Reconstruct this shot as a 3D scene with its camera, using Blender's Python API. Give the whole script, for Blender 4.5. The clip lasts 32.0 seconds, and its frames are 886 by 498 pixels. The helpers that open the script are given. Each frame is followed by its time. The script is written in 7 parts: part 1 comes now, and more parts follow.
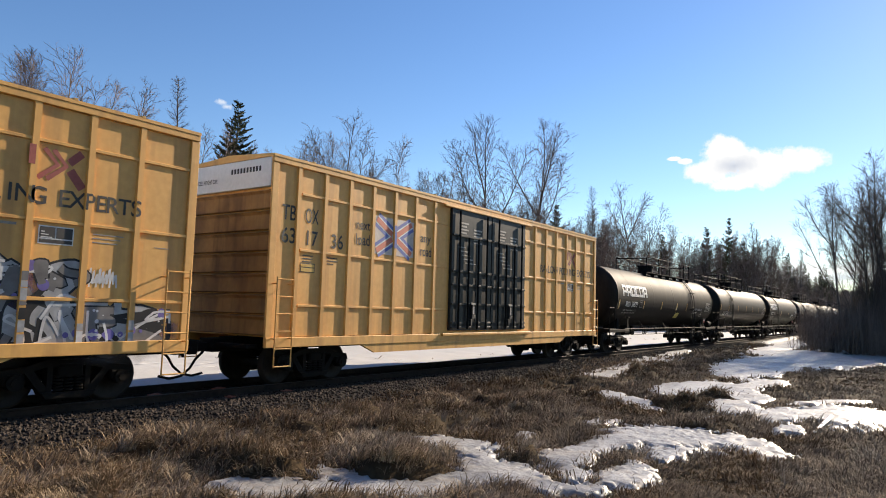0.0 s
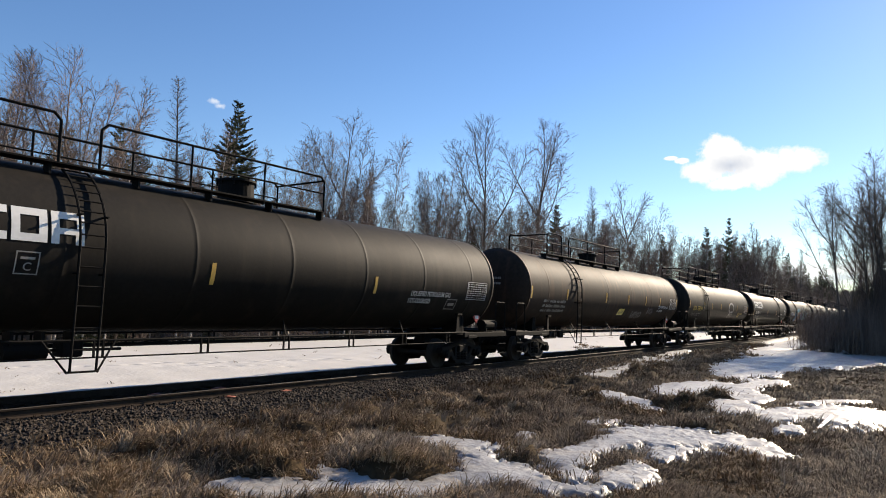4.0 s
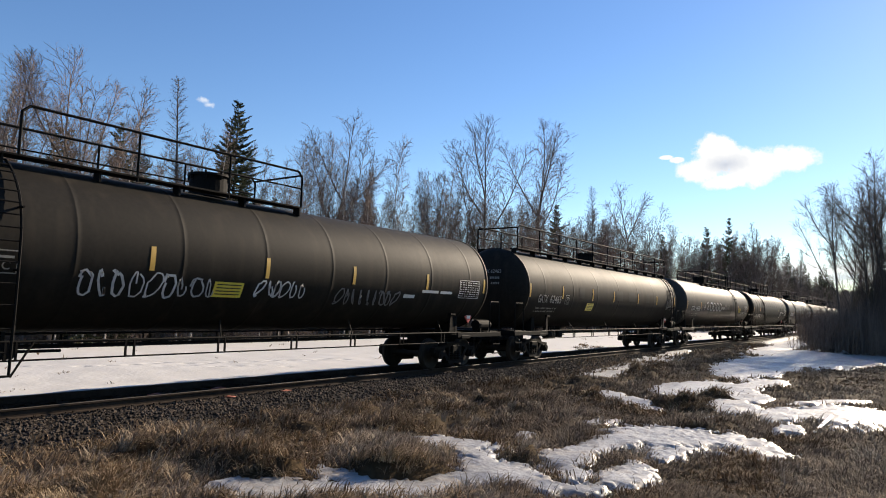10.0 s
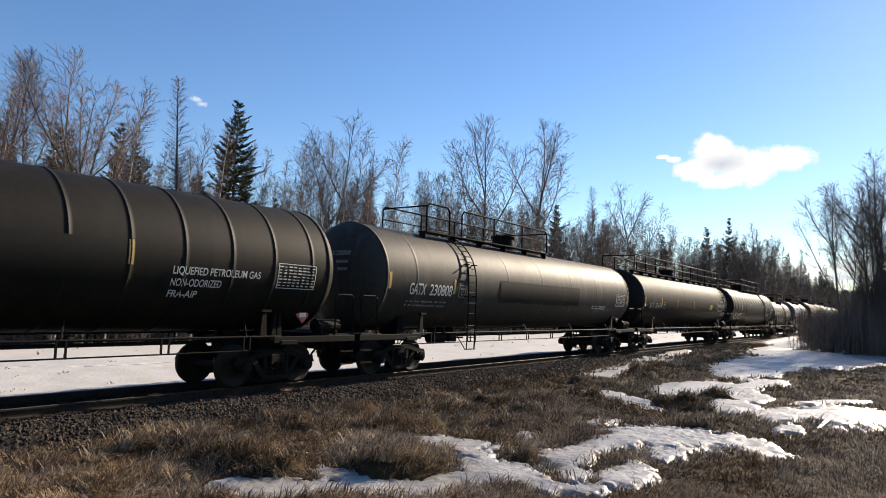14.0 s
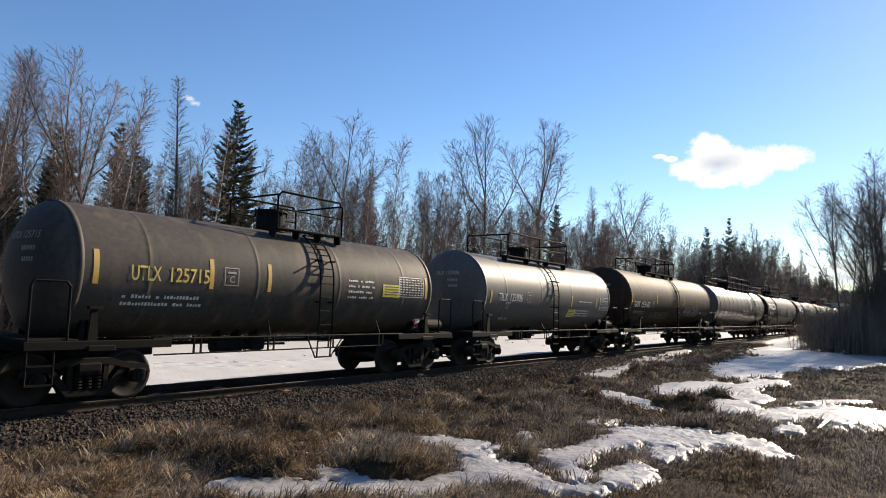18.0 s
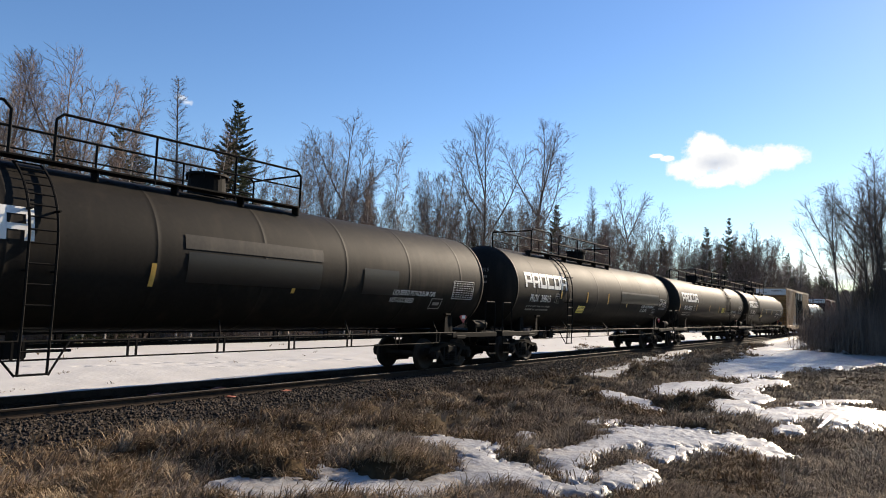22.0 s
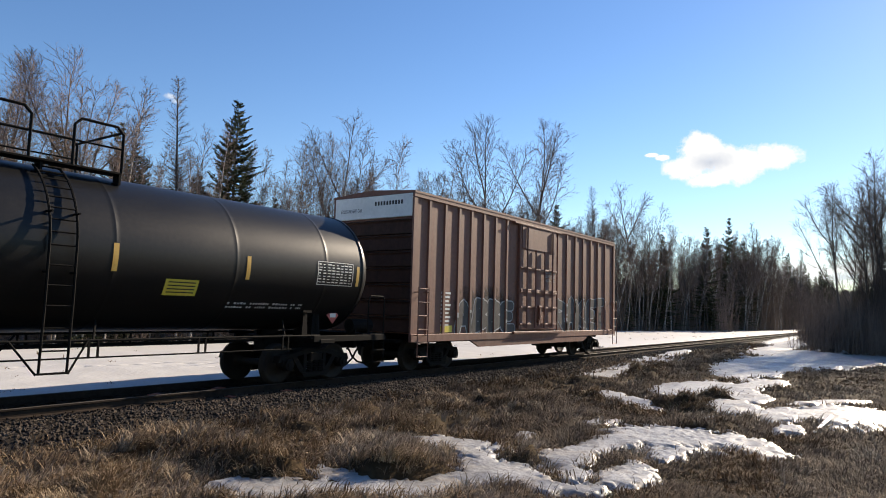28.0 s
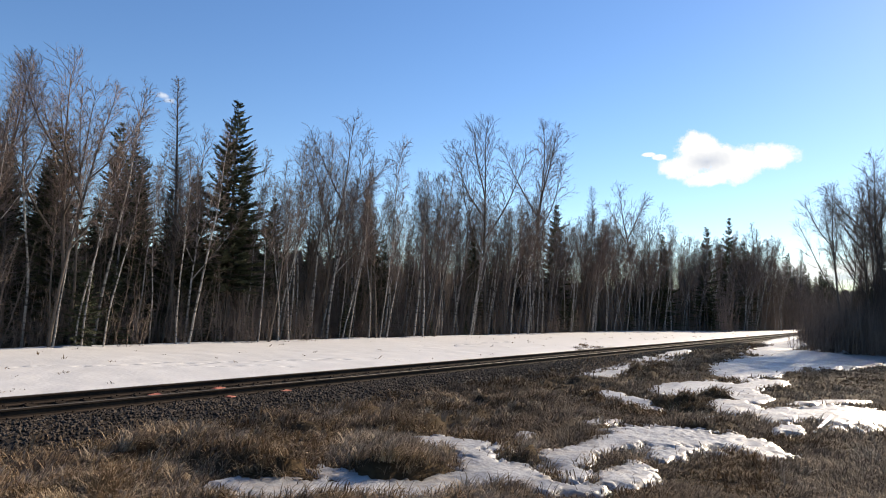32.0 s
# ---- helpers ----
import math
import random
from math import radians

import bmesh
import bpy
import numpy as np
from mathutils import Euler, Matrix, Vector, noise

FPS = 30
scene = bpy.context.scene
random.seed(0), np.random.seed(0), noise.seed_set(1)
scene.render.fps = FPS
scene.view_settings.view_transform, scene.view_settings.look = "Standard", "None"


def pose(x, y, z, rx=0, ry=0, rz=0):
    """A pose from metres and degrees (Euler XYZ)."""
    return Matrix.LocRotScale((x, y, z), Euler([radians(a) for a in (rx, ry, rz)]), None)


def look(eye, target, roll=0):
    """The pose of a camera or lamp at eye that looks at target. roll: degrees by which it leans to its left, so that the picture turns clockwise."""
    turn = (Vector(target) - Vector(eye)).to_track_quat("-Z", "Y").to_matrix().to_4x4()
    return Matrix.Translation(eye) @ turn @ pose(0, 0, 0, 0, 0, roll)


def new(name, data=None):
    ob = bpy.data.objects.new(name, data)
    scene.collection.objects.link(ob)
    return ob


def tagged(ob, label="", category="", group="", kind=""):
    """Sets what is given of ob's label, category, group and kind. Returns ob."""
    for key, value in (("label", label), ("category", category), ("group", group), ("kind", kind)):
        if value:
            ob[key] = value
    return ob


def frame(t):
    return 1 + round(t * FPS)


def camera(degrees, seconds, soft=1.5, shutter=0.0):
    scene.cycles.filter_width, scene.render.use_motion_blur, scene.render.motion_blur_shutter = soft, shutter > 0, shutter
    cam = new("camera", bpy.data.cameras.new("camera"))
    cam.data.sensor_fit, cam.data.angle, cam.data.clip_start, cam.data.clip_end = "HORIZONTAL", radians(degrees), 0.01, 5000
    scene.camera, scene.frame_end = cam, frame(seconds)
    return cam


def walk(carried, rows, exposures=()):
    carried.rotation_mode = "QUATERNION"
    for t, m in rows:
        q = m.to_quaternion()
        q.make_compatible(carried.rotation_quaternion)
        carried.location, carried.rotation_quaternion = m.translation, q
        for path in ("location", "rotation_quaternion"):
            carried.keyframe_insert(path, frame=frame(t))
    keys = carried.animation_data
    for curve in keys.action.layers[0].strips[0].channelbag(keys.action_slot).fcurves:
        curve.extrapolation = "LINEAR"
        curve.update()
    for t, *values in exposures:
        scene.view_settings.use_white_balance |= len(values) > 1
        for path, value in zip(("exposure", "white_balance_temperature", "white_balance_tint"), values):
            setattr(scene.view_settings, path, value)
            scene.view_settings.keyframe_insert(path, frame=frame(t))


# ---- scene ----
# World: rail heads at z = 0, the track runs along x, the camera stands beside it.
TRACK = 13.05          # y of the track's centre line
SPEED = 17.389         # the train rolls towards -x, metres a second
LENGTH = 32.0

cam = camera(67.17, LENGTH, soft=1.0)
EYE = Vector((0, 0, 1.84))
YAW, PITCH = radians(35.38), radians(5.167)
AHEAD = Vector((math.cos(YAW) * math.cos(PITCH), math.sin(YAW) * math.cos(PITCH), math.sin(PITCH)))
STAND = look(EYE, EYE + AHEAD * 10, 1.61)
walk(cam, [(0.0, STAND), (LENGTH, STAND)])

# ---------------------------------------------------------------- light
SUN_SIDE, SUN_UP = radians(-8.5), radians(24)     # azimuth from +x, height over the horizon
SUN_WAY = Vector((math.cos(SUN_SIDE) * math.cos(SUN_UP), math.sin(SUN_SIDE) * math.cos(SUN_UP), math.sin(SUN_UP)))
world = bpy.data.worlds.new("sky")
scene.world = world
world.use_nodes = True
wn = world.node_tree
sky = wn.nodes.new("ShaderNodeTexSky")
sky.sky_type, sky.sun_disc = "NISHITA", False
sky.sun_elevation, sky.sun_rotation = SUN_UP, math.pi / 2 - SUN_SIDE
sky.air_density, sky.dust_density, sky.ozone_density = 1.0, 0.06, 2.2
rich = wn.nodes.new("ShaderNodeHueSaturation")
rich.inputs["Hue"].default_value, rich.inputs["Saturation"].default_value = 0.508, 1.18
wn.links.new(sky.outputs["Color"], rich.inputs["Color"])
wn.links.new(rich.outputs["Color"], wn.nodes["Background"].inputs["Color"])
wn.nodes["Background"].inputs["Strength"].default_value = 0.081
sun_data = bpy.data.lights.new("sun", "SUN")
sun_data.energy, sun_data.angle, sun_data.color = 5.0, radians(0.53), (1.0, 0.84, 0.65)
sun = new("sun", sun_data)
sun.matrix_world = look(SUN_WAY * 300, (0, 0, 0))
scene.view_settings.exposure = 1.0


# ---------------------------------------------------------------- materials
def material(name, dark, light, rough=0.6, metal=0.0, grain=8.0, patch=0.6, bump=0.15, per=None, spec=0.5):
    """Two noises, a fine one and a broad one, blend two colours and roughen the surface. per: 'object' or 'island' tint."""
    m = bpy.data.materials.new(name)
    m.use_nodes = True
    nt = m.node_tree
    b = nt.nodes["Principled BSDF"]
    geo = nt.nodes.new("ShaderNodeTexCoord")
    fine, broad = nt.nodes.new("ShaderNodeTexNoise"), nt.nodes.new("ShaderNodeTexNoise")
    fine.inputs["Scale"].default_value, fine.inputs["Detail"].default_value = grain, 5
    broad.inputs["Scale"].default_value, broad.inputs["Detail"].default_value = patch, 4
    for n in (fine, broad):
        nt.links.new(geo.outputs["Object"], n.inputs["Vector"])
    mix = nt.nodes.new("ShaderNodeMath")
    mix.operation = "MULTIPLY_ADD"
    mix.inputs[1].default_value = 0.45
    half = nt.nodes.new("ShaderNodeMath")
    half.operation = "MULTIPLY"
    half.inputs[1].default_value = 0.55
    nt.links.new(broad.outputs["Fac"], half.inputs[0])
    nt.links.new(fine.outputs["Fac"], mix.inputs[0])
    nt.links.new(half.outputs[0], mix.inputs[2])
    ramp = nt.nodes.new("ShaderNodeValToRGB")
    ramp.color_ramp.elements[0].position, ramp.color_ramp.elements[1].position = 0.33, 0.67
    ramp.color_ramp.elements[0].color, ramp.color_ramp.elements[1].color = (*dark, 1), (*light, 1)
    nt.links.new(mix.outputs[0], ramp.inputs["Fac"])
    out = ramp.outputs["Color"]
    if per:
        src = nt.nodes.new("ShaderNodeObjectInfo" if per == "object" else "ShaderNodeNewGeometry")
        rnd = src.outputs["Random" if per == "object" else "Random Per Island"]
        scale = nt.nodes.new("ShaderNodeMapRange")
        scale.inputs["To Min"].default_value, scale.inputs["To Max"].default_value = 0.62, 1.3
        nt.links.new(rnd, scale.inputs["Value"])
        hsv = nt.nodes.new("ShaderNodeHueSaturation")
        nt.links.new(scale.outputs[0], hsv.inputs["Value"])
        nt.links.new(out, hsv.inputs["Color"])
        out = hsv.outputs["Color"]
    nt.links.new(out, b.inputs["Base Color"])
    b.inputs["Metallic"].default_value = metal
    b.inputs["Specular IOR Level"].default_value = spec
    rr = nt.nodes.new("ShaderNodeMapRange")
    rr.inputs["To Min"].default_value, rr.inputs["To Max"].default_value = max(rough - 0.1, 0.05), min(rough + 0.1, 1)
    nt.links.new(mix.outputs[0], rr.inputs["Value"])
    nt.links.new(rr.outputs[0], b.inputs["Roughness"])
    if bump:
        bp = nt.nodes.new("ShaderNodeBump")
        bp.inputs["Strength"].default_value, bp.inputs["Distance"].default_value = bump, 0.02
        nt.links.new(fine.outputs["Fac"], bp.inputs["Height"])
        nt.links.new(bp.outputs[0], b.inputs["Normal"])
    return m


def streaked(m, amount, colour, sx=3.0, sz=0.25, low=0.5, high=0.72):
    """Runs of dirt or rust down a car's side, laid over a material's colour."""
    nt = m.node_tree
    b = nt.nodes["Principled BSDF"]
    geo = nt.nodes.new("ShaderNodeTexCoord")
    mp = nt.nodes.new("ShaderNodeMapping")
    mp.inputs["Scale"].default_value = (sx, sx, sz)
    n = nt.nodes.new("ShaderNodeTexNoise")
    n.inputs["Scale"].default_value, n.inputs["Detail"].default_value = 1.0, 6
    ramp = nt.nodes.new("ShaderNodeMapRange")
    ramp.inputs["From Min"].default_value, ramp.inputs["From Max"].default_value = low, high
    ramp.inputs["To Max"].default_value = amount
    mix = nt.nodes.new("ShaderNodeMixRGB")
    mix.inputs["Color2"].default_value = (*colour, 1)
    nt.links.new(geo.outputs["Object"], mp.inputs["Vector"])
    nt.links.new(mp.outputs[0], n.inputs["Vector"])
    nt.links.new(n.outputs["Fac"], ramp.inputs["Value"])
    nt.links.new(ramp.outputs[0], mix.inputs["Fac"])
    old = b.inputs["Base Color"].links[0].from_socket
    nt.links.new(old, mix.inputs["Color1"])
    nt.links.new(mix.outputs[0], b.inputs["Base Color"])
    return m


M = {}
M["tank_black"] = streaked(material("tank_black", (0.0085, 0.0075, 0.0064), (0.018, 0.0158, 0.0134), 0.66, 0, 14, 0.5, 0.06, spec=0.1), 0.5, (0.034, 0.027, 0.02))
M["tank_gloss"] = material("tank_gloss", (0.006, 0.006, 0.0065), (0.011, 0.011, 0.011), 0.4, 0, 14, 0.5, 0.02, spec=0.3)
M["tank_brown"] = streaked(material("tank_brown", (0.018, 0.013, 0.0098), (0.038, 0.027, 0.02), 0.68, 0, 10, 0.4, 0.06, spec=0.1), 0.55, (0.075, 0.041, 0.025))
M["tank_ribbed"] = streaked(material("tank_ribbed", (0.0068, 0.0063, 0.0052), (0.014, 0.0127, 0.0103), 0.62, 0, 12, 0.5, 0.06, spec=0.12), 0.4, (0.025, 0.021, 0.0155))
M["tank_grey"] = streaked(material("tank_grey", (0.026, 0.0236, 0.021), (0.05, 0.0455, 0.04), 0.6, 0, 10, 0.5, 0.05, spec=0.13), 0.5, (0.085, 0.07, 0.055))
M["tank_taupe"] = streaked(material("tank_taupe", (0.042, 0.037, 0.032), (0.082, 0.072, 0.062), 0.62, 0, 10, 0.5, 0.05, spec=0.13), 0.55, (0.15, 0.115, 0.083))
M["tank_dusty"] = streaked(material("tank_dusty", (0.0095, 0.0085, 0.007), (0.02, 0.0176, 0.0145), 0.66, 0, 12, 0.5, 0.06, spec=0.1), 0.5, (0.038, 0.031, 0.0225))
M["tank_silver"] = streaked(material("tank_silver", (0.058, 0.056, 0.053), (0.105, 0.101, 0.095), 0.55, 0, 10, 0.5, 0.04, spec=0.2), 0.5, (0.12, 0.1, 0.082))
M["steel"] = material("weathered_steel", (0.0055, 0.0048, 0.0042), (0.014, 0.0115, 0.0095), 0.78, 0.0, 20, 1.5, 0.2, spec=0.12)
M["frame_black"] = material("frame_black", (0.0045, 0.0042, 0.0038), (0.0095, 0.0086, 0.0078), 0.75, 0.0, 20, 1.2, 0.15, spec=0.1)
M["wheel"] = material("wheel_steel", (0.01, 0.008, 0.0064), (0.028, 0.0215, 0.0165), 0.65, 0.1, 14, 2, 0.1, spec=0.2)
M["rail_top"] = material("polished_rail", (0.05, 0.043, 0.037), (0.1, 0.087, 0.075), 0.6, 0.3, 10, 0.5, 0.02, spec=0.15)
M["rail"] = material("rusty_rail", (0.016, 0.012, 0.010), (0.042, 0.031, 0.024), 0.9, 0.0, 12, 1, 0.2, spec=0.08)
M["yellow"] = material("box_yellow", (0.6, 0.31, 0.07), (0.74, 0.405, 0.112), 0.55, 0, 8, 0.35, 0.06)
streaked(M["yellow"], 0.5, (0.26, 0.125, 0.036))
# box car ends: shade put into a darker yellow, dark streaks over it
M["grimy_end"] = streaked(streaked(material("shaded_yellow", (0.32, 0.17, 0.055), (0.44, 0.24, 0.08), 0.6, 0, 8, 0.35, 0.06, spec=0.2), 0.7, (0.15, 0.08, 0.035), 1.2, 0.9, 0.38, 0.62), 0.5, (0.07, 0.04, 0.022), 5.0, 0.4)
M["tan"] = streaked(material("faded_tan", (0.33, 0.21, 0.105), (0.45, 0.31, 0.17), 0.6, 0, 8, 0.35, 0.08), 0.6, (0.16, 0.1, 0.06))
M["oxide"] = streaked(material("oxide_brown", (0.115, 0.045, 0.028), (0.2, 0.086, 0.056), 0.62, 0, 8, 0.35, 0.1), 0.45, (0.22, 0.125, 0.088))
# darker copy of the oxide for the car's ends, their shade painted in
M["shaded_oxide"] = streaked(material("shaded_oxide", (0.035, 0.018, 0.013), (0.075, 0.037, 0.026), 0.7, 0, 8, 0.35, 0.1, spec=0.15), 0.5, (0.02, 0.014, 0.011))
M["white"] = material("white_paint", (0.6, 0.59, 0.56), (0.74, 0.73, 0.7), 0.5, 0, 12, 1, 0.04)
M["stencil"] = material("white_stencil", (0.5, 0.49, 0.46), (0.72, 0.71, 0.68), 0.55, 0, 30, 3, 0)
M["faded"] = material("faded_stencil", (0.18, 0.17, 0.15), (0.34, 0.32, 0.29), 0.6, 0, 30, 3, 0)
M["gold"] = material("yellow_stencil", (0.5, 0.36, 0.05), (0.68, 0.5, 0.09), 0.55, 0, 30, 3, 0)
M["reflector"] = material("reflector_yellow", (0.52, 0.31, 0.06), (0.66, 0.42, 0.11), 0.35, 0, 30, 4, 0)
M["sign_yellow"] = material("placard_yellow", (0.62, 0.5, 0.05), (0.75, 0.62, 0.1), 0.45, 0, 30, 4, 0)
M["red"] = material("placard_red", (0.45, 0.06, 0.05), (0.6, 0.1, 0.08), 0.45, 0, 30, 4, 0)
M["ink"] = material("black_stencil", (0.02, 0.018, 0.016), (0.04, 0.035, 0.03), 0.6, 0, 30, 3, 0)
M["door_black"] = material("door_black", (0.008, 0.008, 0.008), (0.018, 0.017, 0.017), 0.45, 0, 12, 0.8, 0.06, spec=0.25)
M["patch_dark"] = material("fresh_black_patch", (0.0058, 0.0054, 0.0047), (0.011, 0.0102, 0.0088), 0.58, 0, 14, 1, 0.03, spec=0.14)
M["blue"] = material("emblem_blue", (0.07, 0.1, 0.32), (0.1, 0.14, 0.4), 0.5, 0, 20, 3, 0)
M["orange"] = material("emblem_orange", (0.5, 0.12, 0.06), (0.6, 0.18, 0.1), 0.5, 0, 20, 3, 0)
SPRAY = {}
for tone, rgb in (("teal", (0.06, 0.3, 0.34)), ("blue", (0.05, 0.16, 0.4)), ("rust", (0.42, 0.19, 0.08)), ("silver", (0.36, 0.36, 0.36)), ("violet", (0.16, 0.13, 0.36)),
                  ("white", (0.6, 0.59, 0.58)), ("green", (0.16, 0.34, 0.24)), ("grey", (0.17, 0.16, 0.155)), ("smoke", (0.085, 0.078, 0.074)), ("black", (0.02, 0.02, 0.022))):
    SPRAY[tone] = material("spray_" + tone, tuple(c * 0.62 for c in rgb), tuple(min(1, c * 1.15) for c in rgb), 0.55, 0, 7, 1.6, 0, spec=0.25)
HAZE = {}
for tone, rgb in (("teal", (0.07, 0.3, 0.4)), ("dark", (0.03, 0.09, 0.11)), ("violet", (0.16, 0.12, 0.34)), ("soot", (0.05, 0.042, 0.04))):
    hm = material("spray_haze_" + tone, tuple(c * 0.7 for c in rgb), rgb, 0.6, 0, 9, 1.2, 0, spec=0.2)
    hn = hm.node_tree
    hc, hl = hn.nodes.new("ShaderNodeTexCoord"), hn.nodes.new("ShaderNodeVectorMath")
    hmap = hn.nodes.new("ShaderNodeMapping")
    hmap.inputs["Location"].default_value, hmap.inputs["Scale"].default_value = (-1.0, 0, -1.0), (2.0, 0.0, 2.0)
    hl.operation = "LENGTH"
    hno = hn.nodes.new("ShaderNodeTexNoise")
    hno.inputs["Scale"].default_value, hno.inputs["Detail"].default_value = 2.6, 6
    hsum = hn.nodes.new("ShaderNodeMath")
    hsum.operation = "ADD"
    hr = hn.nodes.new("ShaderNodeMapRange")
    hr.inputs["From Min"].default_value, hr.inputs["From Max"].default_value, hr.inputs["To Min"].default_value, hr.inputs["To Max"].default_value = 0.95, 1.5, 0.95, 0.0
    hn.links.new(hc.outputs["Generated"], hmap.inputs["Vector"])
    hn.links.new(hmap.outputs[0], hl.inputs[0])
    hn.links.new(hc.outputs["Object"], hno.inputs["Vector"])
    hn.links.new(hl.outputs["Value"], hsum.inputs[0])
    hn.links.new(hno.outputs["Fac"], hsum.inputs[1])
    hn.links.new(hsum.outputs[0], hr.inputs["Value"])
    hn.links.new(hr.outputs[0], hn.nodes["Principled BSDF"].inputs["Alpha"])
    HAZE[tone] = hm
M["snow"] = material("snow", (0.5, 0.495, 0.485), (0.58, 0.572, 0.56), 0.6, 0, 9, 0.9, 0.6)
M["old_snow"] = streaked(material("old_snow", (0.18, 0.172, 0.16), (0.41, 0.402, 0.39), 0.45, 0, 11, 1.6, 1.0), 0.6, (0.3, 0.25, 0.19), 2.2, 2.2, 0.53, 0.7)
M["soil"] = material("thatch_soil", (0.022, 0.015, 0.008), (0.078, 0.053, 0.028), 0.95, 0, 14, 0.9, 1.0, spec=0.05)
M["grass"] = material("dry_grass", (0.2, 0.145, 0.09), (0.46, 0.35, 0.225), 0.75, 0, 3, 0.35, 0, per="island", spec=0.15)
M["sedge"] = material("brown_sedge", (0.08, 0.052, 0.031), (0.27, 0.19, 0.115), 0.85, 0, 3, 0.35, 0, per="island", spec=0.1)
M["ballast"] = material("ballast_bed", (0.016, 0.013, 0.011), (0.045, 0.037, 0.031), 0.9, 0, 14, 1.5, 0.9, spec=0.1)
M["stone"] = material("ballast_stone", (0.024, 0.019, 0.015), (0.1, 0.08, 0.063), 0.88, 0, 20, 3, 0.2, per="island", spec=0.08)
M["tie"] = material("creosote_tie", (0.018, 0.014, 0.0105), (0.05, 0.039, 0.03), 0.95, 0, 18, 1, 0.5, per="object", spec=0.05)
M["bark_white"] = material("birch_bark", (0.14, 0.122, 0.104), (0.52, 0.475, 0.42), 0.75, 0, 5, 0.6, 0.2, spec=0.2)
streaked(M["bark_white"], 0.85, (0.035, 0.03, 0.026), 1.6, 5.0, 0.5, 0.6)
M["bark_grey"] = material("aspen_bark", (0.06, 0.048, 0.038), (0.17, 0.14, 0.115), 0.85, 0, 6, 0.8, 0.3, spec=0.2)
M["bark_dark"] = material("conifer_bark", (0.045, 0.036, 0.029), (0.11, 0.09, 0.075), 0.9, 0, 9, 0.9, 0.4)
M["twig"] = material("twigs", (0.115, 0.084, 0.068), (0.25, 0.192, 0.162), 0.85, 0, 3, 0.5, 0, spec=0.15)
M["twig_red"] = material("larch_twigs", (0.085, 0.066, 0.053), (0.18, 0.143, 0.118), 0.8, 0, 3, 0.5, 0, spec=0.15)
M["needle"] = material("spruce_needles", (0.04, 0.043, 0.025), (0.105, 0.108, 0.058), 0.8, 0, 4, 0.6, 0, per="island", spec=0.15)
M["stems"] = material("woods_stems", (0.105, 0.078, 0.06), (0.25, 0.192, 0.152), 0.85, 0, 3, 0.5, 0, spec=0.2)
M["far_trees"] = material("distant_woods", (0.06, 0.046, 0.037), (0.13, 0.103, 0.085), 0.9, 0, 2.5, 0.5, 0, spec=0.1)
# thicket stems: darker copy of woods_stems, the thicket's self-shadow put into the colour
M["brush"] = material("shaded_brush_stems", (0.03, 0.022, 0.017), (0.085, 0.062, 0.05), 0.85, 0, 3, 0.5, 0)


# ---------------------------------------------------------------- mesh helpers
def link(name, mesh, mat, parent=None, label=""):
    if mat and not mesh.materials:
        mesh.materials.append(mat)
    ob = new(name, mesh)
    if parent:
        ob.parent = parent
    if label:
        tagged(ob, label)
    return ob


def part(name, bm, mat, parent, label="", smooth=False):
    """Links a bmesh as one mesh object under a thing or a part."""
    me = bpy.data.meshes.new(name)
    bm.to_mesh(me)
    bm.free()
    if smooth:
        me.shade_smooth()
    return link(name, me, mat, parent, label)


def data_mesh(name, verts, faces, smooth=False):
    me = bpy.data.meshes.new(name)
    me.from_pydata([tuple(v) for v in verts], [], faces)
    if smooth:
        me.shade_smooth()
    return me


def box(bm, c, s, bevel=0.0, turn=None):
    vs = []
    for k in range(8):
        v = Vector((s[0] / 2 * (1 if k & 1 else -1), s[1] / 2 * (1 if k & 2 else -1), s[2] / 2 * (1 if k & 4 else -1)))
        if turn:
            v = turn @ v
        vs.append(bm.verts.new(v + Vector(c)))
    fs = [bm.faces.new([vs[i] for i in f]) for f in ((0, 2, 3, 1), (4, 5, 7, 6), (0, 1, 5, 4), (2, 6, 7, 3), (0, 4, 6, 2), (1, 3, 7, 5))]
    if bevel:
        es = list({e for f in fs for e in f.edges})
        bmesh.ops.bevel(bm, geom=es, offset=bevel, segments=1, affect="EDGES")


def rod(bm, a, b, r, seg=6, r2=None, caps=True):
    a, b = Vector(a), Vector(b)
    r2 = r if r2 is None else r2
    d = (b - a).normalized()
    u = d.orthogonal().normalized()
    w = d.cross(u)
    rings = []
    for p, rad in ((a, r), (b, r2)):
        rings.append([bm.verts.new(p + (u * math.cos(k * 2 * math.pi / seg) + w * math.sin(k * 2 * math.pi / seg)) * rad) for k in range(seg)])
    for k in range(seg):
        bm.faces.new((rings[0][k], rings[0][(k + 1) % seg], rings[1][(k + 1) % seg], rings[1][k]))
    if caps:
        bm.faces.new(list(reversed(rings[0])))
        bm.faces.new(rings[1])


def pipe(bm, pts, r, seg=6):
    for a, b in zip(pts, pts[1:]):
        rod(bm, a, b, r, seg)


def prism(bm, outline, y0, y1):
    """An outline in x and z, drawn out from y0 to y1."""
    front = [bm.verts.new((x, y0, z)) for x, z in outline]
    back = [bm.verts.new((x, y1, z)) for x, z in outline]
    n = len(outline)
    bm.faces.new(front)
    bm.faces.new(list(reversed(back)))
    for k in range(n):
        bm.faces.new((front[k], back[k], back[(k + 1) % n], front[(k + 1) % n]))
    bmesh.ops.recalc_face_normals(bm, faces=bm.faces)


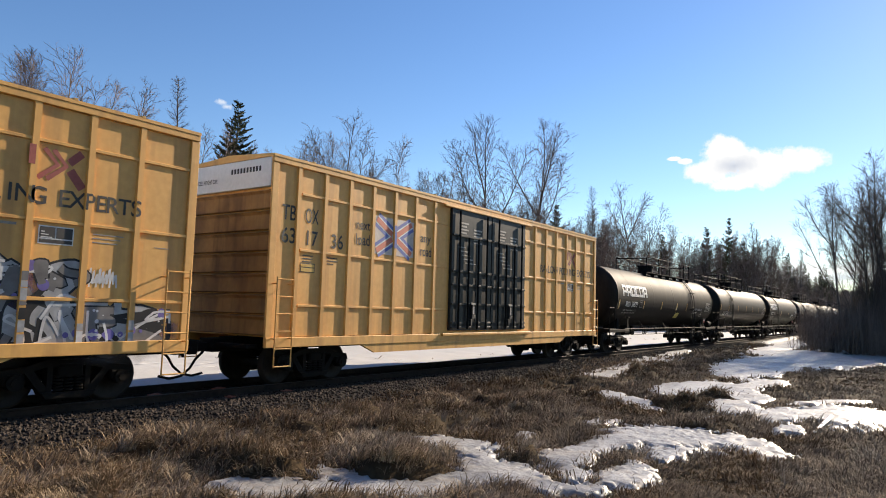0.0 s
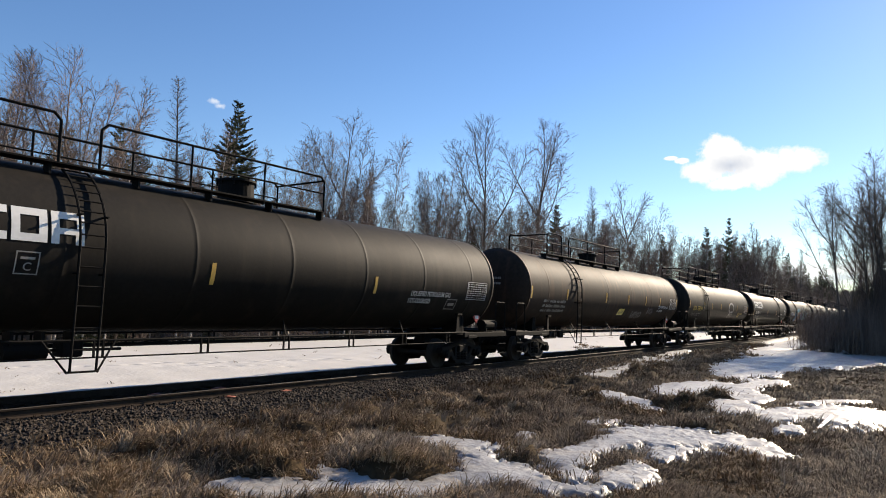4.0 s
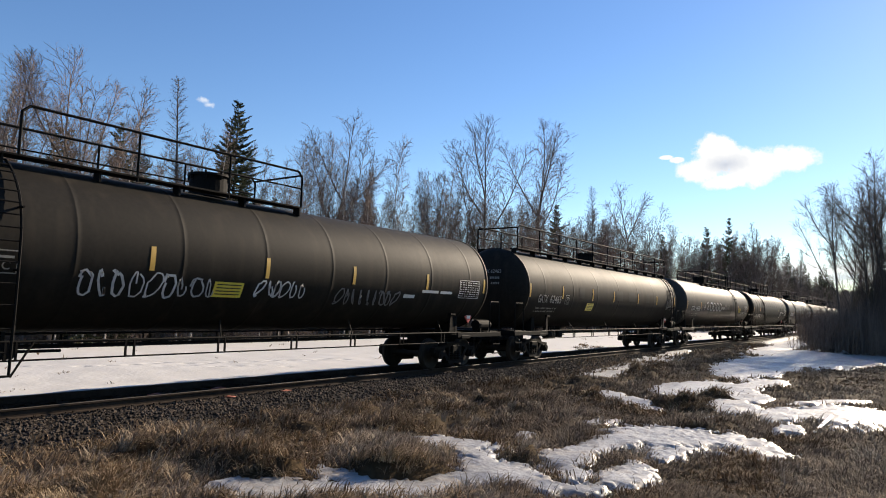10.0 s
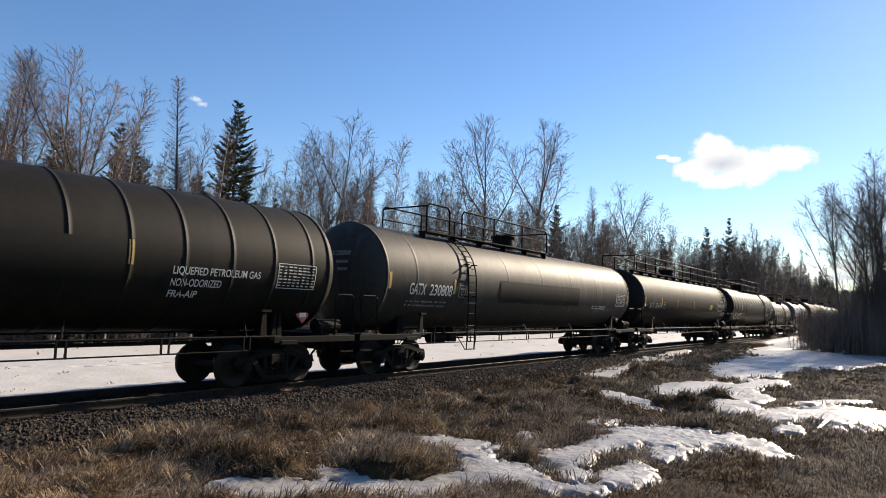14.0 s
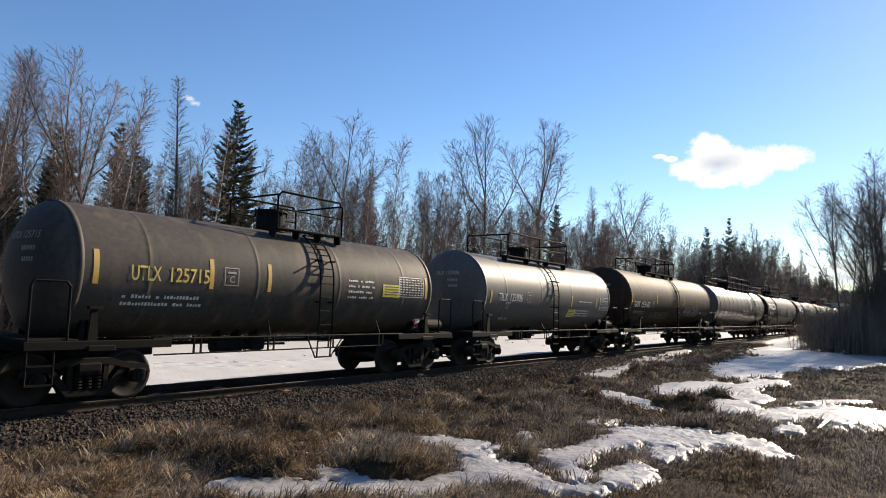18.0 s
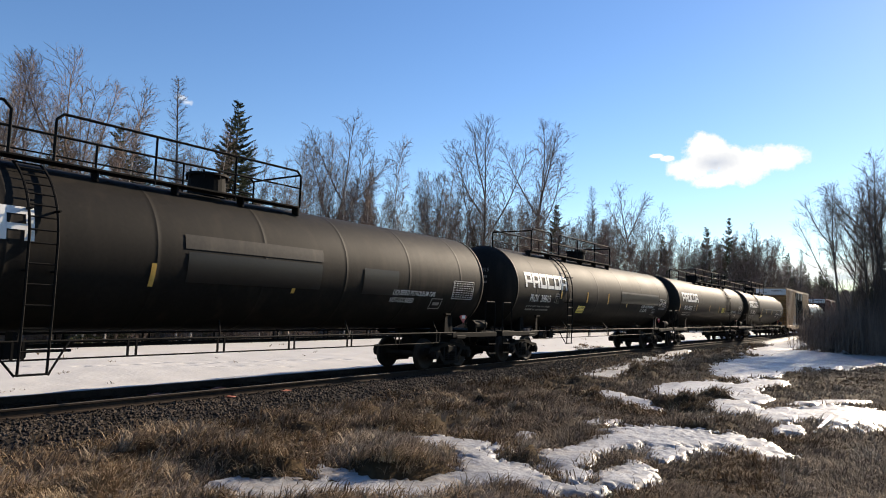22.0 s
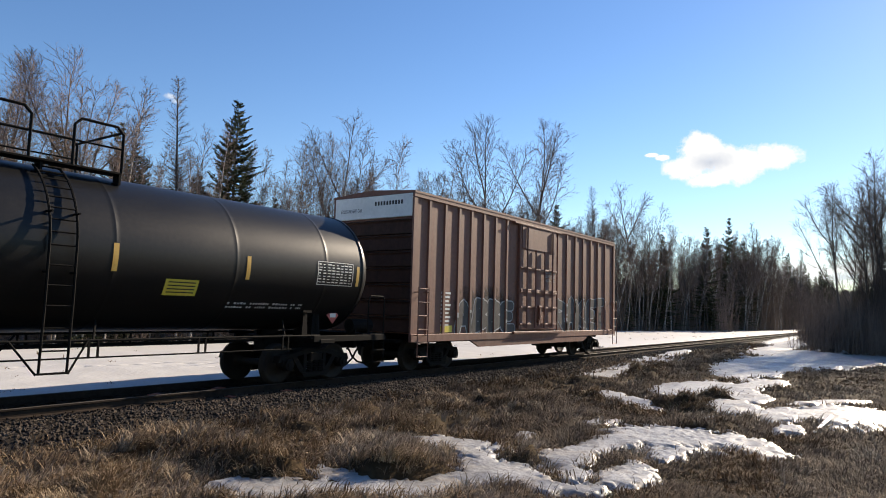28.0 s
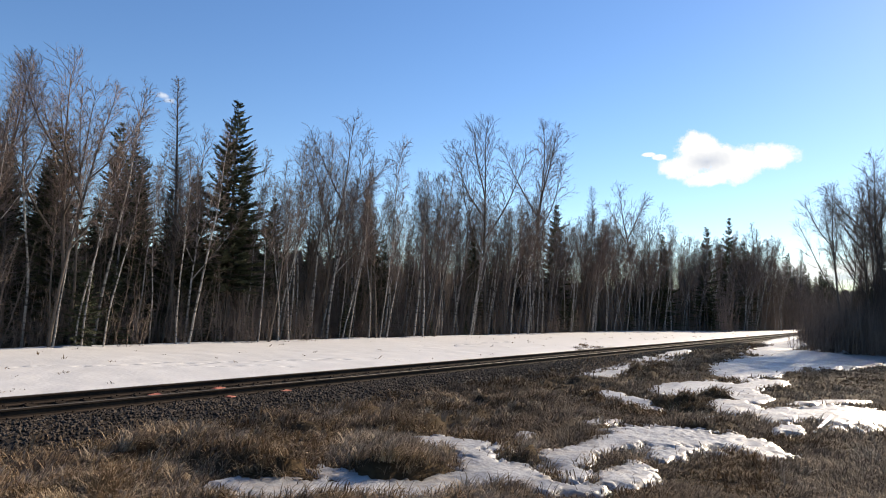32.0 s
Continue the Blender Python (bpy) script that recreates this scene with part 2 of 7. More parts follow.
def lathe_x(bm, profile, seg, zc=0.0, yc=0.0):
    """A body turned round a lengthwise axis: profile of (x, radius)."""
    rings = []
    for x, r in profile:
        if r < 1e-4:
            rings.append([bm.verts.new((x, yc, zc))])
        else:
            rings.append([bm.verts.new((x, yc + r * math.cos(k * 2 * math.pi / seg), zc + r * math.sin(k * 2 * math.pi / seg))) for k in range(seg)])
    for a, b in zip(rings, rings[1:]):
        for k in range(seg):
            j = (k + 1) % seg
            if len(a) == 1:
                bm.faces.new((a[0], b[j], b[k]))
            elif len(b) == 1:
                bm.faces.new((a[k], a[j], b[0]))
            else:
                bm.faces.new((a[k], a[j], b[j], b[k]))
    bmesh.ops.recalc_face_normals(bm, faces=bm.faces)


def thing(name, m, label, category, group=""):
    ob = new(name)
    ob.matrix_basis = m
    ob.empty_display_size = 0.3
    return tagged(ob, label, category, group)


LETTERS = {}


def lettering(text, height):
    """Flat letters in the built-in font: corner points in metres, from the lower left, and faces."""
    if text not in LETTERS:
        cu = bpy.data.curves.new("lettering", "FONT")
        cu.body = text
        cu.offset = 0.009
        ob = new("lettering", cu)
        bpy.context.view_layer.update()
        me = bpy.data.meshes.new_from_object(ob.evaluated_get(bpy.context.evaluated_depsgraph_get()))
        LETTERS[text] = ([(v.co.x, v.co.y) for v in me.vertices], [tuple(p.vertices) for p in me.polygons])
        bpy.data.objects.remove(ob)
        bpy.data.curves.remove(cu)
        bpy.data.meshes.remove(me)
    pts, faces = LETTERS[text]
    k = height / 0.69
    return [(x * k, y * k) for x, y in pts], faces


def smooth01(x):
    x = min(1.0, max(0.0, x))
    return x * x * (3 - 2 * x)


def prism_x(bm, outline, x0, x1):
    a = [bm.verts.new((x0, y, z)) for y, z in outline]
    b = [bm.verts.new((x1, y, z)) for y, z in outline]
    n = len(outline)
    bm.faces.new(a)
    bm.faces.new(list(reversed(b)))
    for k in range(n):
        bm.faces.new((a[k], b[k], b[(k + 1) % n], a[(k + 1) % n]))
    bmesh.ops.recalc_face_normals(bm, faces=bm.faces)


# ================================================================ ground, track, snow
def hum(x, y, f=1.0, seed=0.0):
    return noise.noise(Vector((x * f, y * f, seed)))


# melting snow on the near side: ellipses (x, y, half-length, half-width, turn in degrees)
DRIFTS = (
    (5.5, 6.0, 0.95, 0.55, -50), (6.42, 6.19, 0.45, 0.38, 53), (6.1, 5.5, 0.7, 0.5, 0), (6.87, 4.93, 1.3, 0.57, -13), (8.0, 4.7, 1.12, 0.61, 50),
    (7.6, 3.81, 0.42, 0.37, -80), (9.02, 6.13, 0.78, 0.57, -78), (8.73, 5.46, 0.42, 0.33, 10), (9.37, 4.28, 0.63, 0.44, 43),
    (8.56, 3.82, 0.46, 0.32, 21), (8.96, 3.26, 0.89, 0.39, 6), (7.88, 3.33, 0.38, 0.24, -33), (10.7, 4.29, 1.84, 0.41, -6),
    (12.18, 3.68, 1.47, 1.16, -6), (12.58, 2.39, 1.13, 0.51, 35), (10.76, 3.16, 0.73, 0.32, -9), (10.63, 5.66, 0.39, 0.2, 22),
    (12.73, 5.15, 0.72, 0.27, -12), (16.6, 5.87, 1.3, 0.47, 41))
DRIFTS += (
    (17.3, 6.64, 1.15, 0.43, 32), (21.2, 5.6, 2.96, 0.94, -1), (17.6, 3.68, 1.61, 0.64, 14), (33.8, 5.84, 8.61, 1.73, 3),
    (23.5, 4.19, 3.25, 0.61, -4), (20.6, 4.02, 2.03, 0.66, 19), (42.9, 3.03, 9.57, 1.86, -5), (44.9, 5.63, 8.44, 2.69, 7),
    (17.0, 2.36, 1.57, 0.77, -2), (17.6, 1.33, 2.12, 1.02, -3), (14.6, 2.09, 0.6, 0.3, 6), (20.3, 1.89, 1.32, 0.48, -34),
    (15.1, 3.72, 1.06, 0.19, -9), (27.6, 9.84, 8.06, 0.74, 6), (34.8, 10.38, 7.81, 0.6, 8), (76.7, 9.81, 23.66, 2.0, 3), (63.2, 8.9, 17.28, 1.35, 2))
DRIFTS = [(cx, cy, a, b, math.cos(radians(turn)), math.sin(radians(turn))) for cx, cy, a, b, turn in DRIFTS]


def drift(x, y):
    """Above zero inside a drift's ellipse."""
    best = -1.0
    for cx, cy, a, b, c, s in DRIFTS:
        if abs(x - cx) < 2 * a + 1:
            best = max(best, 1 - math.hypot(((x - cx) * c + (y - cy) * s) / a, ((y - cy) * c - (x - cx) * s) / b))
    return best


def snow_depth(x, y):
    k = 1 / (1 + max(0.0, x - 13) / 9)
    ragged = 0.22 * hum(x, y, 1.3, 3) + 0.38 * hum(x, y, 3.3, 5) + 0.42 * hum(x, y, 8.5, 7)
    return drift(x, y) + 0.09 - 0.05 * k + k * ragged + (1 - k) * (0.2 * hum(x, y, 0.7, 9) + 0.2 * hum(x, y * 2.5, 0.9, 19))


def level(x, y):
    """Height of the bare ground."""
    u = abs(y - TRACK)
    z = -0.36 + 0.09 * hum(x, y, 0.35) + 0.05 * hum(x, y, 1.1, 2) + 0.02 * hum(x, y, 3.5, 4)
    if 0 < y < 10.5:
        z += (0.1 + 0.22 * smooth01((y - 2.5) / 1.5)) * smooth01((10.5 - y)) * max(0.0, hum(x, y, 0.75, 15) + 0.6 * hum(x, y, 2.0, 16) + 0.55 * abs(hum(x, y, 3.1, 26))) * (1 - 0.85 * smooth01((drift(x, y) + 0.15) / 0.3))
    if y > TRACK:
        z = -0.30 + 0.05 * hum(x, y, 0.15, 8)
        z += 0.1 * smooth01((y - 24) / 8)
    if u < 3.6:
        bed = -0.215 - 0.33 * smooth01((u - 1.8) / 1.7)
        k = smooth01((3.6 - u) / 0.9)
        z = z * (1 - k) + max(z, bed) * k if u > 2.2 else bed
    return z


def sheet(name, xs, ys, height, keep=None):
    verts, faces, index = [], [], {}
    for i, x in enumerate(xs):
        for j, y in enumerate(ys):
            index[i, j] = len(verts)
            verts.append((x, y, height(x, y)))
    for i in range(len(xs) - 1):
        for j in range(len(ys) - 1):
            if keep is None or keep((xs[i] + xs[i + 1]) / 2, (ys[j] + ys[j + 1]) / 2):
                faces.append((index[i, j], index[i + 1, j], index[i + 1, j + 1], index[i, j + 1]))
    return data_mesh(name, verts, faces, True)


def steps(*spans):
    out = []
    for a, b, d in spans:
        out += list(np.arange(a, b, d))
    return [float(v) for v in out]


XS = steps((-2500, -300, 220), (-300, -40, 20), (-40, -4, 3), (-4, 3, 0.4), (3, 20, 0.14), (20, 34, 0.3), (34, 80, 1.0), (80, 260, 6), (260, 900, 80), (900, 3000, 300))
YS = steps((-2500, -300, 220), (-300, -30, 20), (-30, 0, 1.5), (0, 9, 0.14), (9, 16, 0.28), (16, 60, 2.0), (60, 200, 15), (200, 3000, 250))
ground = link("ground", sheet("ground", XS, YS, level), M["soil"])
tagged(ground, "matted brown dead grass and soil", "ground", kind="structure")

# near-side snow, lying a hand's width thick with crumbled edges
SX, SY = steps((3.5, 15, 0.05), (15, 24, 0.09), (24, 40, 0.2), (40, 104, 0.5)), steps((0, 6.8, 0.06), (6.8, 12, 0.18))


def snow_top(x, y):
    d = snow_depth(x, y)
    base = -0.36 + 0.09 * hum(x, y, 0.35) + 0.03 * hum(x, y, 1.1, 2) if x < 30 else level(x, y)
    return base - 0.05 + 0.07 * smooth01((d + 0.03) / 0.07) + 0.05 * smooth01((d - 0.12) / 0.1) + 0.02 * hum(x, y, 2.3, 11) + 0.028 * abs(hum(x, y, 6, 17)) + 0.012 * hum(x, y, 14, 18)


patches = link("snow_patches", sheet("snow_patches", SX, SY, snow_top, lambda x, y: snow_depth(x, y) > -0.17), M["old_snow"])
tagged(patches, "melting grainy snow patches with crumbled edges", "snow", kind="stuff")


FOOTPRINTS = [(7.5 + 0.52 * k + 0.2 * math.sin(k), 21.5 - 0.33 * k + 0.25 * math.sin(k * 2.1)) for k in range(15)] + [(12.0 + 0.5 * k, 19.6 - 0.16 * k + 0.3 * math.sin(k * 1.7)) for k in range(14)] + [(28.0 + 0.6 * k, 21.0 + 0.4 * math.sin(k * 1.3)) for k in range(16)]


def edge_y(x):
    """Where the woods begin beyond the track."""
    return 27.2 - 9.0 * smooth01((x - 70) / 60)


def field(x, y):
    z = level(x, y) + 0.10 + 0.10 * smooth01((y - 15.2) / 3) + 0.05 * hum(x, y, 0.25, 12) + 0.025 * hum(x, y, 1.2, 13)
    for fx, fy in FOOTPRINTS:
        d = math.hypot((x - fx) / 0.2, (y - fy) / 0.17)
        if d < 1:
            z -= 0.1 * smooth01((1 - d) * 1.6)
    if y < 15.6:
        z -= 0.22 * smooth01((15.6 - y) / 0.6)
    return z


FX = steps((-40, -4, 2), (-4, 5, 0.45), (5, 38, 0.15), (38, 60, 0.45), (60, 260, 3))
FY = steps((14.9, 16.5, 0.2), (16.5, 22.5, 0.15), (22.5, 30, 0.5), (30, 64, 3))
snowfield = link("snowfield", sheet("snowfield", FX, FY, field, lambda x, y: y < edge_y(x) + 0.9), M["snow"])
tagged(snowfield, "smooth white snowfield between track and woods", "snow", kind="structure")


# ---------------------------------------------------------------- track
def stones(name, n, seed, area, size):
    """Crushed stones: each a rough eight-cornered lump."""
    rnd, verts, faces = random.Random(seed), [], []
    for _ in range(n):
        x, y, z = area(rnd)
        r = size * rnd.uniform(0.6, 1.35)
        o = len(verts)
        ring = [(math.cos(a), math.sin(a)) for a in (rnd.uniform(0, 1) + k * 1.2566 for k in range(5))]
        verts.append((x, y, z + r * rnd.uniform(0.5, 0.9)))
        verts += [(x + r * c * rnd.uniform(0.7, 1.2), y + r * s * rnd.uniform(0.7, 1.2), z + r * rnd.uniform(-0.1, 0.35)) for c, s in ring]
        verts += [(x + r * c * 0.8, y + r * s * 0.8, z - r * 0.7) for c, s in ring]
        for k in range(5):
            j = (k + 1) % 5
            faces += [(o, o + 1 + k, o + 1 + j), (o + 1 + k, o + 6 + k, o + 6 + j, o + 1 + j)]
    return data_mesh(name, verts, faces)


def bank(rnd):
    x = -2 + 60 * rnd.random() ** 1.7
    y = TRACK - rnd.uniform(0.85, 3.2)
    return x, y, level(x, y) + 0.045


def between(rnd):
    x, y = -2 + 90 * rnd.random() ** 1.5, TRACK + rnd.uniform(-1.0, 2.3)
    return x, y, level(x, y) + 0.035


BX = steps((-300, -10, 20), (-10, 70, 0.8), (70, 400, 15), (400, 1500, 100))
BY = [TRACK + v for v in (-3.3, -3.0, -2.7, -2.4, -2.1, -1.75, -1.4, -0.9, -0.4, 0.4, 0.9, 1.4, 1.75, 2.1, 2.5)]
bed = link("ballast_bed", sheet("ballast_bed", BX, BY, lambda x, y: level(x, y) + 0.025 + 0.02 * hum(x, y, 4, 6)), M["ballast"])
tagged(bed, "dark crushed-stone ballast bed", "ballast", kind="structure")
heap = link("ballast_stones", stones("ballast_stones", 24000, 5, bank, 0.032), M["stone"])
tagged(heap, "loose grey crushed stones on the shoulder", "ballast", kind="stuff")
inner = link("ballast_stones", stones("ballast_stones", 3500, 6, between, 0.04), M["stone"])
tagged(inner, "loose crushed stones between the rails", "ballast", kind="stuff")

track = thing("track", pose(0, 0, 0), "single railway track with rusty rails on wooden ties", "railway track")
track["kind"] = "structure"
for s in (-1, 1):
    y = TRACK + s * 0.755
    outline = [(-0.07, -0.17), (0.07, -0.17), (0.07, -0.158), (0.012, -0.135), (0.009, -0.045), (0.036, -0.034), (0.036, -0.006), (-0.036, -0.006), (-0.036, -0.034), (-0.009, -0.045), (-0.012, -0.135), (-0.07, -0.158)]
    bm = bmesh.new()
    prism_x(bm, [(y + a, b) for a, b in outline], -300, 900)
    part("rail", bm, M["rail"], track)
    bm = bmesh.new()
    prism_x(bm, [(y - 0.03, -0.006), (y + 0.03, -0.006), (y + 0.026, 0.0), (y - 0.026, 0.0)], -300, 900)
    part("rail_head", bm, M["rail_top"], track, "polished running surface of the rail")


def make_tie(bm):
    box(bm, (0, 0, -0.245), (0.22, 2.6, 0.15), 0.015)


def make_plate(bm):
    box(bm, (0, 0, -0.166), (0.19, 0.34, 0.016), 0.003)
    for dx in (-0.06, 0.06):
        for dy in (-0.1, 0.1):
            box(bm, (dx, dy, -0.15), (0.03, 0.035, 0.04))


tie_bm, plate_bm = bmesh.new(), bmesh.new()
make_tie(tie_bm), make_plate(plate_bm)
tie_me, plate_me = bpy.data.meshes.new("tie"), bpy.data.meshes.new("tie_plate")
tie_bm.to_mesh(tie_me), plate_bm.to_mesh(plate_me)
tie_bm.free(), plate_bm.free()
for k in range(150):
    x = -3.0 + k * 0.53
    tie = link("tie", tie_me, M["tie"], track)
    tie.matrix_basis = pose(x + 0.02 * math.sin(k * 7.3), TRACK + 0.03 * math.sin(k * 3.1), 0, 0, 0, 1.2 * math.sin(k * 5.7))
    if k < 60:
        for s in (-1, 1):
            link("tie_plate", plate_me, M["rail"], tie).location = (0, s * 0.755, 0)
bm = bmesh.new()
for k in range(420):
    box(bm, (76.6 + k * 0.53, TRACK, -0.245), (0.22, 2.6, 0.15))
tagged(part("far_ties", bm, M["tie"], track), "far wooden ties", kind="stuff")
# orange paint left by a track crew on ties
PAINT = material("marking_orange", (0.16, 0.04, 0.025), (0.46, 0.13, 0.075), 0.7, 0, 30, 4, 0)
PAINTED = ((8.35, 0.35, 0.34), (10.0, 0.42, 0.4), (10.85, -0.95, 0.3), (9.3, -0.95, 0.22))
for x, y, w in PAINTED:
    bm = bmesh.new()
    box(bm, (x, TRACK + y, -0.158), (w * 0.8, 0.17, 0.024), 0.008, Matrix.Rotation(0.3 * math.sin(x * 9), 3, "Z"))
    box(bm, (x + 0.3 * w, TRACK + y + 0.16, -0.16), (w * 0.35, 0.1, 0.02), 0.006)
    tagged(part("paint_mark", bm, PAINT, track), "splash of orange marking paint")


# ---------------------------------------------------------------- dead grass
def blades(name, tufts, seed, limp):
    """Tufts of arching blades, each three narrow pieces and a tip. tufts: x, y, length, count, spread."""
    rnd, verts, faces = random.Random(seed), [], []
    for x, y, long, count, spread in tufts:
        z0 = ground_height(x, y) - 0.03
        way = rnd.uniform(0, 6.28) if limp > 1.2 else -0.9 + 3.2 * hum(x, y, 0.7, 41) + rnd.gauss(0, 0.5)
        fine = 1.0 + 0.09 * max(0.0, math.hypot(x, y) - 8)
        for _ in range(count):
            a = way + rnd.gauss(0, 0.85)
            bx, by = x + rnd.gauss(0, spread), y + rnd.gauss(0, spread)
            h, d, w = long * rnd.uniform(0.5, 1.15), rnd.uniform(0.35, 1.0) * limp, rnd.uniform(0.003, 0.0065) * fine
            c, s = math.cos(a), math.sin(a)
            px, py = -s * w, c * w
            o = len(verts)
            for f, t in ((0, 1.0), (0.35, 0.95), (0.7, 0.7)):
                out, up = h * d * f ** 1.4, h * (f - 0.62 * d * f * f)
                verts += [(bx + c * out + px * t, by + s * out + py * t, z0 + up), (bx + c * out - px * t, by + s * out - py * t, z0 + up)]
            verts.append((bx + c * h * d * 1.05, by + s * h * d * 1.05, z0 + h * (1 - 0.66 * d)))
            faces += [(o, o + 1, o + 3, o + 2), (o + 2, o + 3, o + 5, o + 4), (o + 4, o + 5, o + 6)]
    return data_mesh(name, verts, faces)


def ground_height(x, y):
    return field(x, y) if 15.6 < y < edge_y(x) + 0.9 else level(x, y)


def seen_spot(rnd, near):
    """A spot of near-side ground in front of the camera, denser close by."""
    while True:
        d = near + 42 * rnd.random() ** 2.0
        a = YAW + radians(rnd.uniform(-38, 36))
        x, y = d * math.cos(a), d * math.sin(a)
        if 0 < y < TRACK - 2.55 and x > 1.5:
            return x, y, d


rnd = random.Random(11)
straw, brown, low = [], [], []
while len(straw) < 1900:
    x, y, d = seen_spot(rnd, 4.5)
    if snow_depth(x, y) > -0.02 or y < 3.4:
        continue
    golden = smooth01((11.5 - x - 0.35 * (y - 6)) / 5.0)      # the standing straw thins out along the track
    clump = 0.5 + 0.8 * hum(x, y, 0.8, 21) + 0.5 * hum(x, y, 2.2, 22)
    if clump > 0.42 and rnd.random() < 0.14 + golden:
        straw.append((x, y, (0.2 + 0.3 * min(clump, 1.2)) * (0.66 + 0.3 * golden) * (0.62 + 0.38 * smooth01((d - 6.5) / 3)), 28, 0.05))
while len(brown) < 7200:
    x, y, d = seen_spot(rnd, 4.5)
    if snow_depth(x, y) > 0.03:
        continue
    clump = 0.5 + 0.8 * hum(x, y, 0.9, 23) + 0.5 * hum(x, y, 2.4, 24)
    if clump < 0.3:
        continue
    long = (0.08 + 0.3 * clump) * (1.0 if y > 3.4 else 0.6)
    brown.append((x, y, long, 20, 0.07 + 0.004 * d))
while len(low) < 6800:
    x, y, d = seen_spot(rnd, 4.0)
    if snow_depth(x, y) > 0.05 and rnd.random() > 0.09:
        continue
    low.append((x, y, rnd.uniform(0.05, 0.16), 12, 0.12 + 0.006 * d))
for _ in range(4200):           # matted grass close by on the open side
    d, a = 4.2 + 14 * rnd.random() ** 1.5, radians(rnd.uniform(-1, 32))
    x, y = d * math.cos(a), d * math.sin(a)
    if snow_depth(x, y) < 0.03:
        clump = 0.5 + 0.8 * hum(x, y, 1.0, 27) + 0.5 * hum(x, y, 2.6, 28)
        (straw if clump > 0.75 and rnd.random() < 0.22 else brown).append((x, y, 0.1 + 0.2 * max(clump, 0.0), 18, 0.07))
for _ in range(2600):           # brown tussocks further out
    d, a = 11 + 32 * rnd.random() ** 1.4, radians(rnd.uniform(-1, 24))
    x, y = d * math.cos(a), d * math.sin(a)
    if snow_depth(x, y) < 0.02:
        clump = 0.5 + 0.9 * hum(x, y, 0.6, 29)
        (straw if clump > 0.8 and rnd.random() < 0.25 else brown).append((x, y, 0.12 + 0.24 * max(clump, 0.0), 14, 0.12))
tagged(link("dry_grass", blades("dry_grass", straw, 31, 1.0), M["grass"]), "tall straw-coloured dead grass beside the track", "grass", kind="stuff")
tagged(link("brown_grass", blades("brown_grass", brown, 32, 1.15), M["sedge"]), "flattened brown dead grass and weeds", "grass", kind="stuff")
tagged(link("short_thatch", blades("short_thatch", low, 35, 1.3), M["sedge"]), "short matted brown thatch", "grass", kind="stuff")
rim = []
for _ in range(700):
    x = 1 + 60 * rnd.random() ** 1.4
    rim.append((x, TRACK - rnd.uniform(2.3, 3.6), rnd.uniform(0.14, 0.42), 14, 0.07))
tagged(link("verge_weeds", blades("verge_weeds", rim, 33, 0.75), M["sedge"]), "thin weeds along the ballast foot", "grass", kind="stuff")
stalks = []
for _ in range(230):
    x, y = -2 + 92 * rnd.random() ** 1.3, rnd.uniform(15.6, 27)
    stalks.append((x, y, 0.06 + 0.2 * rnd.random() ** 2, rnd.randint(2, 6), 0.07))
tagged(link("snow_stalks", blades("snow_stalks", stalks, 34, 1.25), M["sedge"]), "dead stalks poking through the snow", "grass", kind="stuff")

# a narrow white strip lying tilted in the snow, added for a pale streak
bm = bmesh.new()
box(bm, (0.0, 0, 0), (1.75, 0.06, 0.022), 0.006)
box(bm, (0.35, 0.012, 0.022), (0.9, 0.03, 0.02), 0.006)
board = thing("board", pose(15.35, 1.56, -0.2, 14, -4, -5), "narrow bleached white board lying in the snow", "board")
part("plank", bm, M["white"], board)
# ================================================================ the train
CARS = []            # (car, x of its centre at the start, wheelsets)
SHARED = {}


def shared(key, make, mat, smooth=False):
    """A mesh that alike parts of many cars share."""
    if key not in SHARED:
        bm = bmesh.new()
        make(bm)
        me = bpy.data.meshes.new(key)
        bm.to_mesh(me)
        bm.free()
        if smooth:
            me.shade_smooth()
        me.materials.append(mat)
        SHARED[key] = me
    return SHARED[key]


def at(ob, m):
    ob.matrix_basis = m
    return ob


# ---------------------------------------------------------------- trucks
def make_wheelset(bm):
    lathe_y = [(-0.98, 0.0), (-0.98, 0.075), (-0.82, 0.085), (-0.82, 0.13), (-0.78, 0.15), (-0.765, 0.36), (-0.79, 0.40), (-0.79, 0.457), (-0.70, 0.462),
               (-0.70, 0.485), (-0.665, 0.485), (-0.665, 0.40), (-0.69, 0.36), (-0.70, 0.14), (-0.66, 0.09), (0.0, 0.08)]
    full = lathe_y + [(-y, r) for y, r in reversed(lathe_y[:-1])]
    lathe_x(bm, full, 28)
    bmesh.ops.rotate(bm, verts=bm.verts, cent=(0, 0, 0), matrix=Matrix.Rotation(radians(90), 3, "Z"))


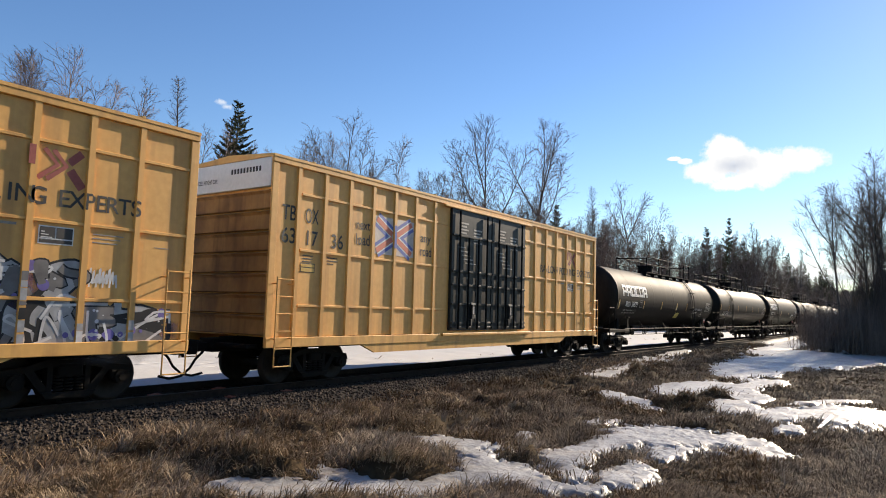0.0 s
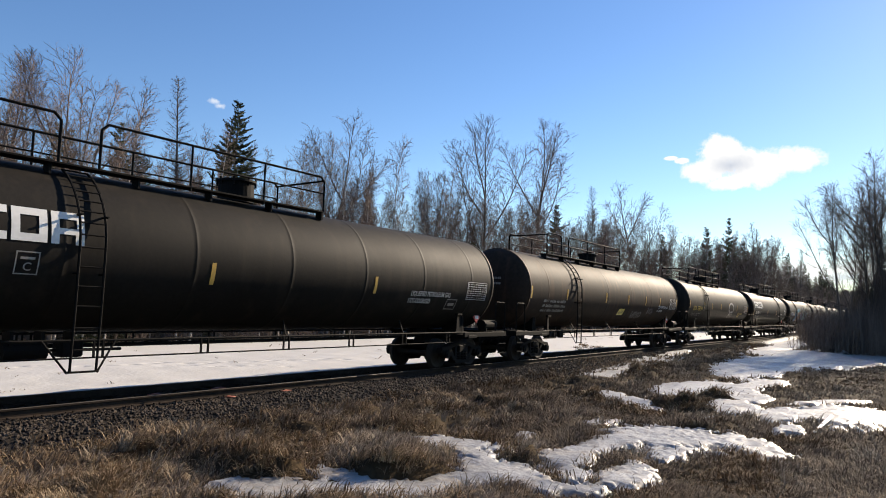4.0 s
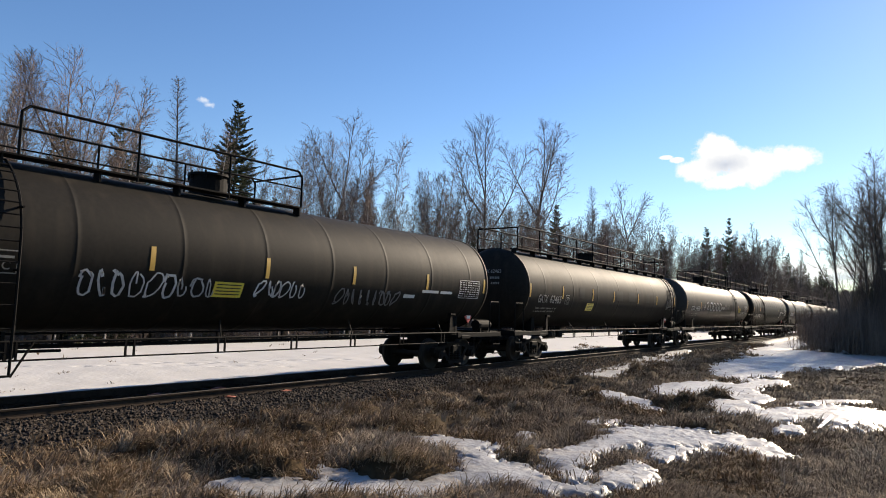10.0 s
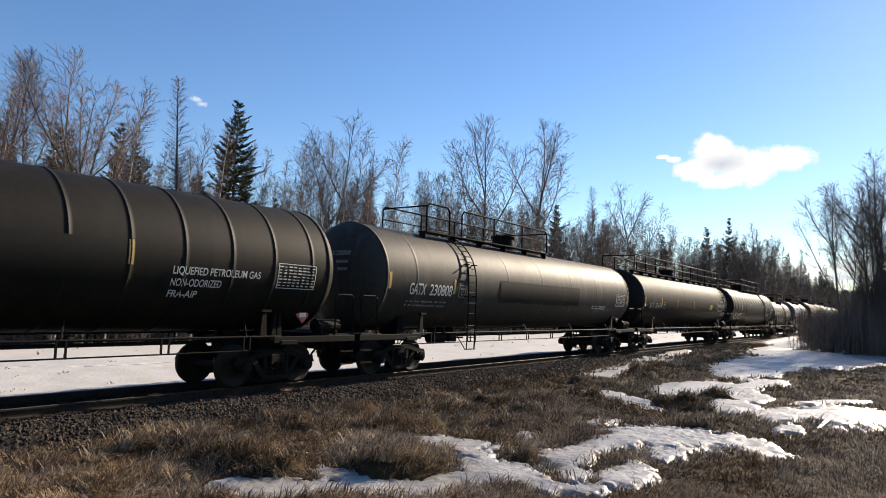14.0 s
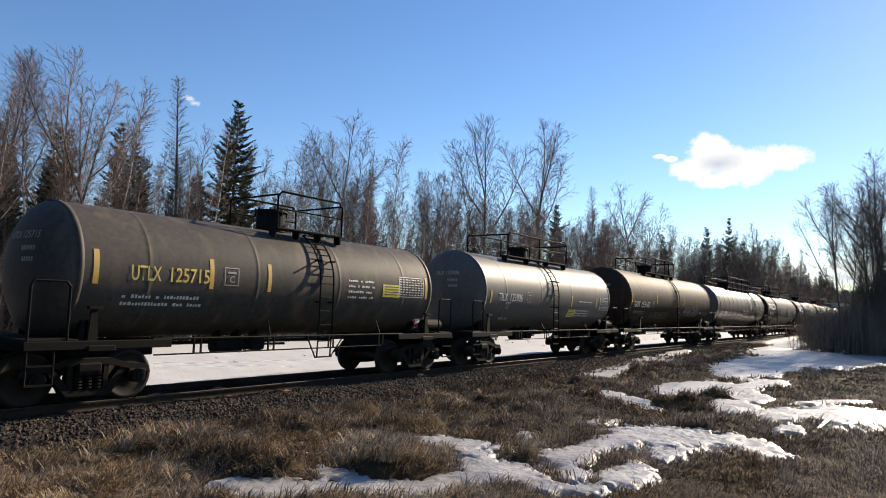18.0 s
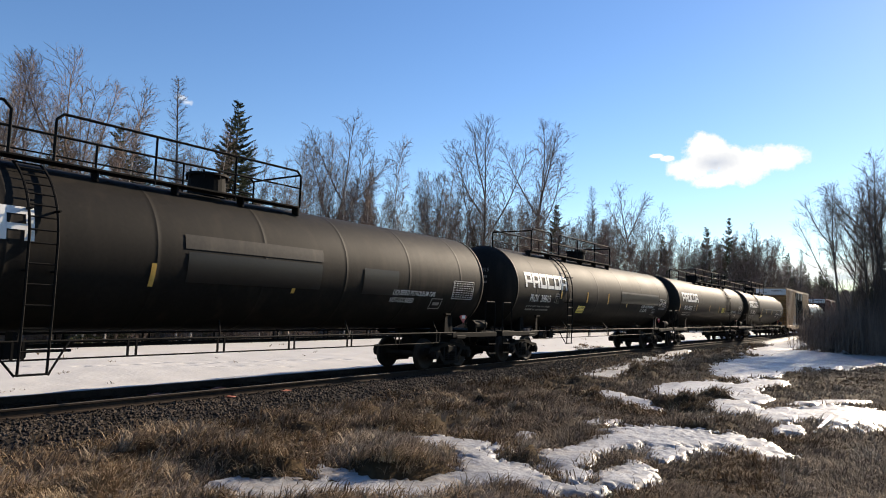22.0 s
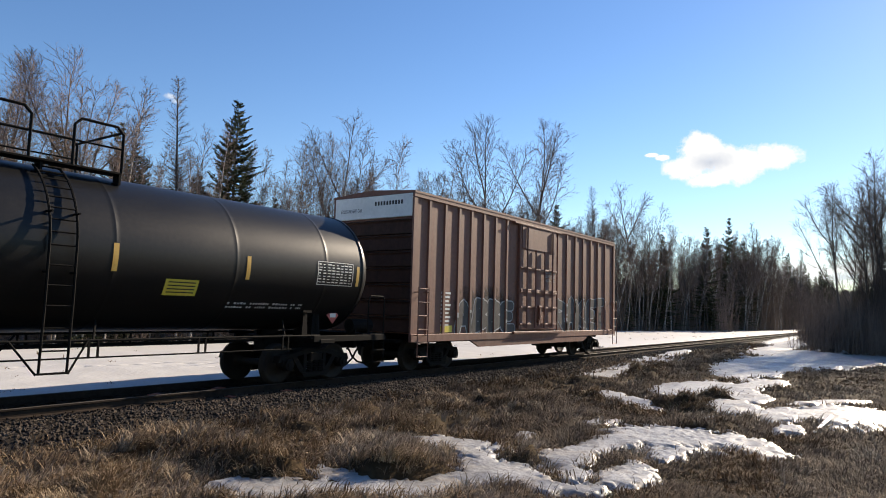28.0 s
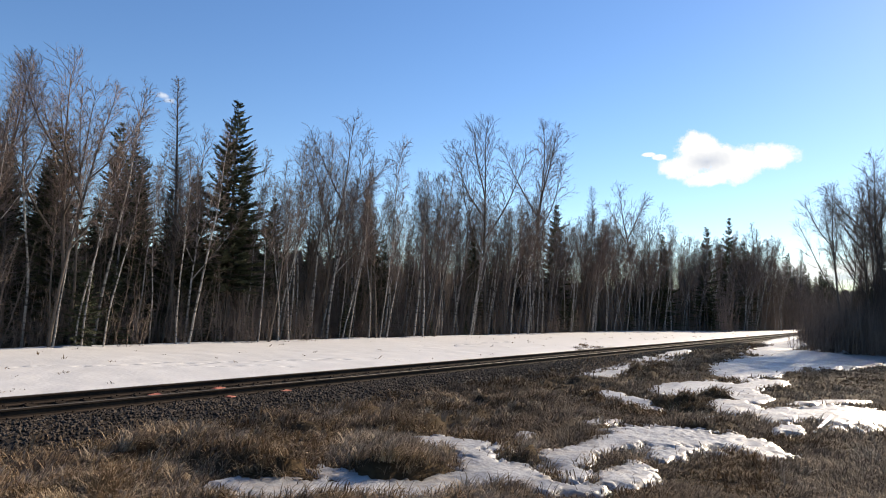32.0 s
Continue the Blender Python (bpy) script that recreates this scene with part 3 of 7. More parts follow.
def make_sideframe(bm):
    # cast frame: top chord, two windows with the spring nest between, journal boxes at the ends
    top = [(-1.16, 0.50), (-1.1, 0.66), (-0.72, 0.70), (-0.4, 0.80), (0.4, 0.80), (0.72, 0.70), (1.1, 0.66), (1.16, 0.50), (0.98, 0.54), (0.82, 0.58),
           (0.62, 0.62), (0.36, 0.69), (-0.36, 0.69), (-0.62, 0.62), (-0.82, 0.58), (-0.98, 0.54)]
    prism(bm, top, -0.10, 0.10)
    for s in (-1, 1):
        prism(bm, [(s * 0.74, 0.64), (s * 0.60, 0.66), (s * 0.28, 0.24), (s * 0.42, 0.20)], -0.085, 0.085)
        prism(bm, [(s * 0.36, 0.70), (s * 0.27, 0.70), (s * 0.27, 0.24), (s * 0.36, 0.24)], -0.09, 0.09)
        box(bm, (s * 0.89, -0.01, 0.50), (0.34, 0.24, 0.17), 0.02)
        rod(bm, (s * 0.89, -0.20, 0.457), (s * 0.89, 0.05, 0.457), 0.13, 14)
        rod(bm, (s * 0.89, -0.225, 0.457), (s * 0.89, -0.2, 0.457), 0.07, 10)
    prism(bm, [(-0.46, 0.26), (0.46, 0.26), (0.38, 0.16), (-0.38, 0.16)], -0.13, 0.13)


def make_springs(bm):
    for kx in (-0.17, 0.0, 0.17):
        for ky in (-0.08, 0.08):
            for k in range(5):
                z = 0.285 + k * 0.055
                rod(bm, (kx, ky, z), (kx, ky, z + 0.03), 0.075, 10)


def make_bolster(bm):
    box(bm, (0, 0, 0.62), (0.42, 2.3, 0.22), 0.03)
    rod(bm, (0, 0, 0.70), (0, 0, 0.86), 0.22, 14)
    for s in (-1, 1):
        box(bm, (0.0, s * 0.64, 0.76), (0.3, 0.14, 0.1), 0.01)
    for s in (-1, 1):
        rod(bm, (s * 0.52, -0.9, 0.36), (s * 0.52, 0.9, 0.36), 0.05, 8)


def truck(car, x, label="cast steel freight truck, grimy brown-black"):
    t = link("truck", shared("bolster", make_bolster, M["frame_black"]), None, car, label)
    t.location = (x, 0, 0)
    frame_mesh = shared("sideframe", make_sideframe, M["steel"])
    spring_mesh = shared("spring_nest", make_springs, M["steel"])
    for s in (-1, 1):
        at(link("sideframe", frame_mesh, None, t), pose(0, s * 1.0, 0, 0, 0, 0 if s < 0 else 180))
        tagged(at(link("spring_nest", spring_mesh, None, t), pose(0, s * 1.0, 0)), kind="stuff")
    sets = []
    for s in (-1, 1):
        sets.append(at(link("wheelset", shared("wheelset", make_wheelset, M["wheel"], True), None, t), pose(s * 0.89, 0, 0.457)))
    return sets


def make_coupler(bm):
    box(bm, (-0.35, 0, 0.86), (0.7, 0.16, 0.2), 0.02)
    box(bm, (-0.78, 0.02, 0.86), (0.26, 0.34, 0.3), 0.04)
    box(bm, (-0.92, -0.13, 0.86), (0.16, 0.12, 0.28), 0.03)
    rod(bm, (-0.74, -0.2, 0.66), (-0.74, -0.2, 1.03), 0.03, 8)


def make_hose(bm):
    pts = [(-0.3, -0.28, 0.78), (-0.5, -0.3, 0.62), (-0.62, -0.28, 0.42), (-0.78, -0.22, 0.27), (-0.98, -0.12, 0.22), (-1.18, -0.02, 0.28)]
    pipe(bm, pts, 0.028, 7)


def couplers(car, half):
    for s in (-1, 1):
        turn = 0 if s < 0 else 180
        at(link("coupler", shared("coupler", make_coupler, M["steel"]), None, car, "rusty cast knuckle coupler"), pose(s * half, 0, 0, 0, 0, turn))
        at(link("air_hose", shared("air_hose", make_hose, M["frame_black"]), None, car, "black rubber brake hose"), pose(s * half, 0, 0, 0, 0, turn))


# ---------------------------------------------------------------- paint on a tank's shell
class Shell:
    def __init__(self, car, half, radius, zc):
        self.car, self.half, self.r, self.zc = car, half, radius, zc

    def wrap(self, x, s, lift=0.008):
        a, r = s / self.r, self.r + lift
        return (x, -r * math.cos(a), self.zc + r * math.sin(a))

    def put(self, name, pts, faces, mat, label="", lift=0.008):
        me = data_mesh(name, [self.wrap(x, s, lift + 5e-6 * i) for i, (x, s) in enumerate(pts)], faces, True)
        return link(name, me, mat, self.car, label)

    def panel(self, name, x0, x1, s0, s1, mat, label="", lift=0.008, nx=1, slant=0.0):
        ns = max(2, int(abs(s1 - s0) / 0.12) + 1)
        pts, faces = [], []
        for i in range(nx + 1):
            for j in range(ns + 1):
                f = j / ns
                pts.append((x0 + (x1 - x0) * i / nx + slant * f, s0 + (s1 - s0) * f))
        for i in range(nx):
            for j in range(ns):
                a = i * (ns + 1) + j
                faces.append((a, a + ns + 1, a + ns + 2, a + 1))
        return self.put(name, pts, faces, mat, label, lift)

    def panels(self, name, rects, mat, label="", lift=0.008):
        pts, faces = [], []
        for x0, x1, s0, s1 in rects:
            ns = max(1, int(abs(s1 - s0) / 0.12))
            o = len(pts)
            for x in (x0, x1):
                pts += [(x, s0 + (s1 - s0) * j / ns) for j in range(ns + 1)]
            faces += [(o + j, o + ns + 1 + j, o + ns + 2 + j, o + j + 1) for j in range(ns)]
        return self.put(name, pts, faces, mat, label, lift)

    def text(self, words, x0, s, height, mat, name="stencil", label="", width=None):
        pts, faces = lettering(words, height)
        k = 1.0 if width is None else width / max(p[0] for p in pts)
        return tagged(self.put(name, [(x0 + x * k, s + y) for x, y in pts], faces, mat, label, 0.01), kind="stuff")

    def mark(self, x0, x1, s, height, digits, mat, letters=4, code=""):
        """Owner's code as plain upright bars, then the car's number."""
        n = letters + 0.8 + len(digits)
        w = (x1 - x0) / n
        if code:
            self.text(code, x0, s, height, mat, "car_code", width=w * (letters - 0.1))
        bars = []
        for k in range(0 if code else letters):
            bx = x0 + k * w
            bars += [(bx, bx + w * 0.24, s, s + height), (bx + w * 0.46, bx + w * 0.7, s, s + height), (bx + w * 0.24, bx + w * 0.46, s + height * (0.8, 0.4, 0.0, 0.4)[k % 4], s + height * (1.0, 0.62, 0.2, 0.62)[k % 4])]
        if bars:
            tagged(self.panels("owner_bars", bars, mat, lift=0.009), kind="stuff")
        self.text(digits, x0 + (letters + 0.8) * w, s, height, mat, "car_number", width=w * (len(digits) - 0.15))
        a, q = x1 + 0.35, 0.17                      # framed plate letter beside the number
        tagged(self.panels("plate_mark", [(a, a + 0.02, s, s + 2 * q), (a + 2 * q, a + 2 * q + 0.02, s, s + 2 * q), (a, a + 2 * q + 0.02, s - 0.02, s), (a, a + 2 * q + 0.02, s + 2 * q, s + 2 * q + 0.02),
                                           (a + 0.07, a + 0.29, s + 0.23, s + 0.27)], M["faded"]), kind="stuff")
        self.text("C", a + 0.12, s + 0.05, 0.13, M["faded"], "plate_letter")
        if code:
            self.head_text(code + " " + digits, 0.95, 0.52, 0.13)

    def head_text(self, words, wide, up, height):
        """Small lettering across the dished end that leads."""
        pts, faces = lettering(words, height)
        k, dish = wide / max(p[0] for p in pts), self.r * 0.42
        verts = []
        for px, pz in pts:
            y, z = 0.35 - px * k, up + pz
            q = min(1, math.hypot(y, z) / self.r)
            verts.append((-self.half - dish * math.sqrt(1 - q * q) - 0.012, y, self.zc + z))
        tagged(link("head_number", data_mesh("head_number", verts, faces), M["faded"], self.car), kind="stuff")

    def wordmark(self, x0, x1, s, height, mat):
        """A broad word of six square rings and arches, drawn as plain shapes."""
        w = (x1 - x0) / 6
        q, bars = height * 0.23, []
        for k in range(6):
            a, b = x0 + k * w, x0 + (k + 0.9) * w
            bars += [(a, a + q, s, s + height), (a + q, b, s + height - q, s + height)]
            if k in (0, 1, 5):
                bars += [(b - q, b, s + height * 0.46, s + height - q), (a + q, b, s + height * 0.3, s + height * 0.3 + q * 0.8)]
                if k:
                    bars += [(b - q * 1.15, b, s, s + height * 0.3)]
            elif k == 3:
                bars += [(a + q, b, s, s + q)]
            else:
                bars += [(b - q, b, s + q, s + height - q), (a + q, b, s, s + q)]
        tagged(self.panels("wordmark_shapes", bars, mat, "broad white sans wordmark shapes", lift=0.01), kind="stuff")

    def data_lines(self, x0, x1, s, n, mat, seed, gap=0.1, tall=0.055):
        rnd, rects = random.Random(seed), []
        for k in range(n):
            x = x0
            while x < x1 - 0.03:
                w = rnd.uniform(0.03, 0.07)
                rects.append((x, min(x + w, x1), s - k * gap, s - k * gap + tall * rnd.choice((0.7, 0.85, 1.0))))
                x += w + (0.022 if rnd.random() < 0.8 else 0.11)
        return tagged(self.panels("data_lines", rects, mat), kind="stuff")

    def table(self, x0, x1, s, mat, seed):
        """The white consolidated stencil: a grid of small print."""
        rects, rnd = [], random.Random(seed)
        for k in range(7):
            z = s + 0.22 - k * 0.07
            for a in np.linspace(x0, x1, 9)[:-1]:
                rects.append((a + 0.01, a + (x1 - x0) / 8 * rnd.uniform(0.5, 0.9), z, z + rnd.choice((0.018, 0.028))))
        rects += [(x0, x1, s + 0.29, s + 0.305), (x0, x1, s - 0.26, s - 0.245), (x0 - 0.02, x0, s - 0.26, s + 0.3), (x1, x1 + 0.02, s - 0.26, s + 0.3)]
        return tagged(self.panels("stencil_table", rects, mat, "white grid of small stencilled data"), kind="stuff")

    def stripe(self, x, s, tall=0.45, mat=None):
        self.panel("reflector", x - 0.05, x + 0.05, s - tall / 2, s + tall / 2, mat or M["reflector"], "yellow reflective strip", 0.006)

    def placard(self, x, s):
        self.panel("warning_panel", x - 0.36, x + 0.36, s - 0.17, s + 0.17, M["sign_yellow"], "yellow printed warning panel", 0.007)
        self.panels("panel_print", [(x - 0.3, x + 0.3, s + 0.1 - k * 0.07, s + 0.125 - k * 0.07) for k in range(4)], M["ink"], lift=0.012)

    def scrawl(self, x0, x1, s, tall, mat, seed, turns=7, width=0.045):
        """A sprayed tag: looping ribbon strokes."""
        rnd, pts, faces = random.Random(seed), [], []
        x, k = x0, 0
        while x < x1:
            cw = tall * rnd.uniform(0.5, 0.95)
            path, ph = [], rnd.uniform(0, 6.28)
            for i in range(15):
                f = i / 14 * rnd.uniform(0.9, 1.1)
                path.append((x + cw * (0.5 + 0.5 * math.sin(ph + f * 6.6) * (0.6 + 0.4 * math.cos(3 * f + ph))), s + tall * 0.5 * math.cos(ph * 1.7 + f * rnd.uniform(6.0, 7.0))))
            ribbon(pts, faces, path, width * rnd.uniform(0.7, 1.2))
            x += cw * rnd.uniform(0.75, 1.0)
            k += 1
        return tagged(self.put("spray_tag", pts, faces, mat, "looping sprayed paint tag", 0.009), kind="stuff")

    def piece(self, x0, x1, s0, s1, tones, seed, letters, fat=0.17, cloud="", forms=""):
        """A painted piece: soft patches of spray behind round fat letters with a dark rim. tones: ground, fills, rim."""
        rnd = random.Random(seed)
        if cloud:
            tagged(self.panel("spray_cloud", x0 - 0.35, x1 + 0.35, s0 - 0.2, s1 + 0.35, HAZE[cloud], "soft haze of sprayed colour", 0.007, 10), kind="stuff")
        w = (x1 - x0) / letters
        for k in range(letters):
            for n, (tone, width, lift) in enumerate(((tones[0], fat + 0.17, 0.0095), (tones[-1], fat + 0.08, 0.0115), (tones[1 + k % (len(tones) - 2)], fat, 0.0135))):
                pts, faces = [], []
                for st in letter_strokes(x0 + k * w, w * 1.12, s0 + 0.1 * (s1 - s0), s0 + 0.8 * (s1 - s0), fat, seed * 31 + k, forms[k:k + 1]):
                    path = curl(st, 6)
                    ribbon(pts, faces, path, width)
                    disc(pts, faces, path[0], width / 2)
                    disc(pts, faces, path[-1], width / 2)
                tagged(self.put("spray_letter", pts, faces, SPRAY[tone], "", lift + 0.0006 * (k % 3)), kind="stuff")


FORMS = {"R": [[(0, 0), (0, 1)], [(0, 1), (0.8, 0.85), (0.7, 0.5), (0.05, 0.45)], [(0.3, 0.45), (0.9, 0)]], "B": [[(0, 0), (0, 1)], [(0, 1), (0.75, 0.85), (0.1, 0.52)], [(0.1, 0.52), (0.9, 0.3), (0, 0.02)]],
         "E": [[(0.85, 0.95), (0.1, 0.9), (0, 0.5), (0.1, 0.05), (0.85, 0)], [(0, 0.5), (0.7, 0.52)]], "M": [[(0, 0), (0.1, 1), (0.45, 0.4), (0.8, 1), (0.9, 0)]], "A": [[(0, 0), (0.4, 1), (0.85, 0)], [(0.15, 0.35), (0.7, 0.35)]],
         "K": [[(0, 0), (0, 1)], [(0.8, 1), (0.1, 0.5), (0.9, 0)]], "T": [[(0, 0.95), (0.9, 1)], [(0.45, 0.95), (0.45, 0)]], "D": [[(0, 0), (0.05, 1), (0.8, 0.7), (0.7, 0.1), (0, 0)]],
         "W": [[(0, 1), (0.2, 0), (0.45, 0.6), (0.7, 0), (0.95, 1)]], "Z": [[(0, 0.95), (0.85, 0.95), (0.05, 0.05), (0.9, 0)]], "O": [[(0.45, 1), (0, 0.6), (0.1, 0.1), (0.5, 0), (0.9, 0.4), (0.8, 0.9), (0.45, 1)]], "S": [[(0.85, 0.9), (0.3, 1), (0.1, 0.65), (0.75, 0.4), (0.6, 0.02), (0, 0.1)]]}


def letter_strokes(x, w, lo, hi, fat, seed, form=""):
    """Strokes of one made-up letter form, leaning a little, in a cell from x, w wide."""
    r2 = random.Random(seed)
    lean, grow = r2.uniform(-0.15, 0.3), r2.uniform(0.85, 1.1)
    return [[(x + 0.1 * w + p[0] * w * 0.85 + lean * w * p[1], lo + fat / 2 + 0.04 + p[1] * (hi - lo - fat - 0.06) * grow) for p in st] for st in FORMS[form or r2.choice("RBEMAOS")]]


def curl(path, n):
    """A path rounded into a smooth stroke."""
    pts = [path[0]] + list(path) + [path[-1]]
    out = []
    for a, b, c, d in zip(pts, pts[1:], pts[2:], pts[3:]):
        for k in range(n):
            t = k / n
            out.append(tuple(0.5 * (2 * b[i] + (c[i] - a[i]) * t + (2 * a[i] - 5 * b[i] + 4 * c[i] - d[i]) * t * t + (3 * b[i] - a[i] - 3 * c[i] + d[i]) * t ** 3) for i in (0, 1)))
    return out + [path[-1]]


def disc(pts, faces, c, r):
    o = len(pts)
    pts += [(c[0] + r * math.cos(k * 0.5236), c[1] + r * math.sin(k * 0.5236)) for k in range(12)]
    faces.append(tuple(range(o, o + 12)))


def densify(path, n):
    out = []
    for (x0, y0), (x1, y1) in zip(path, path[1:]):
        out += [(x0 + (x1 - x0) * k / n, y0 + (y1 - y0) * k / n) for k in range(n)]
    return out + [path[-1]]


def ribbon(pts, faces, path, width):
    o = len(pts)
    for i, (x, y) in enumerate(path):
        ax, ay = path[max(i - 1, 0)]
        bx, by = path[min(i + 1, len(path) - 1)]
        dx, dy = bx - ax, by - ay
        d = math.hypot(dx, dy) or 1
        pts += [(x - dy / d * width / 2, y + dx / d * width / 2), (x + dy / d * width / 2, y - dx / d * width / 2)]
    faces += [(o + 2 * i, o + 2 * i + 2, o + 2 * i + 3, o + 2 * i + 1) for i in range(len(path) - 1)]


# ---------------------------------------------------------------- tank cars
def tank_car(x0, x1, mat, label, plat, house, ladder_x, radius=1.5, zc=2.72, rings=6, ridge=0.0035, small=False, full_walk=False, skin=""):
    """x0, x1: where the straight shell begins and ends at the start of the clip. plat, house, ladder_x: along the car from its middle."""
    half, xc = (x1 - x0) / 2, (x0 + x1) / 2
    car = thing("tank_car", pose(xc, TRACK, 0), label, "tank car", "freight cars of the train")
    sh = Shell(car, half, radius, zc)
    # shell with dished heads and weld ridges
    prof, dish = [], radius * 0.42
    for k in range(9):
        a = k / 8 * math.pi / 2
        prof.append((-half - dish * math.cos(a), radius * math.sin(a)))
    prof += [(-half + 0.02, radius), (-half + 0.1, radius)]
    marks = [-half + (2 * half) * (k + 0.5) / rings for k in range(rings)]
    for x in marks:
        prof += [(x - 0.09, radius), (x - 0.022, radius), (x - 0.010, radius + ridge), (x + 0.010, radius + ridge), (x + 0.022, radius), (x + 0.09, radius)]
    prof += [(-x, r) for x, r in reversed(prof[:11])]
    bm = bmesh.new()
    lathe_x(bm, prof, 56, zc)
    part("tank", bm, mat, car, skin, True)
    # head bands
    for s in (-1, 1):
        bm = bmesh.new()
        lathe_x(bm, [(s * half - 0.05, radius + 0.001), (s * half - 0.045, radius + 0.014), (s * half + 0.045, radius + 0.014), (s * half + 0.05, radius - 0.004)], 56, zc)
        part("head_band", bm, mat, car, "", True)
    top = zc + radius
    # stub sills, end decks, saddles
    end = half + dish + 0.38
    tx = half - 1.15 if not small else half - 0.35
    for s in (-1, 1):
        bm = bmesh.new()
        box(bm, (s * (end - 1.5), 0, 0.92), (3.0, 0.42, 0.34), 0.02)
        box(bm, (s * (end - 0.06), 0, 0.94), (0.12, 0.9, 0.44), 0.02)
        part("stub_sill", bm, M["frame_black"], car)
        bm = bmesh.new()
        box(bm, (s * (end - 0.45), 0, 1.14), (0.85, 2.9, 0.05), 0.01)
        part("end_deck", bm, M["frame_black"], car, "black end platform of steel")
        bm = bmesh.new()
        box(bm, (s * (end - 0.03), 0, 1.06), (0.06, 2.9, 0.16), 0.01)
        part("end_beam", bm, M["frame_black"], car)
        for y in (-1.45, 1.45):
            bm = bmesh.new()
            box(bm, (s * (end - 1.3), y, 1.06), (2.6, 0.07, 0.15), 0.01)
            part("deck_sill", bm, M["frame_black"], car)
        for y in (-1, 1):
            bm = bmesh.new()
            prism(bm, [(s * (tx - 0.16), 1.0), (s * (tx + 0.16), 1.0), (s * (tx + 0.10), zc - 0.72 * radius), (s * (tx - 0.10), zc - 0.72 * radius)], y * (radius * 0.62), y * (radius * 0.70))
            box(bm, (s * tx, y * 0.75, 1.0), (0.5, 1.5, 0.12), 0.02)
            prism(bm, [(s * (tx - 0.02), 1.0), (s * (tx + 0.02), 1.0), (s * (tx + 0.02), zc - 0.7 * radius), (s * (tx - 0.02), zc - 0.7 * radius)], y * 0.3, y * (radius * 0.7))
            part("bolster_saddle", bm, M["frame_black"], car)
            # inverted-U corner rails and steps
            bm = bmesh.new()
            xe = s * (end - 0.06)
            pipe(bm, [(xe, y * 1.44, 0.95), (xe, y * 1.44, 2.05), (xe - s * 0.05, y * 1.44, 2.13), (xe - s * 0.55, y * 1.44, 2.13), (xe - s * 0.62, y * 1.44, 2.05), (xe - s * 0.62, y * 1.44, 1.14)], 0.022)
            part("corner_rail", bm, M["frame_black"], car)
            bm = bmesh.new()
            for dx in (0.0, 0.42):
                rod(bm, (xe - s * dx, y * 1.46, 1.1), (xe - s * dx, y * 1.46, 0.42), 0.018)
            for z in (0.43, 0.74):
                box(bm, (xe - s * 0.21, y * 1.46, z), (0.44, 0.06, 0.03))
            part("sill_step", bm, M["frame_black"], car)
        bm = bmesh.new()
        pipe(bm, [(s * end, -1.4, 1.0), (s * (end + 0.1), -0.9, 0.86), (s * (end + 0.32), -0.1, 0.86)], 0.016)
        part("uncoupling_lever", bm, M["steel"], car)
    # low rails along both sides, joined by pairs of short posts
    reach = end - 2.3
    for y in (-1.38, 1.38):
        bm = bmesh.new()
        rod(bm, (-reach, y, 0.84), (reach, y, 0.84), 0.016)
        rail = part("side_rail", bm, M["frame_black"], car, "thin black safety rail along the sill")
        bm = bmesh.new()
        rod(bm, (-reach, y * 0.98, 1.13), (reach, y * 0.98, 1.13), 0.026)
        part("upper_rod", bm, M["frame_black"], rail)
        post = shared("rail_post", lambda b: [box(b, (dx, 0, 0.985), (0.035, 0.03, 0.3)) for dx in (-0.08, 0.08)], M["frame_black"])
        hanger = shared("rail_hanger", lambda b: rod(b, (0, 0, 0), (0.18, 0.32, 0.34), 0.02), M["frame_black"])
        n = max(4, int(reach / 0.95))
        for k in range(n):
            px = -reach + 2 * reach * (k + 0.5) / n
            link("rail_post", post, None, rail).location = (px, y, 0)
            if k % 2:
                at(link("rail_hanger", hanger, None, rail), pose(px, y * 0.98, 1.13, 0, 0, 0 if y < 0 else 180))
    # air reservoir on the trailing deck, jacking plates by the trucks, struts at the ladder's foot
    bm = bmesh.new()
    rod(bm, (end - 1.05, -1.12, 1.36), (end - 0.3, -1.12, 1.36), 0.17, 14)
    for dx in (0.95, 0.45):
        box(bm, (end - dx, -1.12, 1.2), (0.06, 0.3, 0.12))
    part("air_reservoir", bm, M["frame_black"], car, "black round air reservoir on the deck")
    for s in (-1, 1):
        for y in (-1, 1):
            bm = bmesh.new()
            px = s * (tx - 0.62) if not small else s * (tx + 0.1)
            prism(bm, [(px - 0.09, 1.08), (px + 0.09, 1.08), (px + 0.05, 1.72), (px - 0.05, 1.72)], y * 1.3, y * 1.34)
            box(bm, (px, y * 1.36, 1.7), (0.26, 0.1, 0.05))
            part("jacking_plate", bm, M["steel"], car, "upright steel plate beside the truck")
    for y in (-1, 1):
        for dx in (-0.62, 0.62):
            bm = bmesh.new()
            rod(bm, (ladder_x + dx, y * 1.38, 1.13), (ladder_x + dx * 0.4, y * (radius + 0.03), 0.6), 0.018)
            part("ladder_brace", bm, M["frame_black"], car)
    # brake gear hung under the belly
    bm = bmesh.new()
    bx = -half + 3.3
    rod(bm, (bx, -0.5, 0.92), (bx + 0.7, -0.5, 0.92), 0.17, 14)
    box(bm, (bx + 1.1, -0.5, 0.95), (0.4, 0.35, 0.3), 0.03)
    rod(bm, (bx + 0.7, -0.5, 0.92), (bx + 2.2, -0.3, 0.9), 0.03)
    for k in (0.1, 0.6, 1.1):
        box(bm, (bx + k, -0.5, 1.12), (0.06, 0.3, 0.28))
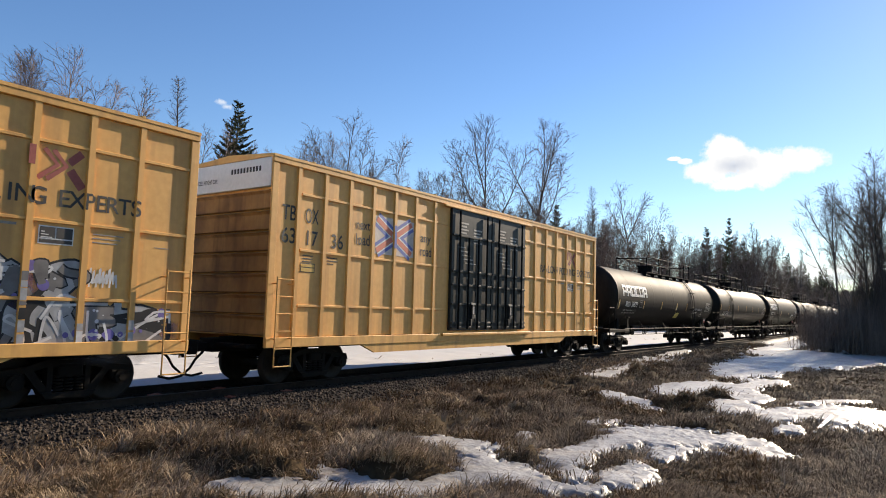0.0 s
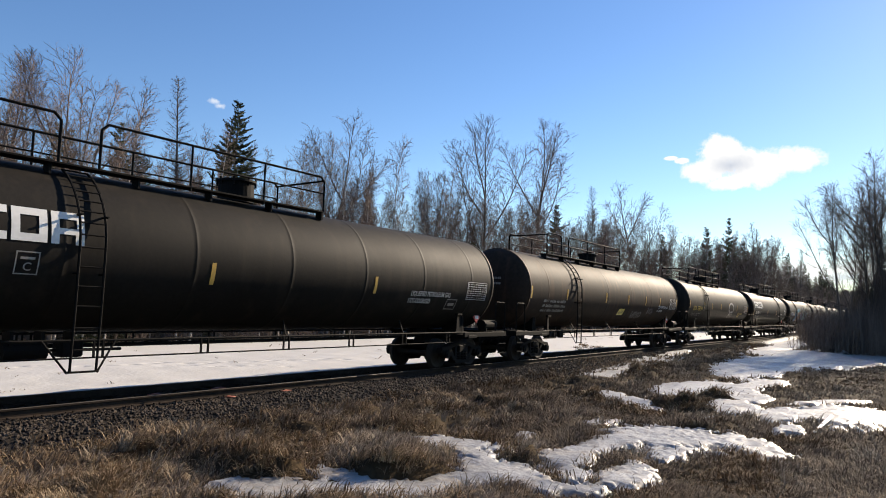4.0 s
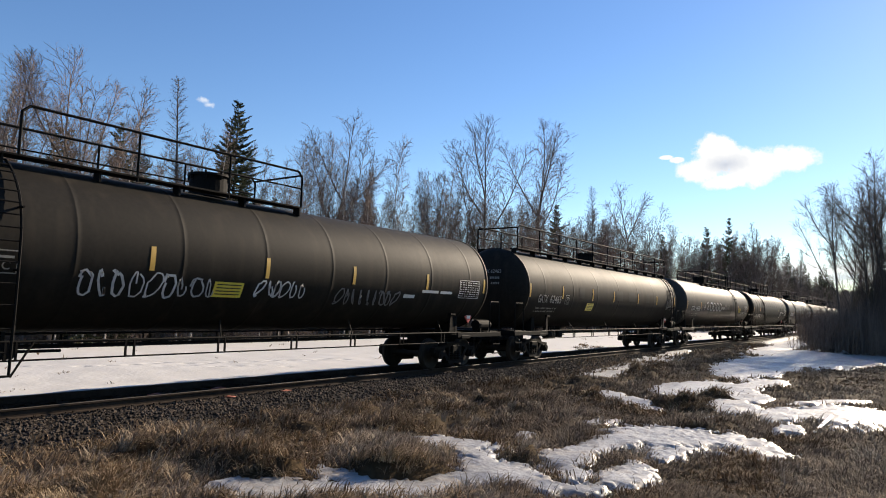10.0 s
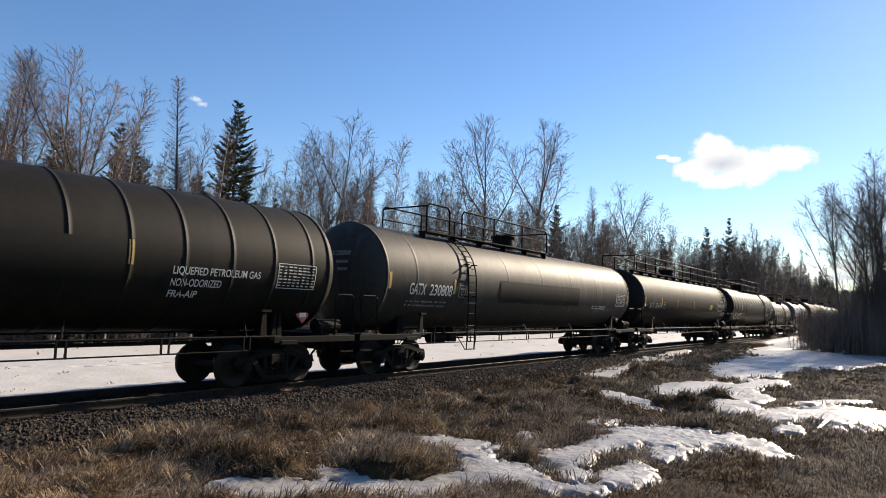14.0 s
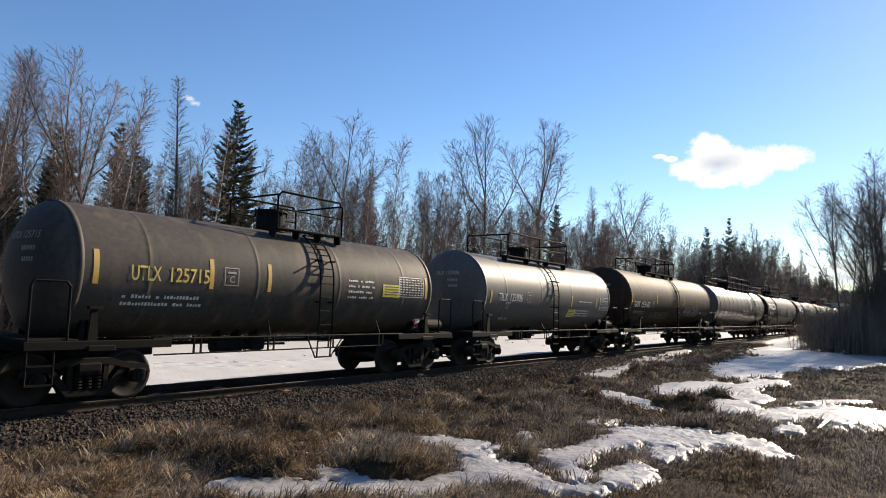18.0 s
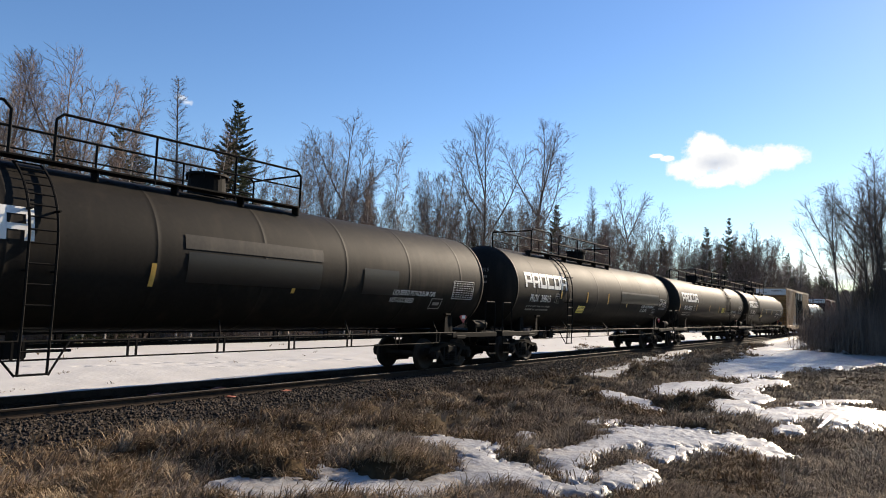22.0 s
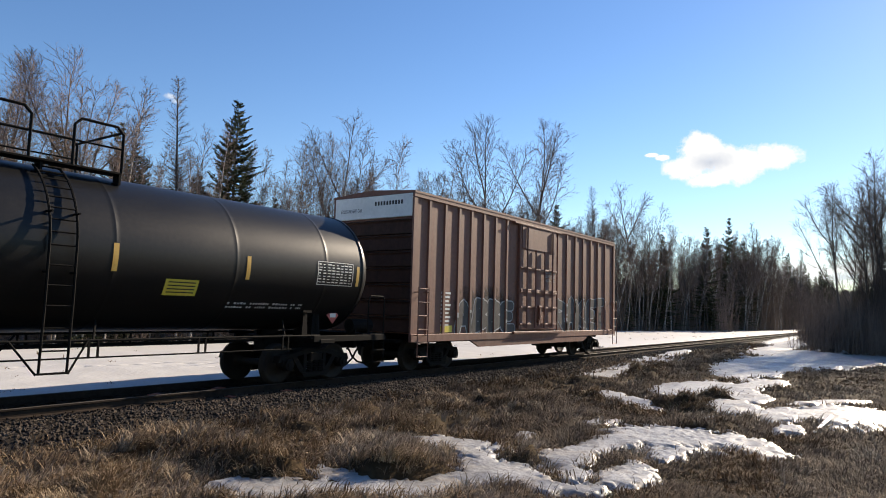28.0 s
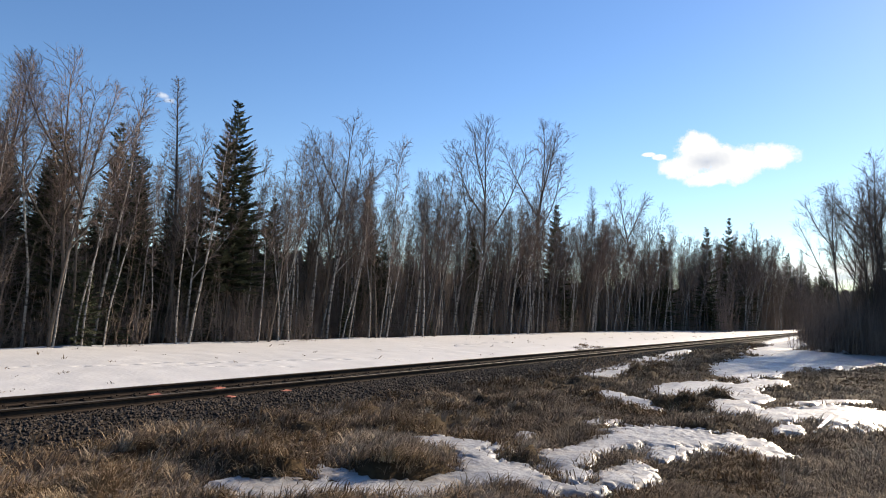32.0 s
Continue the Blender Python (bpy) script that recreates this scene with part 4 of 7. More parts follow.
    rod(bm, (-half + 1.2, -0.1, 0.98), (half - 1.2, -0.1, 0.98), 0.03)
    part("brake_gear", bm, M["frame_black"], car, "brake cylinder and valve under the belly")
    # manway housing on top
    h0, h1 = house
    hx, hr = (h0 + h1) / 2, 0.42 if not small else 0.36
    bm = bmesh.new()
    bmesh.ops.create_cone(bm, cap_ends=True, segments=24, radius1=hr, radius2=hr * 0.97, depth=0.52, matrix=pose(hx, 0, top + 0.24))
    bmesh.ops.create_cone(bm, cap_ends=True, segments=24, radius1=hr + 0.05, radius2=hr + 0.04, depth=0.05, matrix=pose(hx, 0, top + 0.48))
    for k in range(8):
        a = k * math.pi / 4
        rod(bm, (hx + (hr + 0.02) * math.cos(a), (hr + 0.02) * math.sin(a), top + 0.36), (hx + (hr + 0.02) * math.cos(a), (hr + 0.02) * math.sin(a), top + 0.55), 0.025)
    part("valve_housing", bm, M["frame_black"], car, "round black valve housing with hinged lid")
    # walkway
    p0, p1 = plat
    if full_walk:
        p0, p1 = -half + 0.15, half - 0.15
    bm = bmesh.new()
    for y in (-0.72, 0.72):
        box(bm, ((p0 + p1) / 2, y, top - 0.01), (p1 - p0, 0.36, 0.035), 0.004)
    n = max(3, int((p1 - p0) / 1.4))
    for k in range(n + 1):
        px = p0 + (p1 - p0) * k / n
        for y in (-1, 1):
            box(bm, (px, y * 0.74, top - 0.12), (0.04, 0.22, 0.2))
    part("top_walkway", bm, M["frame_black"], car, "black grating walkway on the tank")
    rail_h = 0.86
    for y in (-0.88, 0.88):
        if full_walk:
            spans = [(p0, p1)]
        elif small:
            spans = [(p0, p1)]
        else:
            g = ladder_x
            spans = [(p0, min(p1, g - 0.36)), (max(p0, g + 0.36), p1)] if y < 0 and p0 + 0.6 < g < p1 - 0.6 else [(p0, p1)]
        for a, b in spans:
            if b - a < 0.3:
                continue
            bm = bmesh.new()
            k = 0.12
            pipe(bm, [(a, y, top), (a, y, top + rail_h - k), (a + k, y, top + rail_h), (b - k, y, top + rail_h), (b, y, top + rail_h - k), (b, y, top)], 0.026)
            rod(bm, (a, y, top + 0.45), (b, y, top + 0.45), 0.018)
            m = max(1, int((b - a) / 1.7))
            for i in range(1, m):
                px = a + (b - a) * i / m
                rod(bm, (px, y, top - 0.1), (px, y, top + rail_h), 0.024)
            part("walkway_rail", bm, M["frame_black"], car, "black pipe railing over the tank")
    for x in (p0, p1):
        bm = bmesh.new()
        pipe(bm, [(x, -0.88, top + rail_h - 0.08), (x, 0.88, top + rail_h - 0.08)], 0.024)
        part("end_rail", bm, M["frame_black"], car)
    # ladders both sides: over the shoulder, then straight down
    for y in (-1, 1):
        route = []
        for k in range(9):
            a = radians(62 - k * 62 / 8)
            route.append((y * (radius + 0.085) * math.cos(a), zc + (radius + 0.085) * math.sin(a)))
        route += [(y * (radius + 0.085), zc - 1.0), (y * (radius + 0.05), 0.62)]
        bm = bmesh.new()
        pipe(bm, [(ladder_x - 0.22, q[0], q[1]) for q in route], 0.022, 6)
        ladder = part("ladder", bm, M["frame_black"], car, "black steel side ladder")
        bm = bmesh.new()
        pipe(bm, [(ladder_x + 0.22, q[0], q[1]) for q in route], 0.022, 6)
        part("stile", bm, M["frame_black"], ladder)
        rung = shared("rung", lambda b: rod(b, (-0.22, 0, 0), (0.22, 0, 0), 0.015), M["frame_black"])
        for (ya, za), (yb, zb) in zip(route, route[1:]):
            m = max(1, round(math.hypot(yb - ya, zb - za) / 0.32))
            for i in range(m):
                f = i / m
                link("rung", rung, None, ladder).location = (ladder_x, ya + (yb - ya) * f, za + (zb - za) * f)
        link("foot_step", shared("foot_step", lambda b: box(b, (0, 0, 0), (0.5, 0.08, 0.03)), M["frame_black"]), None, ladder).location = (ladder_x, y * (radius + 0.05), 0.62)
        for za in (zc + 0.55, zc - 0.45):
            yy = math.sqrt(max(radius ** 2 - (za - zc) ** 2, 0))
            for dx in (-0.22, 0.22):
                bm = bmesh.new()
                rod(bm, (ladder_x + dx, y * (yy - 0.02), za), (ladder_x + dx, y * (radius + 0.1), za), 0.02)
                part("standoff", bm, M["frame_black"], ladder)
    # small print on the head
    bars = []
    for k in range(1, 3):
        w = (0.62, 0.4, 0.34)[k]
        n = (9, 6, 5)[k]
        for i in range(n):
            a = -0.55 + w * i / n
            bars.append((a, a + w / n * 0.66, zc + 0.5 - k * 0.2, zc + 0.62 - k * 0.2 - 0.04 * (k > 0)))
    verts, faces = [], []
    for a, b, c, d in bars:
        o = len(verts)
        for yy, zz in ((a, c), (b, c), (b, d), (a, d)):
            q = min(1, math.hypot(yy, zz - zc) / radius)
            verts.append((-half - dish * math.sqrt(1 - q * q) - 0.012, yy, zz))
        faces.append((o, o + 3, o + 2, o + 1))
    tagged(link("head_print", data_mesh("head_print", verts, faces), M["faded"], car), kind="stuff")
    couplers(car, end)
    sets = truck(car, -tx) + truck(car, tx)
    CARS.append((car, xc, sets))
    return sh


L_PLAT, L_HOUSE = (-6.7, 1.45), (-1.0, -0.1)
R_PLAT, R_HOUSE = (-2.95, 5.5), (-1.0, -0.1)


def placards(sh, x, s=-1.25):
    """Diamond hazard placard in its holder by the end."""
    bm = bmesh.new()
    for k, r in ((0, 0.2),):
        vs = [bm.verts.new((x + dx * r, -sh.r * math.cos(s / sh.r) - 0.06, sh.zc + sh.r * math.sin(s / sh.r) + dz * r)) for dx, dz in ((-1, 0), (0, -1), (1, 0), (0, 1))]
        f = bm.faces.new(vs)
        ex = bmesh.ops.extrude_face_region(bm, geom=[f])
        bmesh.ops.translate(bm, verts=[v for v in ex["geom"] if isinstance(v, bmesh.types.BMVert)], vec=(0, 0.03, 0))
        bmesh.ops.recalc_face_normals(bm, faces=bm.faces)
    p = part("hazard_placard", bm, M["red"], sh.car, "red diamond hazard placard")
    bm = bmesh.new()
    box(bm, (x, -sh.r * math.cos(s / sh.r) - 0.064, sh.zc + sh.r * math.sin(s / sh.r)), (0.2, 0.004, 0.1))
    part("placard_print", bm, M["white"], p)


def white_word_car(x0, x1, number, right, mat, label, stripes, **more):
    """Pressure tank with the broad white wordmark."""
    sh = tank_car(x0, x1, mat, label, R_PLAT if right else L_PLAT, R_HOUSE if right else L_HOUSE, 3.85 if right else -4.6, **more)
    sh.wordmark(-8.25, -4.65, 0.02, 0.56, M["white"])
    sh.mark(-7.8, -6.1, -0.5, 0.27, number, M["stencil"], code="PROX")
    sh.data_lines(-7.9, -6.0, -0.72, 2, M["faded"], int(number), 0.14, 0.07)
    for x, s in stripes:
        sh.stripe(x, s)
    sh.table(7.3, 8.4, -0.3, M["stencil"], int(number))
    sh.text("LIQUEFIED PETROLEUM GAS", 4.45, -0.52, 0.14, M["stencil"], width=1.95)
    sh.text("NOT-ODORIZED", 4.4, -0.74, 0.14, M["stencil"], width=1.05)
    sh.panels("stencil_frame", [(6.3, 6.85, -0.6, -0.575), (6.3, 6.85, -0.93, -0.905), (6.3, 6.325, -0.93, -0.575), (6.825, 6.85, -0.93, -0.575), (6.42, 6.74, -0.8, -0.7)], M["faded"])
    placards(sh, 8.5)
    return sh


def long_tank(x0, x1, number, right, mat, label, mark, ink, stripes, code="", **more):
    plat = R_PLAT if right else L_PLAT
    sh = tank_car(x0, x1, mat, label, plat, R_HOUSE if right else L_HOUSE, more.pop("ladder", 3.85 if right else -5.0), **more)
    sh.mark(mark[0], mark[1], mark[2], mark[3], number, M[ink], code=code)
    sh.data_lines(mark[0], mark[1] - 0.2, mark[2] - 0.24, 2, M["faded"], int(number), 0.13, 0.06)
    for x, s in stripes:
        sh.stripe(x, s)
    h = sh.half
    sh.table(h - 1.55, h - 0.45, -0.26, M["stencil"], int(number))
    placards(sh, h - 0.4)
    return sh


def freight_stripes(half):
    return [(-half + 0.12, -0.16), (-6.1, -0.2), (-2.9, -0.16), (0.2, -0.15), (2.9, -0.15), (5.5, -0.18), (half - 0.12, -0.16)]


white_word_car(30.75, 48.6, "36879", True, M["tank_black"], "black pressure tank car with white wordmark, dusty, on rails", [(-8.65, -0.4), (-5.1, -0.36), (-2.1, -0.35), (0.77, -0.36), (2.84, -0.33)], rings=5).placard(1.3, -0.9)
sh = long_tank(51.2, 68.7, "50116", False, M["tank_ribbed"], "dusty black ribbed tank car with white number", (-7.7, -5.86, -0.72, 0.28), "stencil", freight_stripes(8.75), "SHQX", rings=15, ridge=0.002, ladder=-5.2)
white_word_car(71.2, 88.74, "32714", False, M["tank_black"], "black pressure tank car with faded white wordmark", [(-8.7, -0.16), (-2.1, -0.3), (2.9, -0.3)], rings=7)
sh = tank_car(91.47, 109.9, M["tank_brown"], "brown-black tank car with rust along the top", L_PLAT, L_HOUSE, -5.0, rings=6)
for x in (-9.1, -6.0, -1.8, 1.08, 3.69, 6.03, 9.1):
    sh.stripe(x, -0.15)
sh.placard(0.5, -0.8)
sh.text("LIQUEFIED PETROLEUM GAS", 5.83, -0.5, 0.13, M["stencil"], width=1.75)
sh.text("NON-ODORIZED", 5.83, -0.72, 0.13, M["stencil"], width=0.9)
sh.table(7.86, 8.97, -0.25, M["stencil"], 5)
sh.data_lines(-8.0, -6.0, -0.5, 3, M["faded"], 5, 0.2, 0.12)
sh.scrawl(2.0, 3.2, -0.95, 0.4, SPRAY["grey"], 3)
sh.scrawl(4.2, 5.0, -0.7, 0.36, SPRAY["grey"], 4)
placards(sh, 8.6)
sh = long_tank(112.6, 130.3, "958544", False, M["tank_black"], "black tank car with yellow number and white tag", (-7.85, -5.6, -0.48, 0.27), "gold", [(-8.7, -0.12), (-5.18, -0.15), (-3.08, -0.14), (-0.49, -0.14), (2.02, -0.12), (4.7, -0.16), (8.7, -0.2)], code="UTLX", rings=6, ladder=-4.65)
sh.text("LIQUEFIED PETROLEUM GAS", 5.27, -0.66, 0.12, M["gold"], width=1.6)
sh.text("NON-ODORIZED", 5.27, -0.86, 0.12, M["gold"], width=0.9)
pts, faces = [], []
ribbon(pts, faces, [(2.75 + 0.75 * math.cos(a), -0.25 + 0.42 * math.sin(a)) for a in np.linspace(-0.6, 3.6, 30)], 0.12)
ribbon(pts, faces, densify([(2.1, -0.35), (2.5, -0.55), (2.95, -0.45), (3.3, -0.55)], 6), 0.1)
for k in range(4):
    ribbon(pts, faces, densify([(2.35 + k * 0.3, -0.55), (2.3 + k * 0.32, -0.95)], 4), 0.07)
sh.put("spray_tag", pts, faces, SPRAY["white"], "white sprayed jellyfish-like outline")
white_word_car(132.8, 150.7, "36667", True, M["tank_black"], "black pressure tank car with crisp white wordmark", [(-8.7, -0.4), (-2.1, -0.35), (2.8, -0.35)], rings=5)
sh = long_tank(153.5, 171.87, "400861", False, M["tank_dusty"], "dark tank car with bright painted graffiti", (-8.1, -5.95, -0.46, 0.33), "stencil", [(-9.0, -0.4), (-5.9, -0.2), (2.9, 0.4)], "NATX", rings=7, ridge=0.003, ladder=-5.07)
sh.piece(-4.9, -4.0, -1.2, -0.2, ("blue", "teal", "blue", "black"), 3, 2, 0.13, "teal")
sh.piece(-4.0, -1.2, -1.35, 0.35, ("black", "rust", "rust", "silver"), 4, 2, 0.4, "teal", "OR")
sh.piece(-1.3, 0.75, -1.15, -0.2, ("black", "blue", "blue", "silver"), 8, 3, 0.2, "violet", "ATD")
sh.piece(0.9, 5.2, -1.2, 0.2, ("green", "teal", "teal", "blue", "black"), 6, 4, 0.36, "dark", "KWMZ")
sh.scrawl(0.8, 2.2, 0.1, 0.3, SPRAY["white"], 9)
sh.placard(4.7, -0.24)
sh.text("NOT ODORIZED", 6.1, -0.56, 0.12, M["stencil"], width=1.2)
sh.data_lines(6.1, 7.4, -0.72, 3, M["stencil"], 14)
sh = long_tank(174.4, 192.7, "306895", False, M["tank_dusty"], "dusty tank car with white sprayed tags", (-7.97, -5.65, -0.5, 0.26), "stencil", [(-9.0, -0.1), (-5.6, -0.1), (-2.68, -0.09), (0.03, -0.09), (2.8, -0.09), (5.9, -0.1), (9.0, -0.1)], "TILX", rings=9, ladder=-5.2)
sh.scrawl(-4.0, -2.2, -0.6, 0.5, SPRAY["white"], 21)
sh.scrawl(-2.2, -1.5, -0.6, 0.4, SPRAY["silver"], 22)
sh.scrawl(-0.3, 1.0, -0.55, 0.38, SPRAY["white"], 23)
sh.scrawl(2.2, 4.6, -0.65, 0.42, SPRAY["grey"], 24)
sh.placard(-0.9, -0.62)
sh.panels("stencil_bars", [(4.9, 5.4, -0.6, -0.5), (5.7, 6.5, -0.42, -0.34), (6.6, 7.2, -0.42, -0.34)], M["stencil"])
sh = tank_car(195.7, 213.9, M["tank_dusty"], "weathered tank car with a full-length top walkway", L_PLAT, (-1.0, -0.1), 8.2, rings=7, full_walk=True)
sh.mark(-8.3, -6.28, -0.52, 0.3, "62465", M["faded"], code="GATX")
sh.data_lines(-8.3, -6.5, -0.78, 2, M["faded"], 62, 0.14, 0.06)
for x in (-9.0, -6.21, -3.17, -0.66, 2.68, 5.67, 8.9):
    sh.stripe(x, -0.08, 0.5)
sh.placard(-3.3, -0.62)
for x, w in ((-4.6, 0.5), (-0.3, 0.8), (3.9, 0.5), (1.3, 0.9)):
    sh.panel("paint_patch", x, x + w, -0.25, 0.15 + 0.1 * w, M["patch_dark"], "repainted patch", 0.006)
sh.table(7.5, 8.5, -0.3, M["faded"], 62)
placards(sh, 8.5)
sh = long_tank(216.4, 234.75, "64830", True, M["tank_grey"], "dark grey tank car with white sprayed tag", (-8.07, -6.0, -0.5, 0.28), "stencil", [(-9.05, -0.16), (-5.8, -0.17), (5.42, -0.18), (9.05, -0.16)], "CGTX", rings=5, ladder=4.18)
sh.panel("paint_patch", -3.74, 3.16, -0.75, 0.05, M["tank_black"], "long repainted dark band", 0.005, 8)
pts, faces = [], []
for k, x in enumerate((-4.35, -3.45, -2.65, -1.75, -0.85)):
    if k == 0:
        ribbon(pts, faces, densify([(x, 0.0), (x + 0.25, 0.12), (x + 0.45, -0.05), (x + 0.1, -0.38), (x + 0.55, -0.36)], 4), 0.07)
    else:
        ribbon(pts, faces, [(x + 0.3 + 0.32 * math.cos(a), -0.18 + 0.27 * math.sin(a)) for a in np.linspace(0.4, 6.4, 22)], 0.07)
for x in (-0.1, 0.2, 0.5):
    ribbon(pts, faces, densify([(x, -0.32), (x + 0.2, -0.15)], 3), 0.05)
    ribbon(pts, faces, densify([(x + 0.2, -0.32), (x, -0.15)], 3), 0.05)
for a in (0, 1.05, 2.1):
    ribbon(pts, faces, densify([(-4.9 - 0.22 * math.cos(a), -0.25 - 0.22 * math.sin(a)), (-4.9 + 0.22 * math.cos(a), -0.25 + 0.22 * math.sin(a))], 4), 0.05)
sh.put("spray_tag", pts, faces, SPRAY["white"], "white sprayed figures and rings", 0.012)
sh.scrawl(0.8, 2.2, -0.15, 0.4, SPRAY["grey"], 31, width=0.03)
sh.placard(5.9, -0.33)
sh.text("NON-ODORIZED", 6.43, -0.56, 0.12, M["stencil"], width=1.1)
sh = long_tank(237.2, 255.0, "231730", False, M["tank_ribbed"], "black ribbed tank car with a dark repainted band", (-7.67, -5.36, -0.82, 0.28), "stencil", [(-8.75, -0.15), (-5.9, -0.16), (3.9, 0.0)], "GATX", rings=16, ridge=0.013, ladder=-4.4)
sh.panel("paint_patch", -3.69, 3.79, -0.55, 0.2, M["patch_dark"], "long repainted dark band", 0.024, 8)
sh.text("LIQUEFIED PETROLEUM GAS", 4.75, -0.34, 0.15, M["stencil"], width=2.1)
sh.text("NON-ODORIZED", 4.75, -0.58, 0.15, M["stencil"], width=1.15)
sh.text("FRA-AIP", 4.75, -0.82, 0.15, M["stencil"], width=0.65)
sh = long_tank(257.2, 275.55, "230808", False, M["tank_grey"], "clean dark grey tank car with white number", (-8.18, -6.04, -0.48, 0.32), "stencil", [(-9.05, -0.13), (-5.95, -0.18), (-2.21, -0.17), (0.6, -0.15), (9.05, -0.16)], "GATX", rings=7, ladder=-5.11)
sh.panel("paint_patch", -3.2, 3.4, -0.6, 0.15, M["tank_black"], "long repainted dark band", 0.012, 8)
sh.data_lines(4.9, 6.4, -0.6, 2, M["stencil"], 18)
sh = tank_car(278.0, 296.4, M["tank_black"], "black tank car with full-length top walkway and railing", L_PLAT, L_HOUSE, 8.3, rings=6, full_walk=True)
for x in (-9.0, -6.2, -3.2, 0.4, 6.36, 8.99):
    sh.stripe(x, -0.17, 0.5)
for k, (w, s) in enumerate((("LIQUEFIED", 0.12), ("PETROLEUM", -0.08), ("GAS", -0.28), ("NON-ODORIZED", -0.5))):
    sh.text(w, 7.35 if k < 2 else 7.7 if k == 2 else 6.62, s, 0.15, M["stencil"], width=(0.8, 0.9, 0.35, 1.2)[k])
sh.panel("paint_patch", 6.7, 8.9, -0.2, 0.02, M["faded"], "grey repainted strip", 0.005, 3)
sh.table(7.9, 8.8, -0.55, M["faded"], 71)
sh.mark(-8.3, -6.3, -0.5, 0.3, "62470", M["faded"], code="GATX")
sh.placard(4.7, -0.24)
placards(sh, 8.3)
sh = long_tank(298.9, 316.4, "231727", True, M["tank_ribbed"], "black ribbed tank car with broad smooth band", (-7.71, -5.27, -0.8, 0.28), "stencil", [(-5.6, -0.1), (-2.0, 0.1), (1.6, 0.0), (4.9, 0.0)], "GATX", rings=16, ridge=0.013, ladder=3.65)
sh.panel("paint_patch", -3.78, 3.36, -0.5, 0.22, M["patch_dark"], "long repainted dark band", 0.024, 8)
sh.data_lines(4.7, 6.4, -0.5, 3, M["stencil"], 19)
sh = tank_car(318.8, 329.0, M["tank_taupe"], "short dusty grey tank car with yellow number", (-0.5, 1.65), (-0.3, 0.4), 0.75, radius=1.27, zc=2.38, rings=4, small=True)
sh.mark(-4.2, -2.5, -0.15, 0.27, "125715", M["gold"], code="UTLX")
sh.data_lines(-4.3, -2.6, -0.5, 2, M["stencil"], 125, 0.15, 0.07)
for x in (-4.84, -2.46, -0.95, 4.9):
    sh.stripe(x, 0.05, 0.62)
sh.placard(3.3, -0.08)
sh.table(3.65, 4.75, 0.03, M["stencil"], 126)
sh.data_lines(1.6, 2.6, 0.1, 4, M["stencil"], 127, 0.14)
placards(sh, 4.9, -1.0)
sh = tank_car(332.0, 342.9, M["tank_silver"], "short grey tank car with wide side ladder", (-3.2, 1.8), (-1.3, -0.4), -0.3, radius=1.38, zc=2.5, rings=4, small=True)
sh.mark(-4.6, -2.9, -0.3, 0.26, "123906", M["stencil"], code="TILX")
sh.table(4.41, 5.3, -0.25, M["stencil"], 129)
sh.placard(1.6, -0.7)
for x in (-5.1, 1.39, 4.0):
    sh.stripe(x, -0.18)
sh.text("PLATE", -4.05, -0.42, 0.08, M["stencil"], width=0.32)
sh.text("C", -3.95, -0.6, 0.12, M["stencil"], width=0.12)
sh.text("NEW 1-83", -4.1, -1.05, 0.1, M["stencil"], width=0.6)
sh.data_lines(2.1, 3.6, -0.2, 1, M["stencil"], 130)
sh.data_lines(2.0, 3.4, -0.6, 3, M["stencil"], 131, 0.12)
placards(sh, 5.2, -1.1)
sh = tank_car(345.6, 361.0, M["tank_brown"], "rusty brown-black tank car with scratched tags", (-3.69, 1.41), (-1.8, -0.8), 0.1, rings=5)
sh.mark(-7.27, -4.77, -0.48, 0.3, "155160", M["stencil"], code="TGOX")
for x in (-7.55, -3.6, 1.5, 4.4, 7.5):
    sh.stripe(x, -0.02)
sh.data_lines(-7.0, -5.2, -0.75, 2, M["faded"], 155)
sh.scrawl(-4.2, -1.2, -0.95, 0.45, SPRAY["grey"], 41, width=0.03)
sh.scrawl(1.9, 4.6, -0.62, 0.62, SPRAY["silver"], 42, width=0.045)
placards(sh, 7.2)
sh = long_tank(363.4, 381.0, "209512", True, M["tank_silver"], "grey ribbed tank car with white number", (-7.51, -5.31, -0.7, 0.29), "stencil", [(-8.7, 0.0), (3.0, 0.0)], "GATX", rings=12, ridge=0.013, ladder=4.3)
sh.panel("paint_patch", -8.6, -7.9, 0.55, 0.67, M["patch_dark"], "", 0.024, 2)
sh.text("FRA-AIP", 6.0, -0.4, 0.14, M["stencil"], width=0.75)
sh.text("LIQUEFIED PETROLEUM GAS", -0.2, -0.42, 0.15, M["stencil"], width=2.3)
sh.text("NON ODORIZED", 0.2, -0.64, 0.15, M["stencil"], width=1.2)
sh.panel("paint_patch", -0.25, 2.0, -0.84, -0.74, M["faded"], "faded grey paint strip", 0.024, 4)
sh.panel("paint_patch", 1.55, 1.75, -0.1, 1.35, M["patch_dark"], "dark band over the shoulder", 0.024, 1)
sh = white_word_car(383.25, 401.1, "39208", False, M["tank_black"], "black pressure tank car with wordmark and silvery patches", [(-8.6, -0.2), (-2.6, -0.4), (0.9, -0.4)], rings=7)
sh.panel("paint_patch", -1.97, 1.75, 0.16, 0.45, M["tank_grey"], "worn silvery strip", 0.012, 6)
sh.panel("paint_patch", -1.9, 1.7, -0.5, 0.1, M["tank_gloss"], "glossy black patch", 0.012, 6)
sh.panel("paint_patch", 3.2, 4.6, -0.55, 0.12, M["tank_gloss"], "glossy black patch", 0.012, 3)
